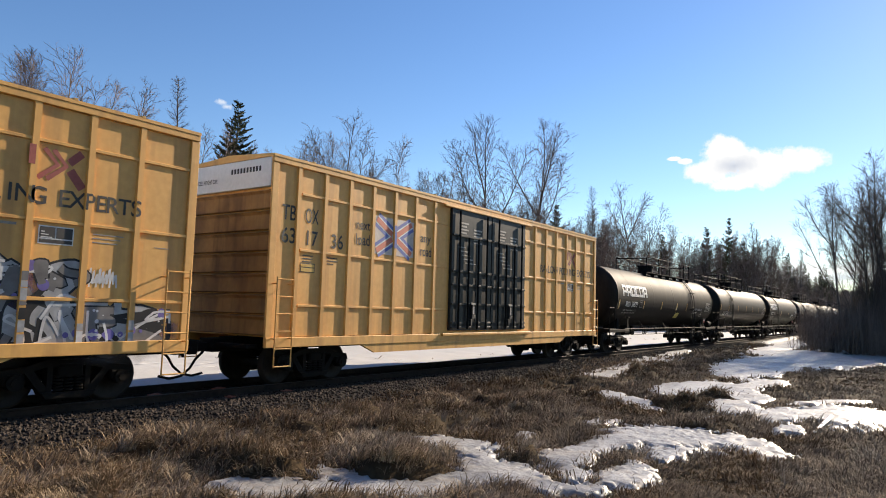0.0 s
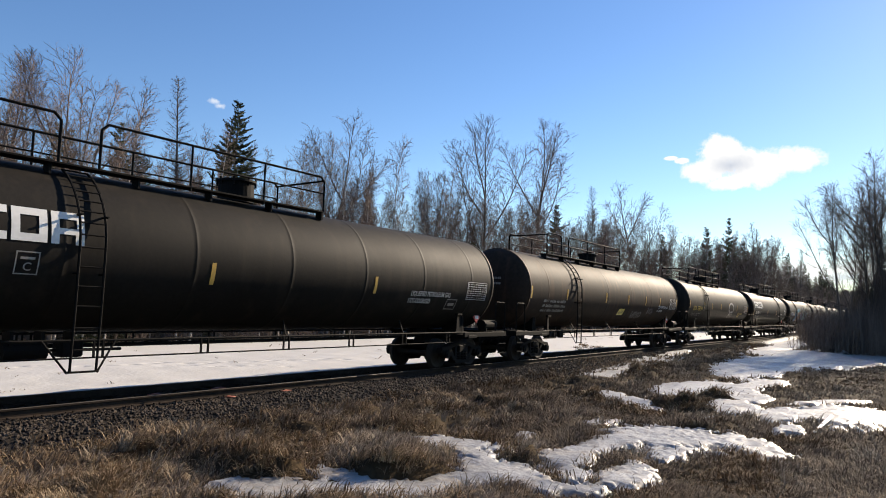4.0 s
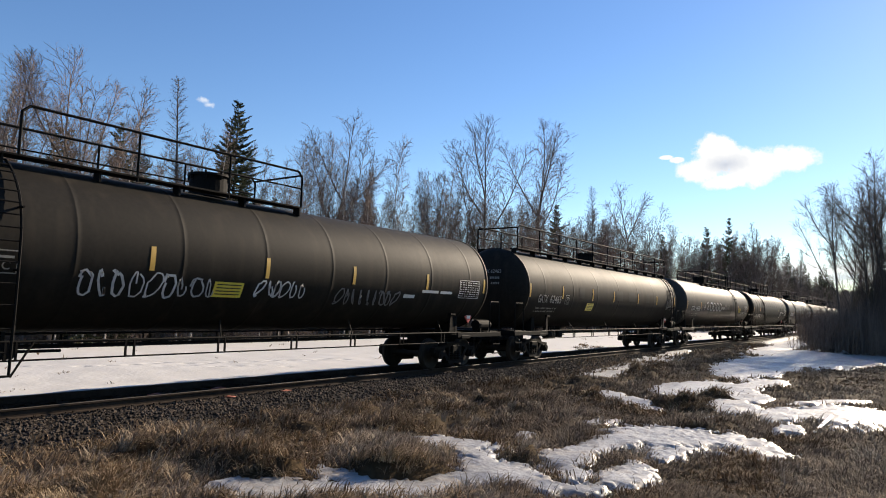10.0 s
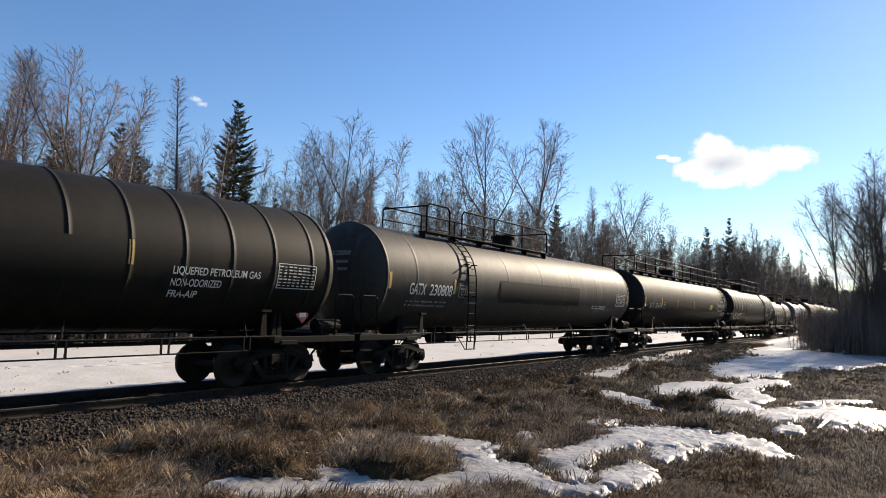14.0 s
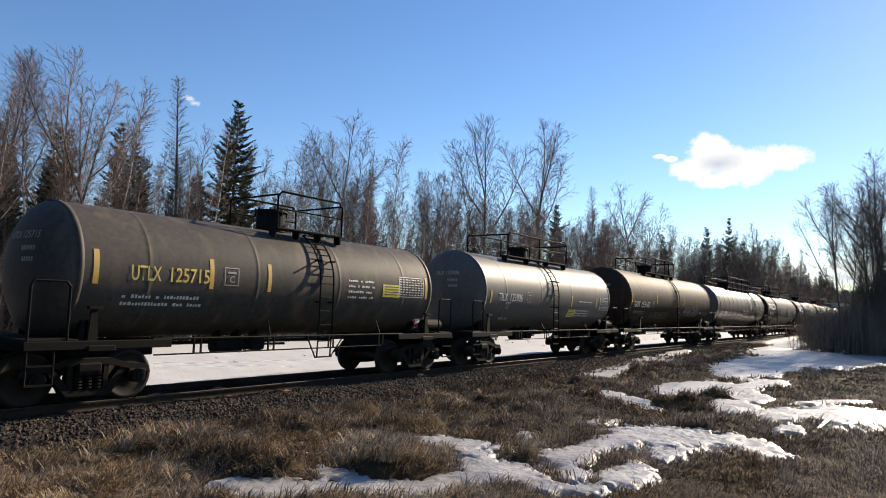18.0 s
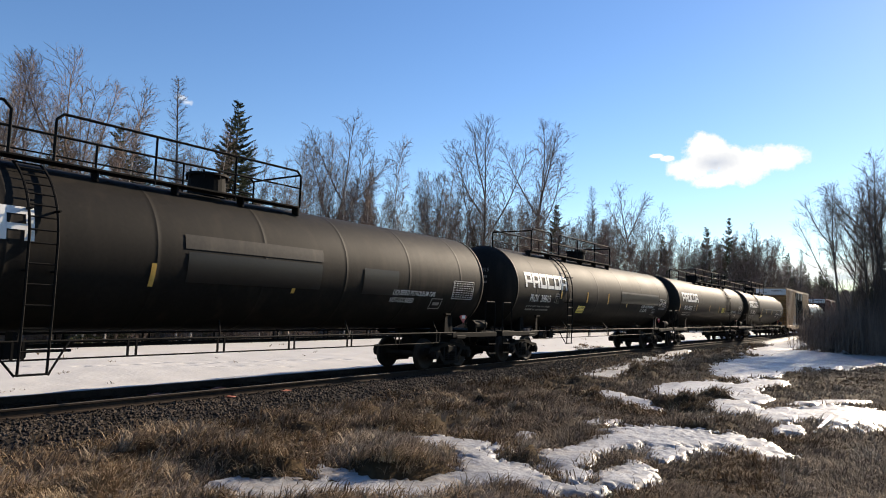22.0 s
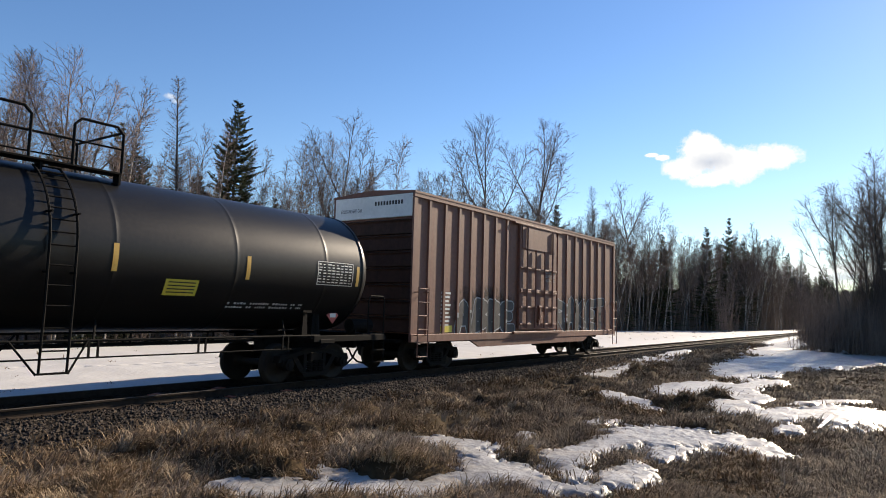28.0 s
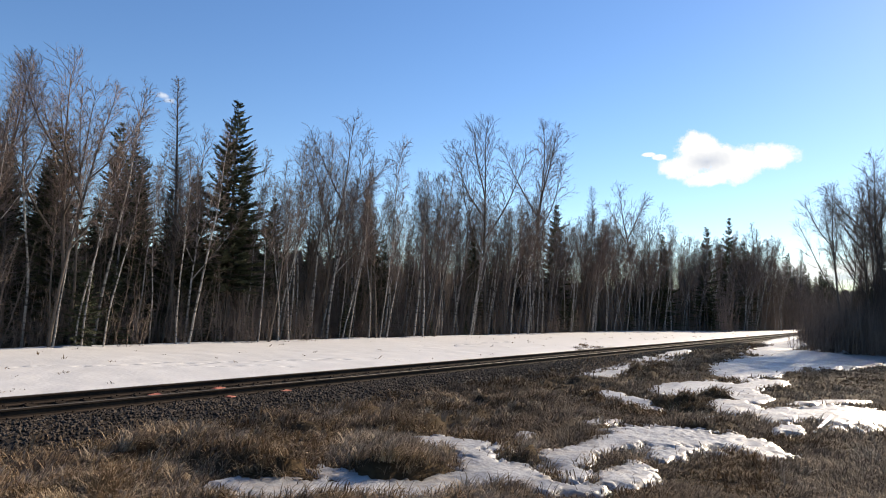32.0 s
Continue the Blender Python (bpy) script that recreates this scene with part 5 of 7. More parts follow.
sh = white_word_car(403.5, 421.15, "39815", False, M["tank_black"], "black pressure tank car with a scuffed side strip", [(-5.2, -0.1), (-2.6, -0.2), (-0.2, -0.2), (2.3, -0.3)], rings=6)
sh.panel("paint_patch", 1.46, 7.12, -0.35, 0.1, M["tank_gloss"], "glossy black patch", 0.012, 6)
sh.panel("paint_patch", 1.46, 7.12, 0.11, 0.2, M["tank_silver"], "scuffed pale strip", 0.012, 6)
sh.placard(-3.0, -0.75)
white_word_car(423.45, 441.35, "93360", True, M["tank_black"], "black pressure tank car with clean white wordmark", [(-8.74, -0.37), (-5.0, -0.36), (-1.7, -0.35), (1.0, -0.36), (2.9, -0.33)], rings=5).placard(2.2, -0.4)
sh = white_word_car(443.6, 461.4, "39035", False, M["tank_black"], "black pressure tank car with long bright scuff", [(-2.8, -0.27), (-0.53, -0.27), (2.4, -0.3), (5.0, -0.3)], rings=6)
sh.panel("paint_patch", -1.5, 7.0, -0.1, 0.0, M["tank_silver"], "long pale scuffed strip", 0.012, 8)
sh.placard(-2.6, -0.75)
sh = tank_car(484.07, 499.65, M["tank_gloss"], "glossy new black tank car with white number", (-2.55, 1.62), (-1.5, -0.6), 0.36, rings=6, ridge=0.003)
sh.mark(-7.28, -4.73, -0.5, 0.34, "732196", M["stencil"], code="CTCX")
sh.data_lines(-6.6, -4.8, -0.78, 2, M["stencil"], 732, 0.16, 0.08)
for x in (-7.66, -4.28, -1.58, 1.3, 4.2, 7.6):
    sh.stripe(x, -0.12, 0.5)
sh.placard(2.7, -0.62)
sh.table(6.23, 7.4, -0.12, M["stencil"], 733)
sh.data_lines(3.9, 6.0, -0.95, 2, M["stencil"], 734)
placards(sh, 7.2)
# ================================================================ box cars
SIDE, ROOF, SILL, RIB = 1.52, 5.18, 0.9, 0.052


def flat(car, y, name, rects, mat, label=""):
    """Paint on a side: rectangles of x and z."""
    pts, faces = [], []
    for x0, x1, z0, z1 in rects:
        o = len(pts)
        pts += [(x0, y, z0), (x1, y, z0), (x1, y, z1), (x0, y, z1)]
        faces.append((o, o + 1, o + 2, o + 3))
    return link(name, data_mesh(name, pts, faces), mat, car, label)


def flat_shape(car, y, name, pts, faces, mat, label=""):
    return link(name, data_mesh(name, [(x, y - 5e-6 * i, z) for i, (x, z) in enumerate(pts)], faces), mat, car, label)


def flat_text(car, y, words, x, z, height, mat, width=None, name="lettering"):
    pts, faces = lettering(words, height)
    k = 1.0 if width is None else width / max(p[0] for p in pts)
    return flat_shape(car, y, name, [(x + px * k, z + pz) for px, pz in pts], faces, mat)


def clip_x(poly, edge, side):
    """The part of a convex outline right (1) or left (-1) of an upright line."""
    out = []
    for (ax, az), (bx, bz) in zip(poly, poly[1:] + poly[:1]):
        ka, kb = (ax - edge) * side, (bx - edge) * side
        if ka >= 0:
            out.append((ax, az))
        if ka * kb < 0:
            f = ka / (ka - kb)
            out.append((edge, az + (bz - az) * f))
    return out


def rib_text(car, words, x, z, height, mat, pitch, posts, name="lettering"):
    """Letters at an even pitch along a ribbed side: those that meet a post lie on its face."""
    pts, faces = [], []
    for k, ch in enumerate(words):
        if ch == " ":
            continue
        cp, cf = lettering(ch, height)
        cx = x + pitch * (k + 0.42)
        lo, hi = min(p[0] for p in cp), max(p[0] for p in cp)
        glyph = [[(cx + cp[i][0] - (lo + hi) / 2, z + cp[i][1]) for i in f] for f in cf]
        spans = [(x - 9, x + 99, FACE)] + [(p - 0.05, p + 0.05, FACE - RIB) for p in posts if abs(p - cx) < 0.25]
        for a, b, y in spans:
            for poly in glyph:
                cut = clip_x(clip_x(poly, a, 1), b, -1)
                if len(cut) > 2:
                    faces.append(tuple(range(len(pts), len(pts) + len(cut))))
                    pts += [(px, y, pz) for px, pz in cut]
    return tagged(link(name, data_mesh(name, pts, faces), mat, car), kind="stuff")


def make_post(bm):
    # pressed hat-section post, 1 m high, widest at the skin
    prism_z(bm, [(-0.065, 0.0), (-0.052, -RIB), (0.052, -RIB), (0.065, 0.0)], 0.0, 1.0)


def prism_z(bm, outline, z0, z1):
    low = [bm.verts.new((x, y, z0)) for x, y in outline]
    top = [bm.verts.new((x, y, z1)) for x, y in outline]
    n = len(outline)
    bm.faces.new(low)
    bm.faces.new(list(reversed(top)))
    for k in range(n):
        bm.faces.new((low[k], top[k], top[(k + 1) % n], low[(k + 1) % n]))
    bmesh.ops.recalc_face_normals(bm, faces=bm.faces)


def box_car(x0, x1, paint, posts, belts, door, label, end_paint, band=True, door_mat=None, door_leaves=2, post_key="post", name_door="plug_door"):
    half, xc = (x1 - x0) / 2, (x0 + x1) / 2
    car = thing("box_car", pose(xc, TRACK, 0), label, "box car", "freight cars of the train")
    bm = bmesh.new()
    box(bm, (0, 0, (ROOF + SILL) / 2 + 0.1), (2 * half - 0.16, 2 * SIDE, ROOF - SILL - 0.25), 0.01)
    part("body", bm, paint, car)
    # roof with a low ridge and cross seams
    bm = bmesh.new()
    prism_x(bm, [(-SIDE - 0.075, ROOF - 0.06), (SIDE + 0.075, ROOF - 0.06), (SIDE + 0.075, ROOF), (0, ROOF + 0.11), (-SIDE - 0.075, ROOF)], -half, half)
    roof = part("roof", bm, paint, car)
    bm = bmesh.new()
    n = int(half * 2 / 1.2)
    for k in range(1, n):
        x = -half + 2 * half * k / n
        for s in (-1, 1):
            box(bm, (x, s * 0.8, ROOF + 0.07), (0.06, 1.6, 0.04), 0, Matrix.Rotation(-s * 0.07, 3, "X"))
    part("roof_seams", bm, paint, roof)
    mesh_post = shared(post_key + paint.name, make_post, paint)
    for s in (-1, 1):
        turn = 0 if s < 0 else 180
        # eaves, side sill
        bm = bmesh.new()
        box(bm, (0, s * (SIDE + 0.025), ROOF - 0.12), (2 * half, 0.08, 0.12), 0.01)
        part("top_chord", bm, paint, car)
        bm = bmesh.new()
        deep = 0.22
        box(bm, (0, s * (SIDE + 0.03), SILL + 0.11), (2 * half - 0.012, 0.1, 0.22), 0.01)
        prism(bm, [(-half + 3.0, SILL + 0.02), (half - 3.0, SILL + 0.02), (half - 3.6, SILL - deep), (-half + 3.6, SILL - deep)], s * (SIDE - 0.02), s * (SIDE + 0.06))
        part("side_sill", bm, paint, car)
        for x in posts:
            ob = at(link("side_post", mesh_post, None, car), pose(s * -1 * x if s > 0 else x, s * SIDE, SILL + 0.22, 0, 0, turn))
            ob.scale = (1, 1, ROOF - 0.18 - SILL - 0.22)
        for x in (-half + 0.09, half - 0.09):
            bm = bmesh.new()
            box(bm, (x, s * (SIDE + 0.02), (ROOF + SILL - 0.185) / 2), (0.18, 0.066, ROOF - SILL - 0.19), 0.01)
            part("corner_post", bm, paint, car)
        d0, d1 = door
        for z in belts:
            for a, b in ((-half + 0.9, d0 - 0.1), (d1 + 0.1, half - 0.1)):
                bm = bmesh.new()
                xa, xb = (a, b) if s < 0 else (-b, -a)
                box(bm, ((xa + xb) / 2, s * (SIDE + 0.012), z), (xb - xa, 0.05, 0.06), 0.008)
                part("belt_rail", bm, paint, car)
        # doors
        w = (d1 - d0) / door_leaves
        for k in range(door_leaves):
            a = d0 + k * w
            cx = (a + w / 2) * (1 if s < 0 else -1)
            bm = bmesh.new()
            box(bm, (cx, s * (SIDE + 0.05), (ROOF + SILL) / 2 + 0.05), (w - 0.05, 0.1, ROOF - SILL - 0.52), 0.012)
            leaf = part(name_door, bm, door_mat or paint, car, "sliding plug door with lock rods")
            face = s * (SIDE + 0.1)
            zs = (1.3, 1.44, 2.02, 2.6, 3.02, 4.12) if door_leaves == 2 else (1.4, 2.0, 2.55, 2.62, 3.4)
            for z in zs:
                bm = bmesh.new()
                box(bm, (cx, face + s * 0.02, z), (w - 0.1, 0.05, 0.06), 0.006)
                part("door_rail", bm, door_mat or paint, leaf)
            if door_leaves == 1:
                bm = bmesh.new()
                box(bm, (cx, face + s * 0.01, 4.55), (w - 0.3, 0.03, 0.9), 0.01)
                part("door_panel", bm, door_mat or paint, leaf)
            for f in (0.16, 0.38, 0.62, 0.84):
                bm = bmesh.new()
                px = cx + (f - 0.5) * w
                rod(bm, (px, face + s * 0.06, 1.25), (px, face + s * 0.06, 4.88 if f in (0.16, 0.84) else 4.1), 0.032)
                part("lock_rod", bm, M["frame_black"] if door_mat else paint, leaf)
            bm = bmesh.new()
            for dx, dz, bw, bh in ((0, 0.1, 0.1, 0.42), (0.0, 0.28, 0.26, 0.07), (0.03, -0.12, 0.2, 0.12), (-0.1, -0.3, 0.07, 0.2)):
                box(bm, (cx + dx, face + s * 0.05, 1.75 + dz), (bw, 0.09, bh), 0.01)
            part("lock_gear", bm, M["ink"] if door_mat else paint, leaf, "door lock gear with brackets")
            if door_mat:
                flat(car, face + s * 0.098, "lock_plate", [(cx - 0.05, cx + 0.05, 1.72, 1.95), (cx - 0.12, cx + 0.12, 2.01, 2.05)], M["faded"])
            if door_mat and s < 0:
                rects = []
                for q in range(2):
                    for r in range(5):
                        rects.append((cx - 0.75 + q * 0.8, cx - 0.25 + q * 0.8 - 0.1 * (r % 2), 4.5 - r * 0.1 - 0.15 * q, 4.55 - r * 0.1 - 0.15 * q))
                rects += [(cx - 0.8 + 0.1 * r, cx - 0.4 + 0.15 * r, 3.75 - r * 0.12, 3.79 - r * 0.12) for r in range(5)]
                tagged(flat(car, face - 0.004, "door_print", rects, M["faded"]), kind="stuff")
        bm = bmesh.new()
        xa, xb = (d0 - 0.4, d1 + 0.4) if s < 0 else (-d1 - 0.4, -d0 + 0.4)
        box(bm, ((xa + xb) / 2, s * (SIDE + 0.10), SILL + 0.2), (xb - xa, 0.12, 0.08), 0.01)
        box(bm, ((xa + xb) / 2, s * (SIDE + 0.10), ROOF - 0.22), (xb - xa, 0.1, 0.06), 0.01)
        part("door_track", bm, paint, car)
        # corner ladders
        for x in (-half + 0.38, half - 0.38):
            bm = bmesh.new()
            for dx in (-0.24, 0.24):
                rod(bm, (x + dx, s * (SIDE + 0.2), SILL - 0.42), (x + dx, s * (SIDE + 0.2), SILL + 1.55), 0.016)
            for k in range(6):
                rod(bm, (x - 0.24, s * (SIDE + 0.2), SILL - 0.4 + k * 0.38), (x + 0.24, s * (SIDE + 0.2), SILL - 0.4 + k * 0.38), 0.015)
            for z in (SILL + 0.2, SILL + 1.4):
                for dx in (-0.24, 0.24):
                    rod(bm, (x + dx, s * SIDE, z), (x + dx, s * (SIDE + 0.2), z), 0.015)
            part("corner_ladder", bm, paint, car)
    # ends: corrugated, shade in end_paint's colour; pale upper band on excess-height cars
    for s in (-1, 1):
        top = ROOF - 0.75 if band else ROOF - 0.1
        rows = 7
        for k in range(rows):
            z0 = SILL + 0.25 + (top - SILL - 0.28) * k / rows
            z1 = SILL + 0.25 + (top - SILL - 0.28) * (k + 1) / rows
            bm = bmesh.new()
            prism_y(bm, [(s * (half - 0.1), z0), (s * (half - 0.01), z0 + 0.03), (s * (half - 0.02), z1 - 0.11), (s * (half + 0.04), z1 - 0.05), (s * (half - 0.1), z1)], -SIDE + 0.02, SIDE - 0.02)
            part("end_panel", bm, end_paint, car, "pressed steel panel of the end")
        if band:
            bm = bmesh.new()
            box(bm, (s * (half - 0.05), 0, ROOF - 0.4), (0.1, 2 * SIDE - 0.04, 0.66), 0.01)
            part("end_band", bm, M["white"], car, "white upper band on the end")
            flat_end(car, s * (half + 0.004))
        bm = bmesh.new()
        box(bm, (s * (half + 0.12), 0, SILL + 0.02), (0.3, 2.6, 0.08), 0.01)
        box(bm, (s * (half - 0.6), 0, SILL), (1.9, 0.5, 0.3), 0.02)
        part("end_sill", bm, M["frame_black"], car)
    bm = bmesh.new()
    box(bm, (0, 0, SILL + 0.02), (2 * half - 0.4, 0.6, 0.3), 0.02)
    for k in range(9):
        x = -half + 1.6 + (2 * half - 3.2) * k / 8
        box(bm, (x, 0, SILL + 0.12), (0.12, 2.7, 0.14))
    rod(bm, (-1.8, -0.6, SILL - 0.12), (-1.0, -0.6, SILL - 0.12), 0.18, 14)
    rod(bm, (-0.4, -0.6, SILL - 0.1), (0.9, -0.6, SILL - 0.1), 0.12, 12)
    part("underframe", bm, M["frame_black"], car)
    tx = half - 1.95
    couplers(car, half + 0.3)
    CARS.append((car, xc, truck(car, -tx) + truck(car, tx)))
    return car, half


def prism_y(bm, outline, y0, y1):
    a = [bm.verts.new((x, y0, z)) for x, z in outline]
    b = [bm.verts.new((x, y1, z)) for x, z in outline]
    n = len(outline)
    bm.faces.new(a)
    bm.faces.new(list(reversed(b)))
    for k in range(n):
        bm.faces.new((a[k], b[k], b[(k + 1) % n], a[(k + 1) % n]))
    bmesh.ops.recalc_face_normals(bm, faces=bm.faces)


def flat_end(car, x):
    """Print on the end's white band: the words and, beside them, plain bars."""
    s = 1 if x > 0 else -1
    pts, faces = lettering("EXCESS HEIGHT CAR", 0.1)
    k = 0.85 / max(p[0] for p in pts)
    y0 = -s * 1.25
    me = data_mesh("end_words", [(x, y0 + s * px * k, ROOF - 0.52 + pz) for px, pz in pts], faces)
    tagged(link("end_words", me, M["ink"], car), kind="stuff")
    pts, faces = [], []
    for i in range(10):
        a = s * 0.1 + s * 0.11 * i
        o = len(pts)
        pts += [(x, a, ROOF - 0.36), (x, a + s * 0.07, ROOF - 0.36), (x, a + s * 0.07, ROOF - 0.24), (x, a, ROOF - 0.24)]
        faces.append((o, o + 1, o + 2, o + 3))
    tagged(link("end_print", data_mesh("end_print", pts, faces), M["ink"], car), kind="stuff")


FACE = -(SIDE + 0.006)


def emblem(car, x0, x1, z0, z1, post):
    """A cross of blue and red bars over a post, left plain."""
    cx, cz, w = (x0 + x1) / 2, (z0 + z1) / 2, x1 - x0
    flat(car, FACE, "emblem_ground", [(x0 - 0.05, post - 0.07, z0, z1), (post + 0.07, x1 + 0.05, z0, z1)], M["faded_pale"], "pale faded emblem ground")
    for mat, k, lift in (("blue", 0.4, 0.002), ("white", 0.22, 0.004), ("orange", 0.15, 0.006)):
        pts, faces = [], []
        for dx in (-1, 1):
            for dz in (-1, 1):
                ribbon(pts, faces, [(cx + dx * w * 0.46, cz + dz * (z1 - z0) * 0.42), (cx + dx * 0.1, cz + dz * 0.06)], w * k * 0.62)
        flat_shape(car, FACE - lift, "emblem_cross", pts, faces, M[mat], "crossed blue and red emblem bars")
    flat(car, FACE - RIB, "emblem_middle", [(post - 0.05, post + 0.05, cz - 0.3, cz + 0.32)], M["blue"], "dark blue middle of the emblem")


def chevrons(car, x, z):
    """Worn red emblem of two chevrons and a slanting arm, left plain."""
    for path, wide in (([(x, z), (x + 0.3, z + 0.26), (x + 0.08, z + 0.5)], 0.08), ([(x + 0.14, z), (x + 0.44, z + 0.26), (x + 0.22, z + 0.5)], 0.08), ([(x + 0.5, z + 0.2), (x + 0.72, z - 0.08)], 0.15), ([(x + 0.48, z + 0.32), (x + 0.68, z + 0.52)], 0.13)):
        pts, faces = [], []
        ribbon(pts, faces, path, wide)
        flat_shape(car, FACE, "emblem_bar", pts, faces, M["worn_red"], "worn red emblem bar")
    flat(car, FACE - RIB, "emblem_bar", [(x - 0.17, x - 0.07, z + 0.2, z + 0.52)], M["worn_red"])


M["faded_pale"] = material("emblem_pale", (0.42, 0.36, 0.3), (0.6, 0.55, 0.5), 0.6, 0, 20, 3, 0)
M["worn_red"] = material("emblem_worn_red", (0.2, 0.04, 0.03), (0.34, 0.08, 0.06), 0.6, 0, 20, 3, 0)


def near_stroke(p, a, b):
    """Distance of a point from a straight stroke."""
    dx, dz = b[0] - a[0], b[1] - a[1]
    f = min(1.0, max(0.0, ((p[0] - a[0]) * dx + (p[1] - a[1]) * dz) / (dx * dx + dz * dz + 1e-9)))
    return math.hypot(p[0] - a[0] - f * dx, p[1] - a[1] - f * dz)


def wild_piece(car, x0, x1, z0, z1, seed, posts):
    """Dense overlapping graffiti: dark haze, silver forms with black rims, white glints and violet drops."""
    r2 = random.Random(seed)
    tagged(flat(car, FACE, "spray_cloud", [(x0 - 0.3, x1 + 0.3, z0 - 0.25, z1 + 0.2)], HAZE["violet"], "violet sprayed haze"), kind="stuff")
    tagged(flat(car, FACE - 0.001, "spray_cloud", [(x0 - 0.4, x1 + 0.2, z0 - 0.45, z1 - 0.02)], HAZE["soot"], "sooty sprayed ground colour"), kind="stuff")
    layers = {}
    for k in range(int((x1 - x0) * 17)):
        cx, cz = x0 + (x1 - x0) * r2.random(), z0 + (z1 - z0) * r2.random() ** 1.2
        path = curl([(cx, cz)] + [(cx + r2.gauss(0, 0.28), cz + r2.gauss(0, 0.22)) for _ in range(3)], 6)
        path = [(min(max(px, x0 - 0.1), x1 + 0.1), min(max(pz, z0 - 0.02), z1 + 0.1)) for px, pz in path]
        kind = k % 4
        for tone, width, lift in (((("black"), 0.36, 0.002), ("silver", 0.28, 0.004)), (("black", 0.09, 0.0055),), (("white", 0.045, 0.0085),), (("black", 0.18, 0.006), ("grey", 0.12, 0.007)))[kind]:
            pts, faces = layers.setdefault((tone, lift), ([], []))
            ribbon(pts, faces, path, width)
    for (tone, lift), (pts, faces) in layers.items():
        tagged(flat_shape(car, FACE - lift, "spray_letter", pts, faces, SPRAY[tone], "tangled sprayed letter forms"), kind="stuff")
    drops = {}
    for k in range(22):
        tone = ("violet", "white")[k % 2]
        pts, faces = drops.setdefault(tone, ([], []))
        disc(pts, faces, (x0 + (x1 - x0) * r2.random(), max(z0 + 0.12, z1 + r2.uniform(-0.8, 0.12))), r2.uniform(0.03, 0.1) * (1 if tone == "violet" else 0.4))
    for tone, (pts, faces) in drops.items():
        tagged(flat_shape(car, FACE - 0.009, "spray_drop", pts, faces, SPRAY[tone], "sprayed drops"), kind="stuff")
    for p in posts:
        if x0 < p < x1:
            z = z0
            while z < z1 - 0.1:
                h = r2.uniform(0.06, 0.2)
                tagged(flat(car, FACE - RIB, "spray_dab", [(p - 0.05, p + 0.05, z, min(z + h, z1))], SPRAY[r2.choice(("silver", "grey", "black", "silver", "white"))]), kind="stuff")
                z += h + r2.uniform(0, 0.04)


def wall_piece(car, x0, x1, z0, z1, fill, rim, seed, letters, fat=0.2, edge=0.1, posts=(), forms=""):
    """Graffiti along a side: round fat letter strokes, rim colour under fill colour."""
    w = (x1 - x0) / letters
    dabs = {}
    for k in range(letters):
        for tone, width, lift in ((rim, fat + edge, 0.0), (fill[k % len(fill)], fat, 0.003)):
            pts, faces = [], []
            for st in letter_strokes(x0 + k * w, w, z0, z1, fat, seed * 17 + k, forms[k:k + 1]):
                path = curl(st, 6)
                ribbon(pts, faces, path, width)
                disc(pts, faces, path[0], width / 2)
                disc(pts, faces, path[-1], width / 2)
            tagged(flat_shape(car, FACE - lift - 0.0008 * (k % 3), "spray_letter", pts, faces, SPRAY[tone], "sprayed round letter with outline"), kind="stuff")
        # the same letter where it runs over the posts' faces
        strokes = [curl(st, 6) for st in letter_strokes(x0 + k * w, w, z0, z1, fat, seed * 17 + k, forms[k:k + 1])]
        for p in posts:
            for i in range(int((z1 - z0) / 0.05) + 4):
                z = z0 - 0.05 + i * 0.05
                d = min((near_stroke((p, z), a, b) for st in strokes for a, b in zip(st, st[1:])), default=9)
                if d < (fat + edge) / 2:
                    dabs.setdefault(fill[k % len(fill)] if d < fat / 2 else rim, []).append((p - 0.05, p + 0.05, z, z + 0.05))
    for tone, rects in dabs.items():
        tagged(flat(car, FACE - RIB, "spray_dab", rects, SPRAY[tone]), kind="stuff")


T_POSTS = (-8.3, -7.44, -6.58, -5.7, -4.8, -3.88, -2.97, 3.4, 4.3, 5.2, 6.12, 7.03, 7.93)
T_BELTS = (1.83, 3.1, 4.4)
T_DOOR = (-2.2, 2.5)


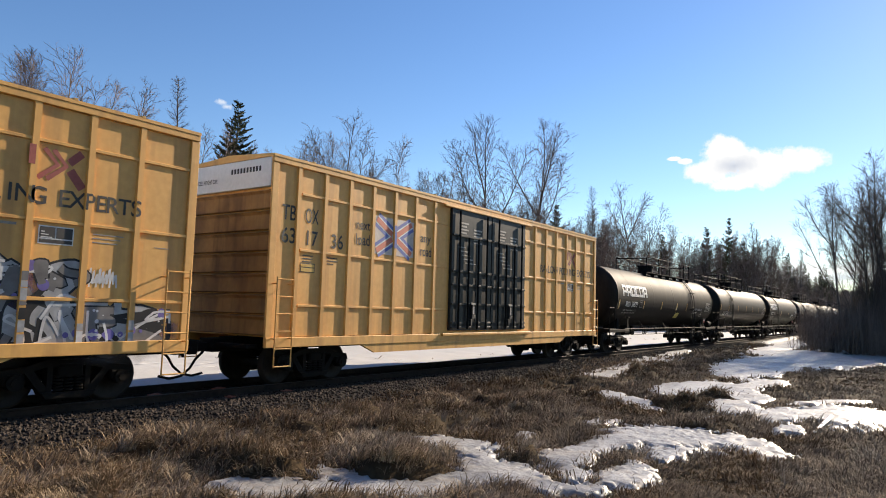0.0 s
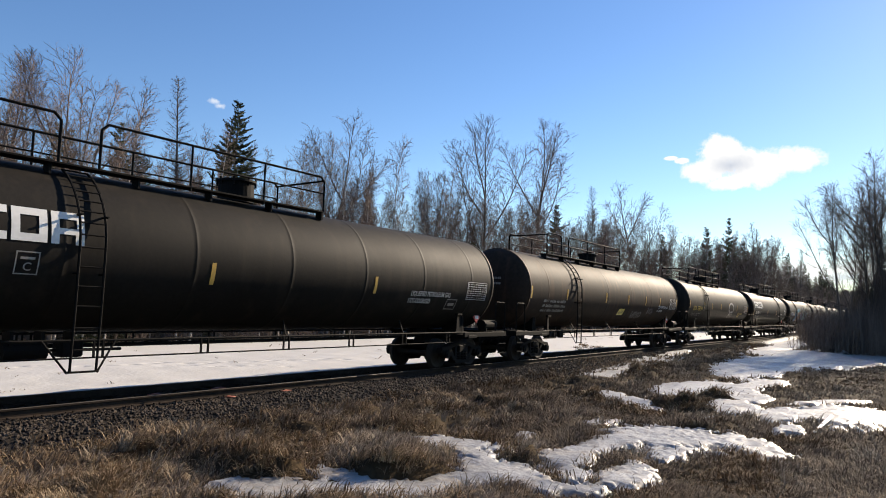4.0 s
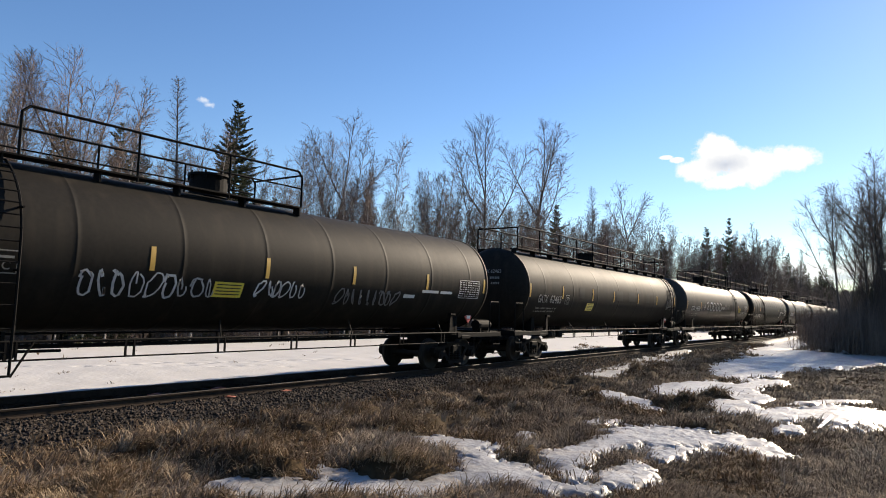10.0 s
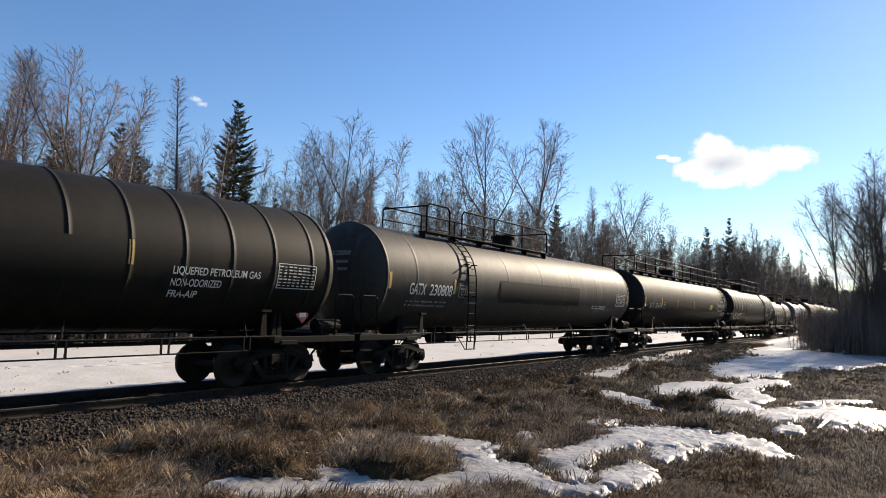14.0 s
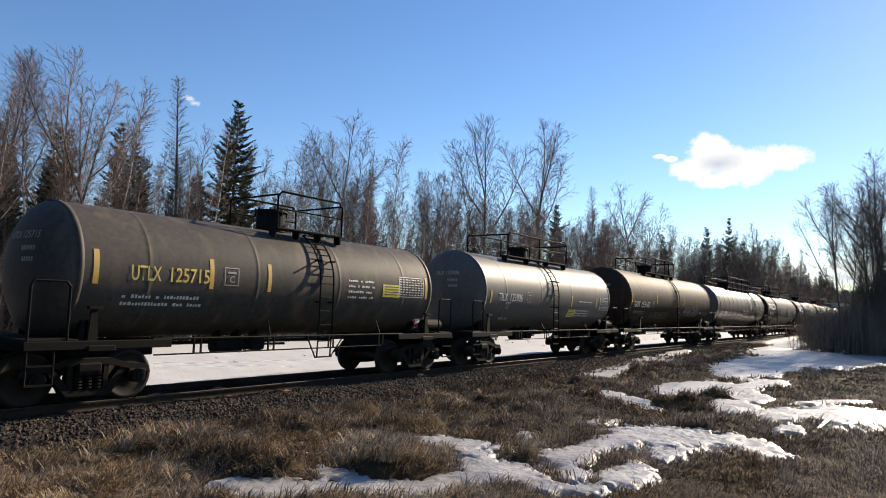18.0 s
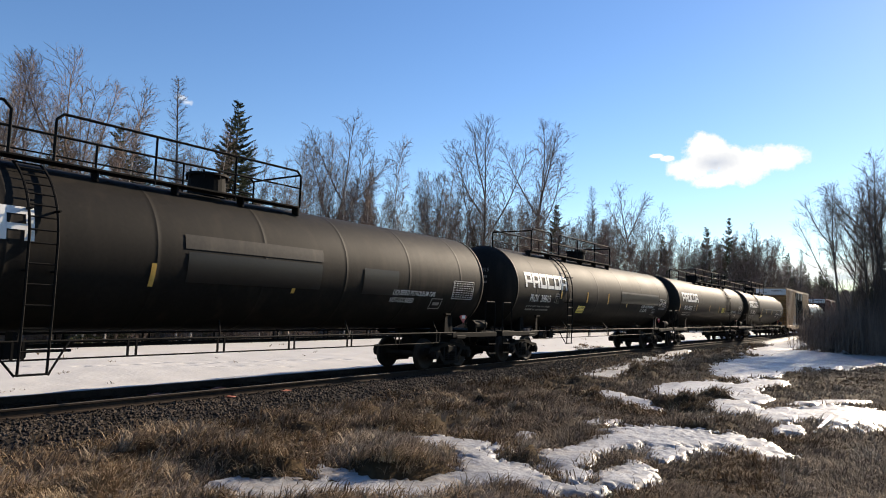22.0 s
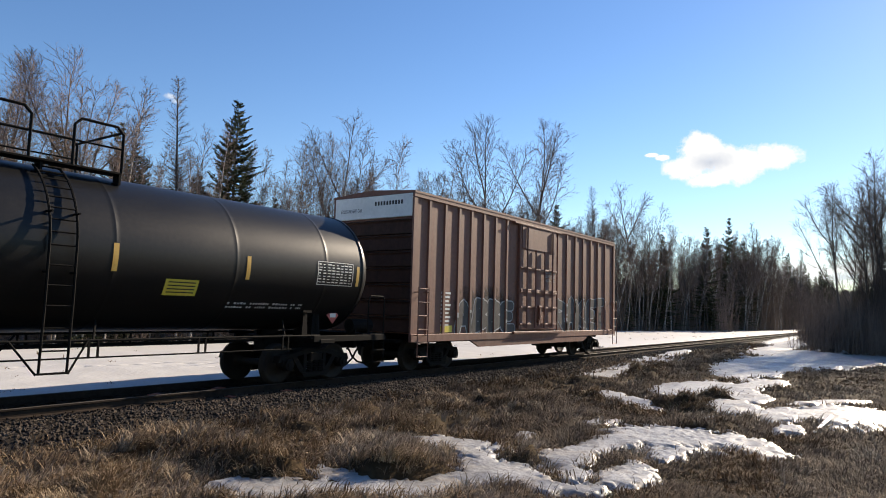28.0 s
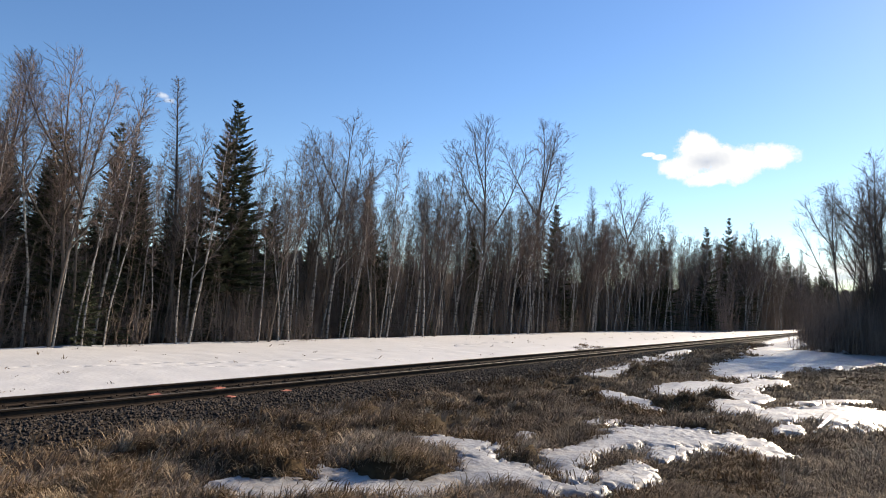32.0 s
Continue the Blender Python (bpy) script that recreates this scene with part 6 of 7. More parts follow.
def yellow_box(x0, x1, paint, label, number):
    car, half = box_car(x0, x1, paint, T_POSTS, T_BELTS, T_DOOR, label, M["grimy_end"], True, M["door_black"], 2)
    for x, d in ((-8.76, "TB"), (-8.06, "OX")):
        flat_text(car, FACE, d, x, 3.76, 0.34, M["ink"], 0.42, "car_code")
    for x, d in ((-8.76, number[:2]), (-8.06, number[2:4]), (-7.2, number[4:])):
        flat_text(car, FACE, d, x, 3.24, 0.34, M["ink"], 0.42, "car_number")
    flat(car, FACE, "warning_panel", [(-8.15, -7.7, 2.6, 2.82)], M["ink"], "yellow printed warning panel")
    flat(car, FACE - 0.003, "panel_face", [(-8.13, -7.72, 2.62, 2.71), (-8.13, -7.72, 2.73, 2.8)], M["reflector"])
    flat(car, FACE, "data_panel", [(6.28, 6.84, 2.72, 3.02)], M["stencil"], "black data panel with white frame")
    flat(car, FACE - 0.003, "panel_face", [(6.3, 6.54, 2.82, 3.0), (6.56, 6.82, 2.82, 3.0), (6.3, 6.82, 2.74, 2.8)], M["ink"])
    tagged(flat(car, FACE - 0.006, "panel_print", [(6.32, 6.32 + 0.06 * k, 2.96 - 0.045 * k, 2.975 - 0.045 * k) for k in (1, 2, 3)], M["stencil"]), kind="stuff")
    tagged(flat(car, FACE, "data_lines", [(7.15, 7.7 - 0.05 * k, 2.95 - 0.07 * k, 2.968 - 0.07 * k) for k in range(3)] + [(8.3, 8.6, 2.82, 2.835), (5.65, 5.95, 2.98, 3.02)], M["faded"]), kind="stuff")
    rnd, rects = random.Random(int(number)), []
    for bx in (-8.1, -7.3):
        for k in range(3):
            rects.append((bx, bx + rnd.uniform(0.2, 0.36), 2.98 - k * 0.07, 3.005 - k * 0.07))
    flat(car, FACE, "data_lines", rects, M["ink"])
    return car, half


car, half = yellow_box(9.63, 27.84, M["yellow"], "yellow high-cube box car with black plug doors", "631736")
flat_text(car, FACE, "next", -6.34, 3.82, 0.24, M["ink"], 0.54)
flat_text(car, FACE, "load", -6.34, 3.42, 0.28, M["ink"], 0.54)
flat_text(car, FACE, "any", -3.64, 3.75, 0.24, M["ink"], 0.5)
flat_text(car, FACE, "road", -3.64, 3.35, 0.28, M["ink"], 0.54)
emblem(car, -5.6, -4.0, 3.25, 4.25, -4.8)
rib_text(car, "RAILCAR POOLING EXPERTS", 3.9, 3.36, 0.27, M["ink"], 0.205, T_POSTS)
chevrons(car, 6.3, 3.78)
car, half = yellow_box(-10.44, 7.77, M["yellow"], "yellow box car with silver and violet graffiti", "630120")
rib_text(car, "RAILCAR POOLING EXPERTS", 3.25, 3.36, 0.28, M["ink"], 0.207, T_POSTS)
chevrons(car, 6.2, 3.78)
wild_piece(car, 2.9, 7.0, 1.12, 2.3, 3, T_POSTS)
wild_piece(car, 6.8, 8.6, 1.12, 1.55, 5, T_POSTS)
pts, faces = [], []
for k in range(9):
    ribbon(pts, faces, curl([(7.13 + k * 0.055, 2.12), (7.17 + k * 0.055, 2.38 - 0.05 * (k % 3)), (7.15 + k * 0.06, 2.05 + 0.06 * (k % 2))], 5), 0.03)
tagged(flat_shape(car, FACE, "spray_tag", pts, faces, SPRAY["white"], "white sprayed scribble"), kind="stuff")
car, half = yellow_box(463.5, 481.7, M["tan"], "faded tan box car with pale graffiti", "672957")
wall_piece(car, -4.6, 6.2, 1.05, 2.35, ("silver", "white"), "grey", 7, 6, 0.3, posts=T_POSTS)
B_POSTS = (-6.9, -6.1, -5.35, -4.65, -3.9, -3.15, -2.38, 1.65, 2.48, 3.3, 4.1, 4.9, 5.7, 6.55)
car, half = box_car(501.6, 517.0, M["oxide"], B_POSTS, (), (-1.6, 1.4), "weathered oxide-red ribbed box car with graffiti", M["shaded_oxide"], True, None, 1, name_door="sliding_door")
for xa, xb in ((-5.5, -1.7), (1.5, 6.1)):
    tagged(flat(car, FACE + 0.002, "spray_cloud", [(xa - 0.4, xb + 0.4, 0.8, 2.7)], HAZE["soot"], "sooty sprayed haze"), kind="stuff")
wall_piece(car, -5.4, -1.7, 1.05, 2.2, ("smoke",), "silver", 11, 4, 0.3, 0.09, B_POSTS)
wall_piece(car, 1.5, 6.5, 1.05, 2.5, ("smoke",), "silver", 12, 5, 0.34, 0.08, B_POSTS, "RAKET")
flat(car, FACE, "warning_panel", [(-6.2, -5.6, 1.16, 1.36)], M["sign_yellow"], "yellow printed warning panel")
flat(car, FACE, "data_lines", [(-6.2, -5.7 - 0.05 * (k % 3), 2.3 - k * 0.12, 2.36 - k * 0.12) for k in range(9)], M["stencil"])
for k, w in enumerate(("CLOSE AND LOCK", "DOORS BEFORE", "MOVING CAR")):
    tagged(flat_text(car, -(SIDE + 0.106), w, 0.35 + 0.05 * k, 3.3 - 0.16 * k, 0.11, M["faded"], 0.9 - 0.08 * k), kind="stuff")
# ================================================================ woods
def limb(verts, faces, path, r0, r1, sides=3):
    """A tapered limb along a path, open at its foot."""
    o, n = len(verts), len(path)
    for i, p in enumerate(path):
        d = (path[min(i + 1, n - 1)] - path[max(i - 1, 0)]).normalized()
        u = d.orthogonal().normalized()
        w = d.cross(u)
        r = r0 + (r1 - r0) * i / (n - 1)
        for k in range(sides):
            a = k * 2 * math.pi / sides
            verts.append(p + (u * math.cos(a) + w * math.sin(a)) * r)
    for i in range(n - 1):
        for k in range(sides):
            j = (k + 1) % sides
            faces.append((o + i * sides + k, o + i * sides + j, o + (i + 1) * sides + j, o + (i + 1) * sides + k))


def sprig(verts, faces, a, b, r):
    """A single fine twig: a three-sided spike."""
    d = (b - a).normalized()
    u = d.orthogonal().normalized() * r
    w = d.cross(u)
    o = len(verts)
    verts += [a + u, a - u * 0.5 + w * 0.86, a - u * 0.5 - w * 0.86, b]
    faces += [(o, o + 1, o + 3), (o + 1, o + 2, o + 3), (o + 2, o, o + 3)]


def bend(p, d, length, n, rnd, wander, rise):
    path = [p]
    for _ in range(n):
        d = (d + Vector((rnd.gauss(0, wander), rnd.gauss(0, wander), rnd.gauss(0, wander * 0.6) + rise))).normalized()
        path.append(path[-1] + d * (length / n))
    return path, d


def off_axis(d, angle, turn):
    """A direction that leaves d by an angle, turned round it."""
    u = d.orthogonal().normalized()
    w = d.cross(u)
    return (d * math.cos(angle) + (u * math.cos(turn) + w * math.sin(turn)) * math.sin(angle)).normalized()


def along(path, g):
    n = len(path) - 1
    j = min(int(g * n), n - 1)
    return path[j].lerp(path[j + 1], g * n - j), (path[j + 1] - path[j]).normalized()


def birch_meshes(seed, tall, spread, first, thick, wide=0.0, twigs=5):
    """A bare broadleaf tree: trunk mesh, and a rounded crown of arching limbs, branches and fine twigs. wide forks the trunk."""
    rnd = random.Random(seed)
    tv, tf, cv, cf = [], [], [], []
    trunk, _ = bend(Vector((0, 0, -0.15)), Vector((rnd.gauss(0, 0.03), rnd.gauss(0, 0.03), 1)).normalized(), tall, 14, rnd, 0.04, 0.06)
    limb(tv, tf, trunk, thick, 0.012, 7)
    stems_of = [(trunk, thick, first, 1.0)]
    if wide:
        for q in range(4):
            p, d = along(trunk, 0.36 + 0.09 * q)
            side, _ = bend(p, off_axis(d, 0.5 + wide, q * 2.2 + rnd.random()), tall * (0.5 - 0.06 * q), 10, rnd, 0.05, 0.07)
            limb(tv, tf, side, thick * 0.5, 0.01, 5)
            stems_of.append((side, thick * 0.5, 0.2, 0.55))
    for stem, girth, low, share in stems_of:
        count = int(34 * share)
        for k in range(count):
            g0 = (k + rnd.random()) / count
            f = low + (0.985 - low) * g0
            p, axis = along(stem, f)
            size = spread * (0.3 + 1.75 * g0 ** 0.75 * (1 - g0) ** 0.8) * rnd.uniform(0.55, 1.15) * (0.6 + 0.4 * share)
            path, _ = bend(p, off_axis(axis, rnd.uniform(0.5, 0.95) - 0.2 * g0, k * 2.4 + rnd.uniform(-0.6, 0.6)), size, 4, rnd, 0.07, 0.05)
            limb(cv, cf, path, girth * 0.26 * (1.1 - f) + 0.009, 0.0065, 3)
            for q in range(6):
                g = 0.15 + 0.85 * (q + rnd.random()) / 6
                p2, d1 = along(path, g)
                s2 = size * (0.62 - 0.3 * g) * rnd.uniform(0.6, 1.1) + 0.12
                sub, _ = bend(p2, off_axis(d1, rnd.uniform(0.45, 1.05), q * 2.6 + rnd.random()), s2, 3, rnd, 0.1, 0.05)
                limb(cv, cf, sub, 0.0085, 0.005, 3)
                for h in range(twigs):
                    p3, d2 = along(sub, 0.1 + 0.9 * (h + rnd.random()) / twigs)
                    tip = p3 + off_axis(d2, rnd.uniform(0.3, 1.1), rnd.uniform(0, 6.28)) * (s2 * rnd.uniform(0.22, 0.55) + 0.05)
                    sprig(cv, cf, p3, tip, 0.0058)
    return data_mesh("birch_trunk", tv, tf, True), data_mesh("birch_crown", cv, cf)


def larch_meshes(seed, tall, reach):
    """A bare conifer: straight trunk, short level branches with hanging twigs."""
    rnd = random.Random(seed)
    tv, tf, cv, cf = [], [], [], []
    trunk, _ = bend(Vector((0, 0, -0.15)), Vector((0.01, 0.01, 1)).normalized(), tall, 10, rnd, 0.012, 0.03)
    limb(tv, tf, trunk, 0.12, 0.02, 7)
    for k in range(150):
        f = 0.25 + 0.745 * k / 150
        p, _ = along(trunk, f)
        a = k * 2.4 + rnd.uniform(-0.6, 0.6)
        size = reach * (1.08 - f) * rnd.uniform(0.6, 1.15) + 0.22
        path, _ = bend(p, Vector((math.cos(a), math.sin(a), 0.1 + 0.5 * f)).normalized(), size, 4, rnd, 0.08, 0.05)
        limb(cv, cf, path, 0.022 * (1.15 - f) + 0.01, 0.007, 3)
        for q in range(12):
            p2, d1 = along(path, 0.15 + 0.85 * (q + rnd.random()) / 12)
            way = off_axis(d1, rnd.uniform(0.5, 1.2), rnd.uniform(0, 6.28))
            sprig(cv, cf, p2, p2 + way * (size * rnd.uniform(0.12, 0.3) + 0.1), 0.0075)
    return data_mesh("larch_trunk", tv, tf, True), data_mesh("larch_crown", cv, cf)


def spruce_meshes(seed, tall, reach, base=0.08):
    """Spruce: loose tiers of boughs that droop and turn up at their tips, each set with small sprays of needles, with gaps between."""
    rnd = random.Random(seed)
    tv, tf, cv, cf = [], [], [], []
    trunk = [Vector((0, 0, -0.15 + tall * k / 8)) for k in range(9)]
    limb(tv, tf, trunk, 0.02 + tall * 0.009, 0.01, 7)
    tiers = int(tall * 3.4)
    for k in range(tiers):
        f = base + (0.99 - base) * k / tiers
        width = reach * (1 - f) ** 0.85 * rnd.uniform(0.65, 1.15) + 0.08
        n = 7 if f < 0.8 else 5
        for b in range(n):
            if rnd.random() < 0.1:
                continue
            a = b * 2 * math.pi / n + k * 0.7 + rnd.uniform(-0.4, 0.4)
            size = width * rnd.uniform(0.5, 1.15)
            droop = -0.38 + 0.9 * f + rnd.uniform(-0.15, 0.15)
            z = tall * f + rnd.uniform(-0.16, 0.16)
            out = Vector((math.cos(a), math.sin(a), 0))
            path = [Vector((0, 0, z)) + out * size * g + Vector((0, 0, size * (droop * g + 0.16 * g * g))) for g in (0, 0.35, 0.7, 1.0)]
            limb(cv, cf, path, 0.014, 0.004, 3)
            m = max(5, int(size * 13))
            for q in range(m):
                g = 0.12 + 0.88 * q / m
                p, d = along(path, g)
                side = d.cross(Vector((0, 0, 1))).normalized()
                long = (0.1 + 0.3 * (1 - g) * min(size, 1.5)) * rnd.uniform(0.7, 1.3)
                for s in (-1, 1):
                    way = (side * s + d * rnd.uniform(0.5, 1.1) + Vector((0, 0, rnd.uniform(-0.55, 0.05)))).normalized()
                    e = p + way * long
                    w = way.cross(Vector((rnd.gauss(0, 0.4), rnd.gauss(0, 0.4), 1))).normalized() * rnd.uniform(0.022, 0.042)
                    o = len(cv)
                    hang = Vector((0, 0, -rnd.uniform(0.03, 0.1)))
                    cv += [p, (p + e) / 2 + w, e, (p + e) / 2 - w, (p + e) / 2 + hang]
                    cf += [(o, o + 1, o + 2, o + 3), (o, o + 4, o + 2)]
    return data_mesh("spruce_trunk", tv, tf, True), data_mesh("spruce_crown", cv, cf)


def tree(name, meshes, mats, m, label, category, scale=1.0, group="trees of the woods"):
    t = new(name)
    t.empty_display_size = 0.3
    t.matrix_basis = m
    t.scale = (scale, scale, scale)
    tagged(t, label, category, group)
    link("trunk", meshes[0], mats[0], t)
    link("crown", meshes[1], mats[1], t)
    return t


BIRCH = [birch_meshes(100 + k, 12.0, 1.05 + 0.22 * (k % 3), (0.42, 0.52, 0.38, 0.46)[k % 4], 0.048 + 0.012 * (k % 4), 0.12 if k % 4 == 3 else 0.0) for k in range(8)]
ASPEN = [birch_meshes(200 + k, 14.0, 2.2, 0.46 - 0.05 * k, 0.12, 0.22, 5) for k in range(3)]
LARCH = [larch_meshes(300 + k, 13.5, 1.9) for k in range(2)]
SPRUCE = [spruce_meshes(400 + k, 12.0, 3.3 - 0.3 * k, 0.22 if k == 0 else 0.08) for k in range(3)]
YOUNG = [spruce_meshes(450 + k, 4.0, 1.25, 0.03) for k in range(2)]


def ground_at(x, y):
    return ground_height(x, y)


def stand(kind, k, x, y, top, turn, label):
    """A tree whose tip is at height top."""
    z = ground_at(x, y)
    lib, mats, full, name = {"birch": (BIRCH, (M["bark_white"], M["twig"]), 11.7, "birch_tree"), "pole": (BIRCH, (M["bark_grey"], M["twig"]), 11.7, "grey_birch_tree"), "aspen": (ASPEN, (M["bark_grey"], M["twig"]), 13.7, "aspen_tree"),
                             "larch": (LARCH, (M["bark_dark"], M["twig_red"]), 13.3, "larch_tree"), "spruce": (SPRUCE, (M["bark_dark"], M["needle"]), 11.8, "spruce_tree"),
                             "dark": (ASPEN + BIRCH[:3], (M["bark_dark"], M["brush"]), 13.0, "bare_tree"), "young": (YOUNG, (M["bark_dark"], M["needle"]), 3.85, "young_spruce")}[kind]
    m = pose(x, y, z, 0, 0, turn)
    if kind in ("birch", "pole"):       # birches lean out of the woods towards the light
        m = pose(x, y, z, 3.2 + 3.8 * math.sin(x * 5.1 + y), 2.4 + 3.4 * math.sin(x * 3.7), 0) @ pose(0, 0, 0, 0, 0, turn)
    return tree(name, lib[k % len(lib)], mats, m, label, name.replace("_", " "), (top - z) / full)


# trees that stand out against the sky
STANDOUT = (
    ("spruce", 0, 22.9, 30.5, 13.0), ("larch", 0, 19.85, 31.0, 13.5), ("aspen", 0, 13.9, 29.6, 12.3), ("birch", 1, 12.6, 30.0, 12.0), ("aspen", 1, 11.6, 31.5, 12.4), ("birch", 2, 15.2, 29.5, 11.4), ("aspen", 2, 10.2, 29.8, 11.9),
    ("birch", 4, 29.5, 30.0, 13.5), ("aspen", 2, 30.6, 31.0, 13.8), ("birch", 5, 35.4, 30.0, 13.9), ("aspen", 0, 48.6, 30.0, 18.0), ("aspen", 1, 57.4, 30.0, 20.8),
    ("aspen", 2, 82.4, 28.0, 18.3), ("spruce", 1, 112.3, 24.0, 17.4), ("spruce", 2, 98.2, 24.0, 14.6), ("larch", 1, 124.4, 22.0, 18.2), ("larch", 0, 129.0, 22.5, 17.6),
    ("spruce", 1, 15.2, 33.0, 9.9), ("spruce", 2, 17.7, 33.0, 10.9), ("spruce", 0, 18.9, 33.6, 10.1), ("spruce", 0, 68.5, 33.0, 13.9), ("larch", 1, 73.5, 31.0, 16.8),
    ("larch", 0, 23.8, 32.5, 12.6), ("spruce", 2, 88.0, 27.0, 12.5), ("spruce", 0, 118.0, 23.0, 14.0))
WORDS = {"birch": "slender bare white birch", "aspen": "tall bare grey aspen with forked limbs", "larch": "bare brown larch with level branches", "spruce": "dark green spruce in the woods"}
for i, (kind, k, x, y, top) in enumerate(STANDOUT):
    stand(kind, k, x, y, top, i * 47, WORDS[kind] + (", rising over the rest" if top > 13 else ""))
rnd = random.Random(77)


def canopy(x):
    """Height of the trees along the edge."""
    return 10.3 + 0.033 * x + 1.3 * hum(x, 0, 0.16, 61)


for i in range(400):
    x = 6 + 122 * rnd.random() ** 1.3
    y = edge_y(x) + rnd.random() ** 1.6 * 9
    if x < 20 and i % 5 < 2:
        continue
    stand("birch" if rnd.random() < 0.6 else "pole", rnd.randint(0, 7), x, y, canopy(x) * rnd.uniform(0.7, 1.04), rnd.uniform(0, 360), "slender bare birch at the edge of the woods")
for i in range(26):
    x = 6 + 120 * i / 26 + rnd.uniform(-2, 2)
    stand("larch", i, x, edge_y(x) + rnd.uniform(3, 9), canopy(x) * rnd.uniform(0.75, 0.98), rnd.uniform(0, 360), "bare brown larch among the birches")
for i in range(85):
    x = 5 + 132 * rnd.random() ** 1.15
    y = edge_y(x) + rnd.uniform(4.5, 18)
    stand("spruce", i, x, y, rnd.uniform(5.0, 8.6) + 0.02 * x, rnd.uniform(0, 360), "dark spruce behind the birches")
for i in range(60):
    x = 6 + 115 * rnd.random()
    y = edge_y(x) + rnd.uniform(0.3, 5)
    stand("young", i, x, y, rnd.uniform(1.0, 3.6), rnd.uniform(0, 360), "young spruce under the birches")
for i in range(46):
    x = 122 + 170 * rnd.random()
    stand("spruce" if i % 3 else "larch", i, x, TRACK + 5.5 + 14 * rnd.random(), rnd.uniform(9, 14) * (1 + 0.0012 * x), rnd.uniform(0, 360), "dark conifer where the woods close in on the track")
for i in range(16):
    stand("spruce", i, 7 + 15 * rnd.random(), rnd.uniform(31.5, 37), rnd.uniform(7.0, 10.6), rnd.uniform(0, 360), "dark spruce behind the birches")
# unseen woods added beside and behind the camera; they also block sky light
for i in range(26):
    x = -2 - 70 * rnd.random()
    stand("spruce" if i % 2 else "birch", i, x, 27.5 + 8 * rnd.random(), rnd.uniform(8, 12), rnd.uniform(0, 360), "tree in the woods further down the track")
for i in range(16):
    stand("spruce", i, -14 - 30 * rnd.random(), -14 + 16 * rnd.random(), rnd.uniform(8, 11), rnd.uniform(0, 360), "dark spruce at the edge of the clearing")


# undergrowth and the depth of the woods
def stems(name, n, seed, spot, tall, thick, twigs):
    rnd, verts, faces = random.Random(seed), [], []
    for _ in range(n):
        x, y = spot(rnd)
        h = (tall(x, y) if callable(tall) else tall) * rnd.uniform(0.5, 1.1)
        d = Vector((rnd.gauss(0, 0.10), rnd.gauss(0, 0.10), 1)).normalized()
        path, d = bend(Vector((x, y, ground_at(x, y) - 0.05)), d, h, 4, rnd, 0.05, 0.03)
        limb(verts, faces, path, thick * rnd.uniform(0.6, 1.3), 0.006, 3)
        for q in range(twigs):
            g = rnd.uniform(0.25, 1.0)
            j = min(int(g * 4), 3)
            p = path[j].lerp(path[j + 1], g * 4 - j)
            e = Vector((rnd.gauss(0, 0.5), rnd.gauss(0, 0.5), rnd.uniform(0.2, 1.0))).normalized()
            sprig(verts, faces, p, p + e * h * rnd.uniform(0.1, 0.26), 0.008)
    return data_mesh(name, verts, faces)


def copse(name, seed, wide, n, tall, thick, twigs, fine):
    """A square of bare stems with wide-spread twigs, shared by many plots of the woods."""
    rnd, verts, faces = random.Random(seed), [], []
    for _ in range(n):
        h = tall * rnd.uniform(0.45, 1.1)
        d = Vector((rnd.gauss(0, 0.12), rnd.gauss(0, 0.12), 1)).normalized()
        path, d = bend(Vector((rnd.uniform(-wide, wide), rnd.uniform(-wide, wide), -0.25)), d, h, 4, rnd, 0.06, 0.03)
        limb(verts, faces, path, thick * rnd.uniform(0.6, 1.3), 0.006, 3)
        for q in range(twigs):
            g = 0.12 + 0.88 * rnd.random()
            j = min(int(g * 4), 3)
            p = path[j].lerp(path[j + 1], g * 4 - j)
            e = Vector((rnd.gauss(0, 0.6), rnd.gauss(0, 0.6), rnd.uniform(0.0, 0.9))).normalized()
            b = p + e * (0.3 + 0.12 * h) * rnd.uniform(0.5, 1.4)
            sprig(verts, faces, p, b, fine)
            sprig(verts, faces, p.lerp(b, 0.5), b + Vector((rnd.gauss(0, 0.25), rnd.gauss(0, 0.25), rnd.uniform(0.0, 0.3))), fine * 0.8)
    return data_mesh(name, verts, faces)


TALL = [copse("deep_woods", 500 + k, 3.2, 34, 9.6, 0.045, 34, 0.0105) for k in range(3)]
LOW = [copse("undergrowth", 510 + k, 2.2, 60, 2.6, 0.012, 14, 0.006) for k in range(3)]
FAR = [copse("far_woods", 520 + k, 4.5, 40, 11.0, 0.06, 40, 0.018) for k in range(2)]


def plot(lib, name, k, x, y, size, label, category="woods"):
    ob = link(name, lib[k % len(lib)], M["stems"])
    ob.matrix_basis = pose(x, y, ground_at(x, y), 0, 0, k * 73)
    ob.scale = (size ** 0.5, size ** 0.5, size)
    tagged(ob, label, category, kind="stuff")


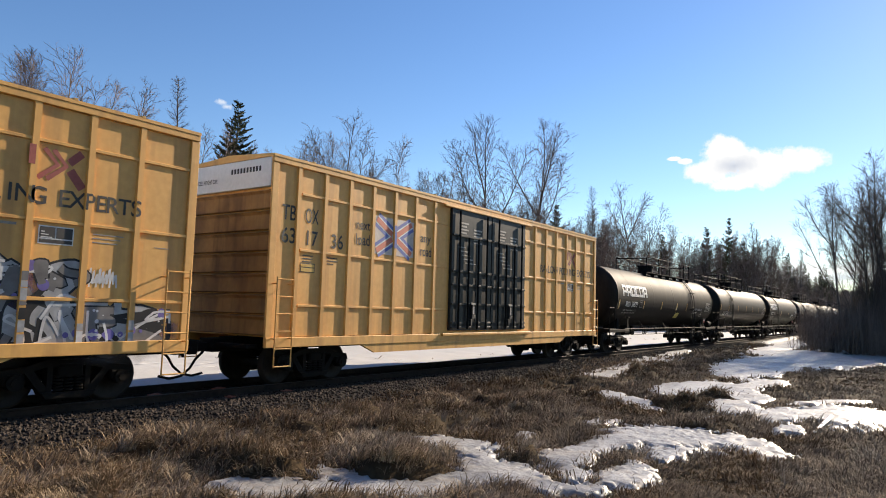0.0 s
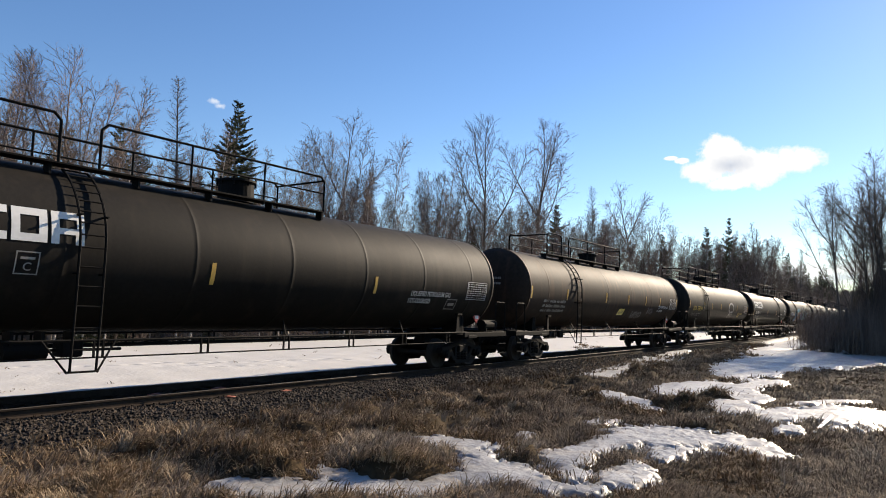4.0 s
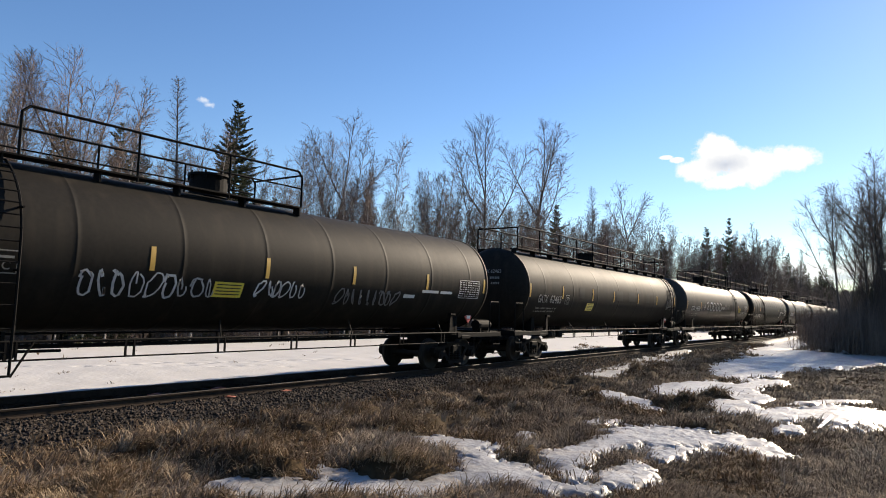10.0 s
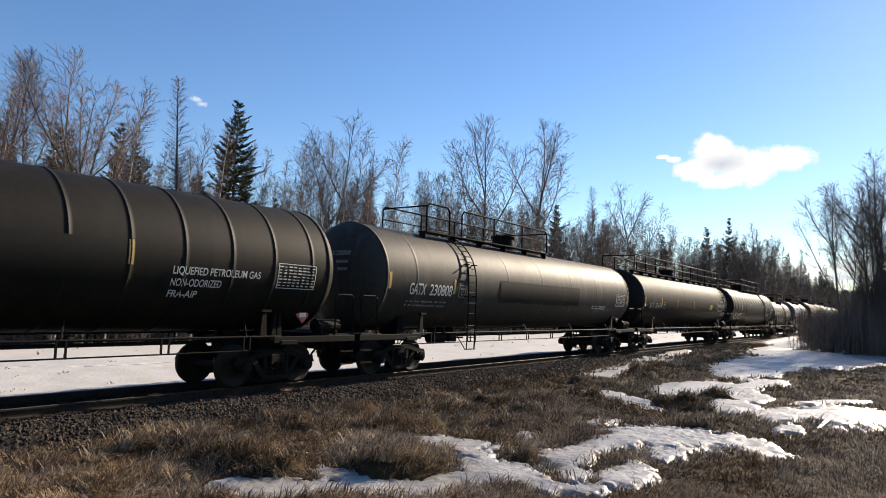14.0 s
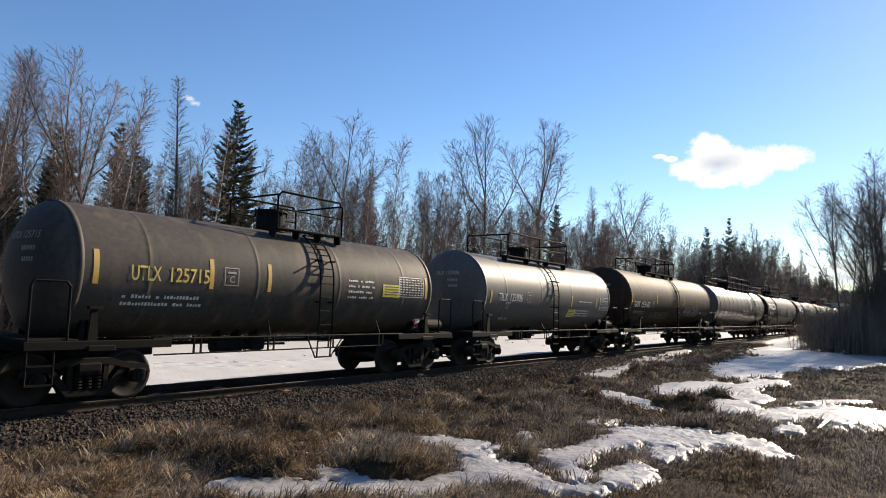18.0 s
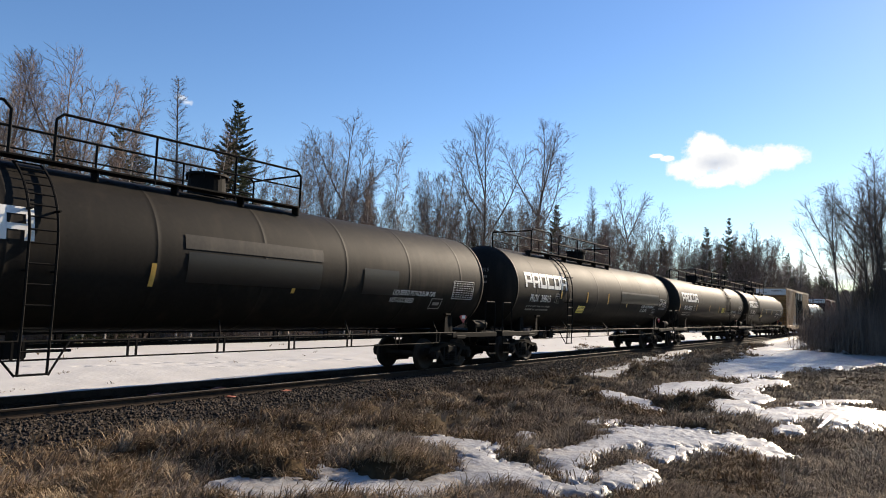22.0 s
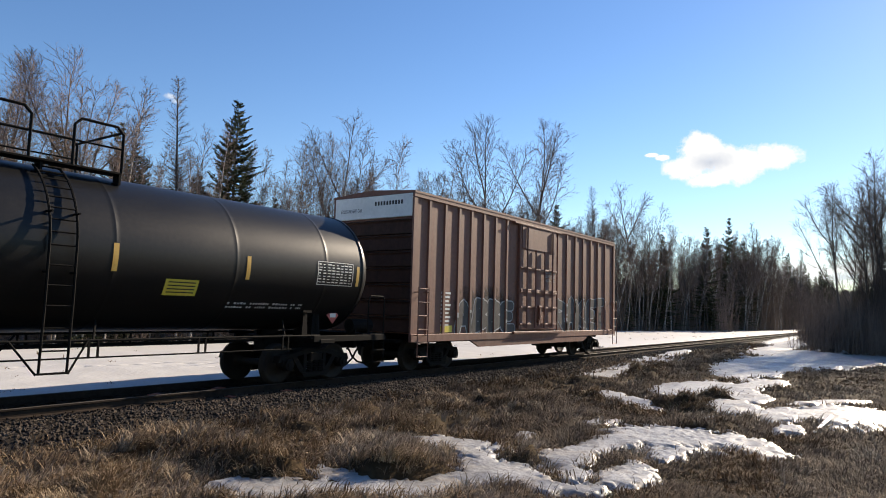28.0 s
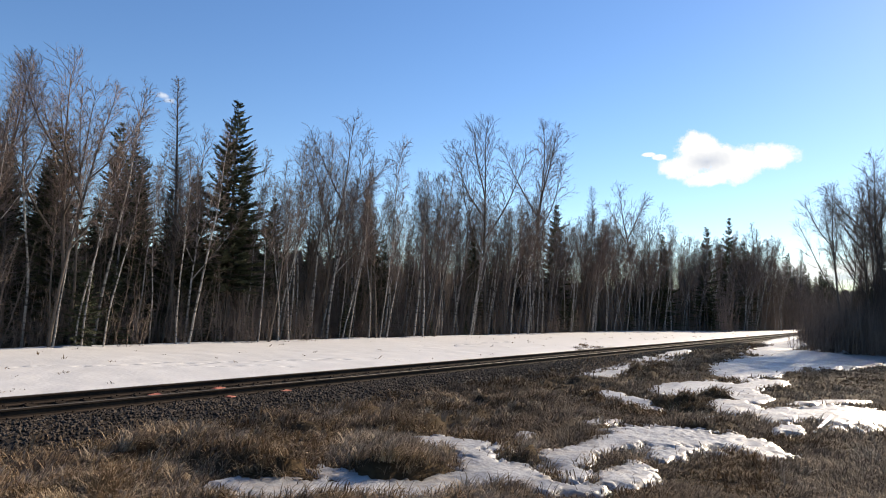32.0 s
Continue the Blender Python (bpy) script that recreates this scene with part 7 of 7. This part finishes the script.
k = 0
for row, (far, high) in enumerate(((4.5, 0.62), (8.5, 0.8), (13.5, 0.95), (19.5, 1.05))):
    x = 4.0
    while x < 138:
        k += 1
        plot(TALL, "deep_woods", k, x + rnd.uniform(-1, 1), edge_y(x) + far + rnd.uniform(-1, 1), high * rnd.uniform(0.75, 1.1) * (1 + 0.002 * x), "dense bare stems deep in the woods")
        x += 5.6 + 0.02 * x + row
x = 5.0
while x < 132:
    k += 1
    plot(LOW, "undergrowth", k, x, edge_y(x) + 2.3 + rnd.uniform(-0.5, 0.5), rnd.uniform(0.35, 1.2), "tangled bare brush under the trees", "brush")
    k += 1
    plot(LOW, "undergrowth", k, x + 1.5, edge_y(x) + 5.8, rnd.uniform(0.7, 1.6), "tangled bare brush under the trees", "brush")
    x += 3.3
for i in range(44):
    k += 1
    x = 118 + 6.5 * i
    plot(FAR, "far_woods", k, x, TRACK + 8.5 + rnd.uniform(-1.5, 1.5), rnd.uniform(0.7, 1.0) * (1 + 0.001 * x), "bare woods closing in along the track")
    if i % 2:
        plot(FAR, "far_woods", k, x, TRACK + 17 + rnd.uniform(-2, 2), rnd.uniform(0.85, 1.15) * (1 + 0.001 * x), "bare woods closing in along the track")
for i in range(14):
    plot(FAR, "side_woods", i, 2 - 11 * i, 33 + rnd.uniform(-2, 2), rnd.uniform(0.7, 1.0), "bare woods further down the track")


def clump_spot(rnd):
    return 97 + rnd.gauss(0, 1.2), 21.2 + rnd.gauss(0, 0.5)


tagged(link("willow_clump", stems("willow_clump", 46, 58, clump_spot, 8.0, 0.035, 14), M["twig"]), "clump of pale bare willow stems by the track", "shrub", kind="stuff")


# the last trees that close the view, far behind the rest
def treeline(name, points, base, tall, seed):
    verts, faces = [], []
    for i, (x, y) in enumerate(points):
        h = tall * (0.7 + 0.002 * max(0, x) + 0.4 * abs(hum(i * 0.11, seed, 1.0, 2)) + 0.35 * hum(i * 1.9, seed, 1.0, 5))
        verts += [(x, y, base), (x, y, h)]
    faces = [(2 * i, 2 * i + 2, 2 * i + 3, 2 * i + 1) for i in range(len(points) - 1)]
    return tagged(link(name, data_mesh(name, verts, faces), M["far_trees"]), "dark closed treeline in the distance", "treeline", kind="structure")


treeline("backdrop", [(-200 + 0.3 * k, 58 + 4 * math.sin(k * 0.02)) for k in range(1500)], -1.0, 8.4, 1)
treeline("backdrop", [(420 + 0.1 * k, -160 + 1.1 * k) for k in range(330)], -1.0, 11.0, 4)


# the dark thicket on the near side of the track
def thicket_spot(rnd):
    a = rnd.random()
    return 52 + 30 * a + rnd.gauss(0, 2.0), 5.0 - 9.5 * rnd.random() + 2.8 * a + rnd.gauss(0, 0.5)


def thicket_height(x, y):
    side = y * 55 / x
    return 2.2 + 7.5 * smooth01((5.0 - side) / 5.5)


tagged(link("thicket", stems("thicket", 1500, 54, thicket_spot, thicket_height, 0.02, 36), M["brush"]), "dark leafless thicket beside the track", "thicket", kind="stuff")
for i in range(46):
    a = rnd.random()
    plot(LOW, "thicket_brush", i, 51 + 32 * a, 5.2 - 9.0 * (i % 8) / 8 + 2.6 * a, rnd.uniform(0.9, 1.5), "dense dark brush at the thicket's foot", "thicket")
for i, (x, y, top) in enumerate(((54, 4.3, 10.6), (56, 2.6, 11.5), (55, 1.8, 13.2), (58, 0.6, 13.6), (60, 2.4, 10.6), (57, -0.8, 13.2), (62, 2.4, 12.0), (56, 4.0, 8.0), (64, 3.4, 9.0), (66, 0.5, 12.5), (61, -2.0, 13), (70, 3.5, 11.5),
                                 (55.5, 2.6, 10.5), (57, 1.2, 11.5), (59, 2.0, 12.8), (56, 0.2, 12.2), (63, 0.2, 12.6), (68, 3.6, 9.0))):
    stand("dark", i, x, y, top, i * 61, "bare dark tree in the thicket by the track")
for i, (x, y, top) in enumerate(((60, 0.0, 5.5), (66, 2.5, 6.0), (72, 4.2, 6.2), (63, -2.2, 6.5), (78, 4.0, 7.0), (84, 5.5, 5.0), (58, 2.6, 4.2))):
    stand("spruce", i, x, y, top, i * 71, "dark spruce in the thicket by the track")


# ---------------------------------------------------------------- clouds
def cloud_sheet(name, wide, tall, seed, label, lobes, core_at, body=0.5, thin=1.0, bright=0.55):
    """A far cloud: a thin sheet whose edge dissolves in ragged noise."""
    m = bpy.data.materials.new("cloud_vapour")
    m.use_nodes = True
    nt = m.node_tree
    nt.nodes.remove(nt.nodes["Principled BSDF"])
    out = nt.nodes["Material Output"]
    co = nt.nodes.new("ShaderNodeTexCoord")
    n = nt.nodes.new("ShaderNodeTexNoise")
    n.inputs["Scale"].default_value, n.inputs["Detail"].default_value, n.inputs["Roughness"].default_value = 5.2 / wide, 9, 0.64
    mp = nt.nodes.new("ShaderNodeMapping")
    mp.inputs["Location"].default_value = (seed * 91.0, seed * 37.0, 0)
    nt.links.new(co.outputs["Object"], mp.inputs["Vector"])
    nt.links.new(mp.outputs[0], n.inputs["Vector"])
    def nearest(shapes):
        """How far out a point lies in the nearest of some ellipses: one at the rim."""
        best = None
        for cx, cy, rx, ry in shapes:
            sp = nt.nodes.new("ShaderNodeMapping")
            sp.inputs["Location"].default_value, sp.inputs["Scale"].default_value = (-cx / rx, -cy / ry, 0), (1 / rx, 1 / ry, 0)
            nt.links.new(co.outputs["Object"], sp.inputs["Vector"])
            g = nt.nodes.new("ShaderNodeVectorMath")
            g.operation = "LENGTH"
            nt.links.new(sp.outputs[0], g.inputs[0])
            if best:
                low = nt.nodes.new("ShaderNodeMath")
                low.operation = "SMOOTH_MIN"
                low.inputs[2].default_value = 0.3
                nt.links.new(best, low.inputs[0])
                nt.links.new(g.outputs["Value"], low.inputs[1])
                best = low.outputs[0]
            else:
                best = g.outputs["Value"]
        return best

    rim = nearest(lobes)
    a = nt.nodes.new("ShaderNodeMath")
    a.operation = "MULTIPLY_ADD"
    a.inputs[1].default_value = 2.9
    nt.links.new(n.outputs["Fac"], a.inputs[0])
    neg = nt.nodes.new("ShaderNodeMath")
    neg.operation = "MULTIPLY"
    neg.inputs[1].default_value = -1.85
    nt.links.new(rim, neg.inputs[0])
    nt.links.new(neg.outputs[0], a.inputs[2])
    edge = nt.nodes.new("ShaderNodeMapRange")
    edge.inputs["From Min"].default_value, edge.inputs["From Max"].default_value = 0.02, body
    edge.inputs["To Max"].default_value = thin
    nt.links.new(a.outputs[0], edge.inputs["Value"])
    # grey shading of the cloud's core, painted into its emission colour
    shade = nt.nodes.new("ShaderNodeMath")
    shade.operation = "MULTIPLY_ADD"
    shade.inputs[1].default_value = -1.3
    nt.links.new(n.outputs["Fac"], shade.inputs[0])
    nt.links.new(nearest(core_at), shade.inputs[2])
    core = nt.nodes.new("ShaderNodeMapRange")
    core.inputs["From Min"].default_value, core.inputs["From Max"].default_value, core.inputs["To Min"].default_value, core.inputs["To Max"].default_value = -0.6, 0.45, 1.0, 0.0
    nt.links.new(shade.outputs[0], core.inputs["Value"])
    tone = nt.nodes.new("ShaderNodeMixRGB")
    tone.inputs["Color1"].default_value, tone.inputs["Color2"].default_value = (1, 0.99, 0.97, 1), (0.6, 0.64, 0.72, 1)
    nt.links.new(core.outputs[0], tone.inputs["Fac"])
    em = nt.nodes.new("ShaderNodeEmission")
    em.inputs["Strength"].default_value = bright
    nt.links.new(tone.outputs[0], em.inputs["Color"])
    tr = nt.nodes.new("ShaderNodeBsdfTransparent")
    mix = nt.nodes.new("ShaderNodeMixShader")
    nt.links.new(edge.outputs[0], mix.inputs["Fac"])
    nt.links.new(tr.outputs[0], mix.inputs[1])
    nt.links.new(em.outputs[0], mix.inputs[2])
    nt.links.new(mix.outputs[0], out.inputs["Surface"])
    w, h = wide * 0.75, tall * 0.8
    me = data_mesh(name, [(-w, -h, 0), (w, -h, 0), (w, h, 0), (-w, h, 0)], [(0, 1, 2, 3)])
    ob = link(name, me, m)
    ob.visible_shadow = False
    return tagged(ob, label, "cloud", kind="structure")


def facing(way, far):
    p = EYE + Vector(way).normalized() * far
    return look(p, EYE) @ pose(0, 0, 0, 0, 180, 0)


cloud = cloud_sheet("cloud", 340, 150, 1, "single bright white cumulus with grey core", ((-70, 26, 66, 48), (-95, -12, 66, 40), (-5, -6, 115, 50), (62, -2, 74, 38), (-50, -36, 70, 24), (-146, 12, 20, 8), (-170, 19, 18, 6)), ((-52, -4, 52, 24),))
wisp = cloud_sheet("cloud", 60, 36, 5, "small faint white cloud wisp", ((-6, 2, 17, 9), (8, -6, 16, 8)), ((0, -90, 5, 5),), 1.1, 0.55)
haze = cloud_sheet("cloud", 420, 120, 9, "bright white cloud bank low over the woods", ((0, 0, 190, 48),), ((60, -10, 60, 12),), 0.7, 0.8)
haze.matrix_basis = facing((1490, 165, 92), 1700)
# ================================================================ what moves
def motions():
    roll = SPEED / 0.457
    for car, xc, sets in CARS:
        walk(car, [(t, pose(xc - SPEED * t, TRACK, 0)) for t in (0.0, 8.0, 16.0, 24.0, LENGTH)])
    # wheels turn while their car rolls through the view
    for car, xc, sets in CARS:
        first, last = max(0.0, (xc - 75) / SPEED), min(LENGTH, (xc + 10) / SPEED)
        n = max(2, int((last - first) * FPS))
        for k, wheels in enumerate(sets):
            at0 = Matrix.Translation(wheels.location)
            rows = [(0.0, at0)] if first > 0.05 else []
            rows += [((frame(first) - 1 + i) / FPS, at0 @ Matrix.Rotation(-roll * i / FPS, 4, "Y")) for i in range(n)]
            end = rows[-1][1]
            if rows[-1][0] < LENGTH - 0.05:
                rows.append((LENGTH, end))
            walk(wheels, rows)
    walk(cloud, [(0.0, facing((1446, 244, 313), 1500)), (LENGTH, facing((1435, 294, 324), 1500))])
    walk(wisp, [(0.0, facing((841, 1170, 416), 1500)), (LENGTH, facing((748, 1233, 414), 1500))])


motions()
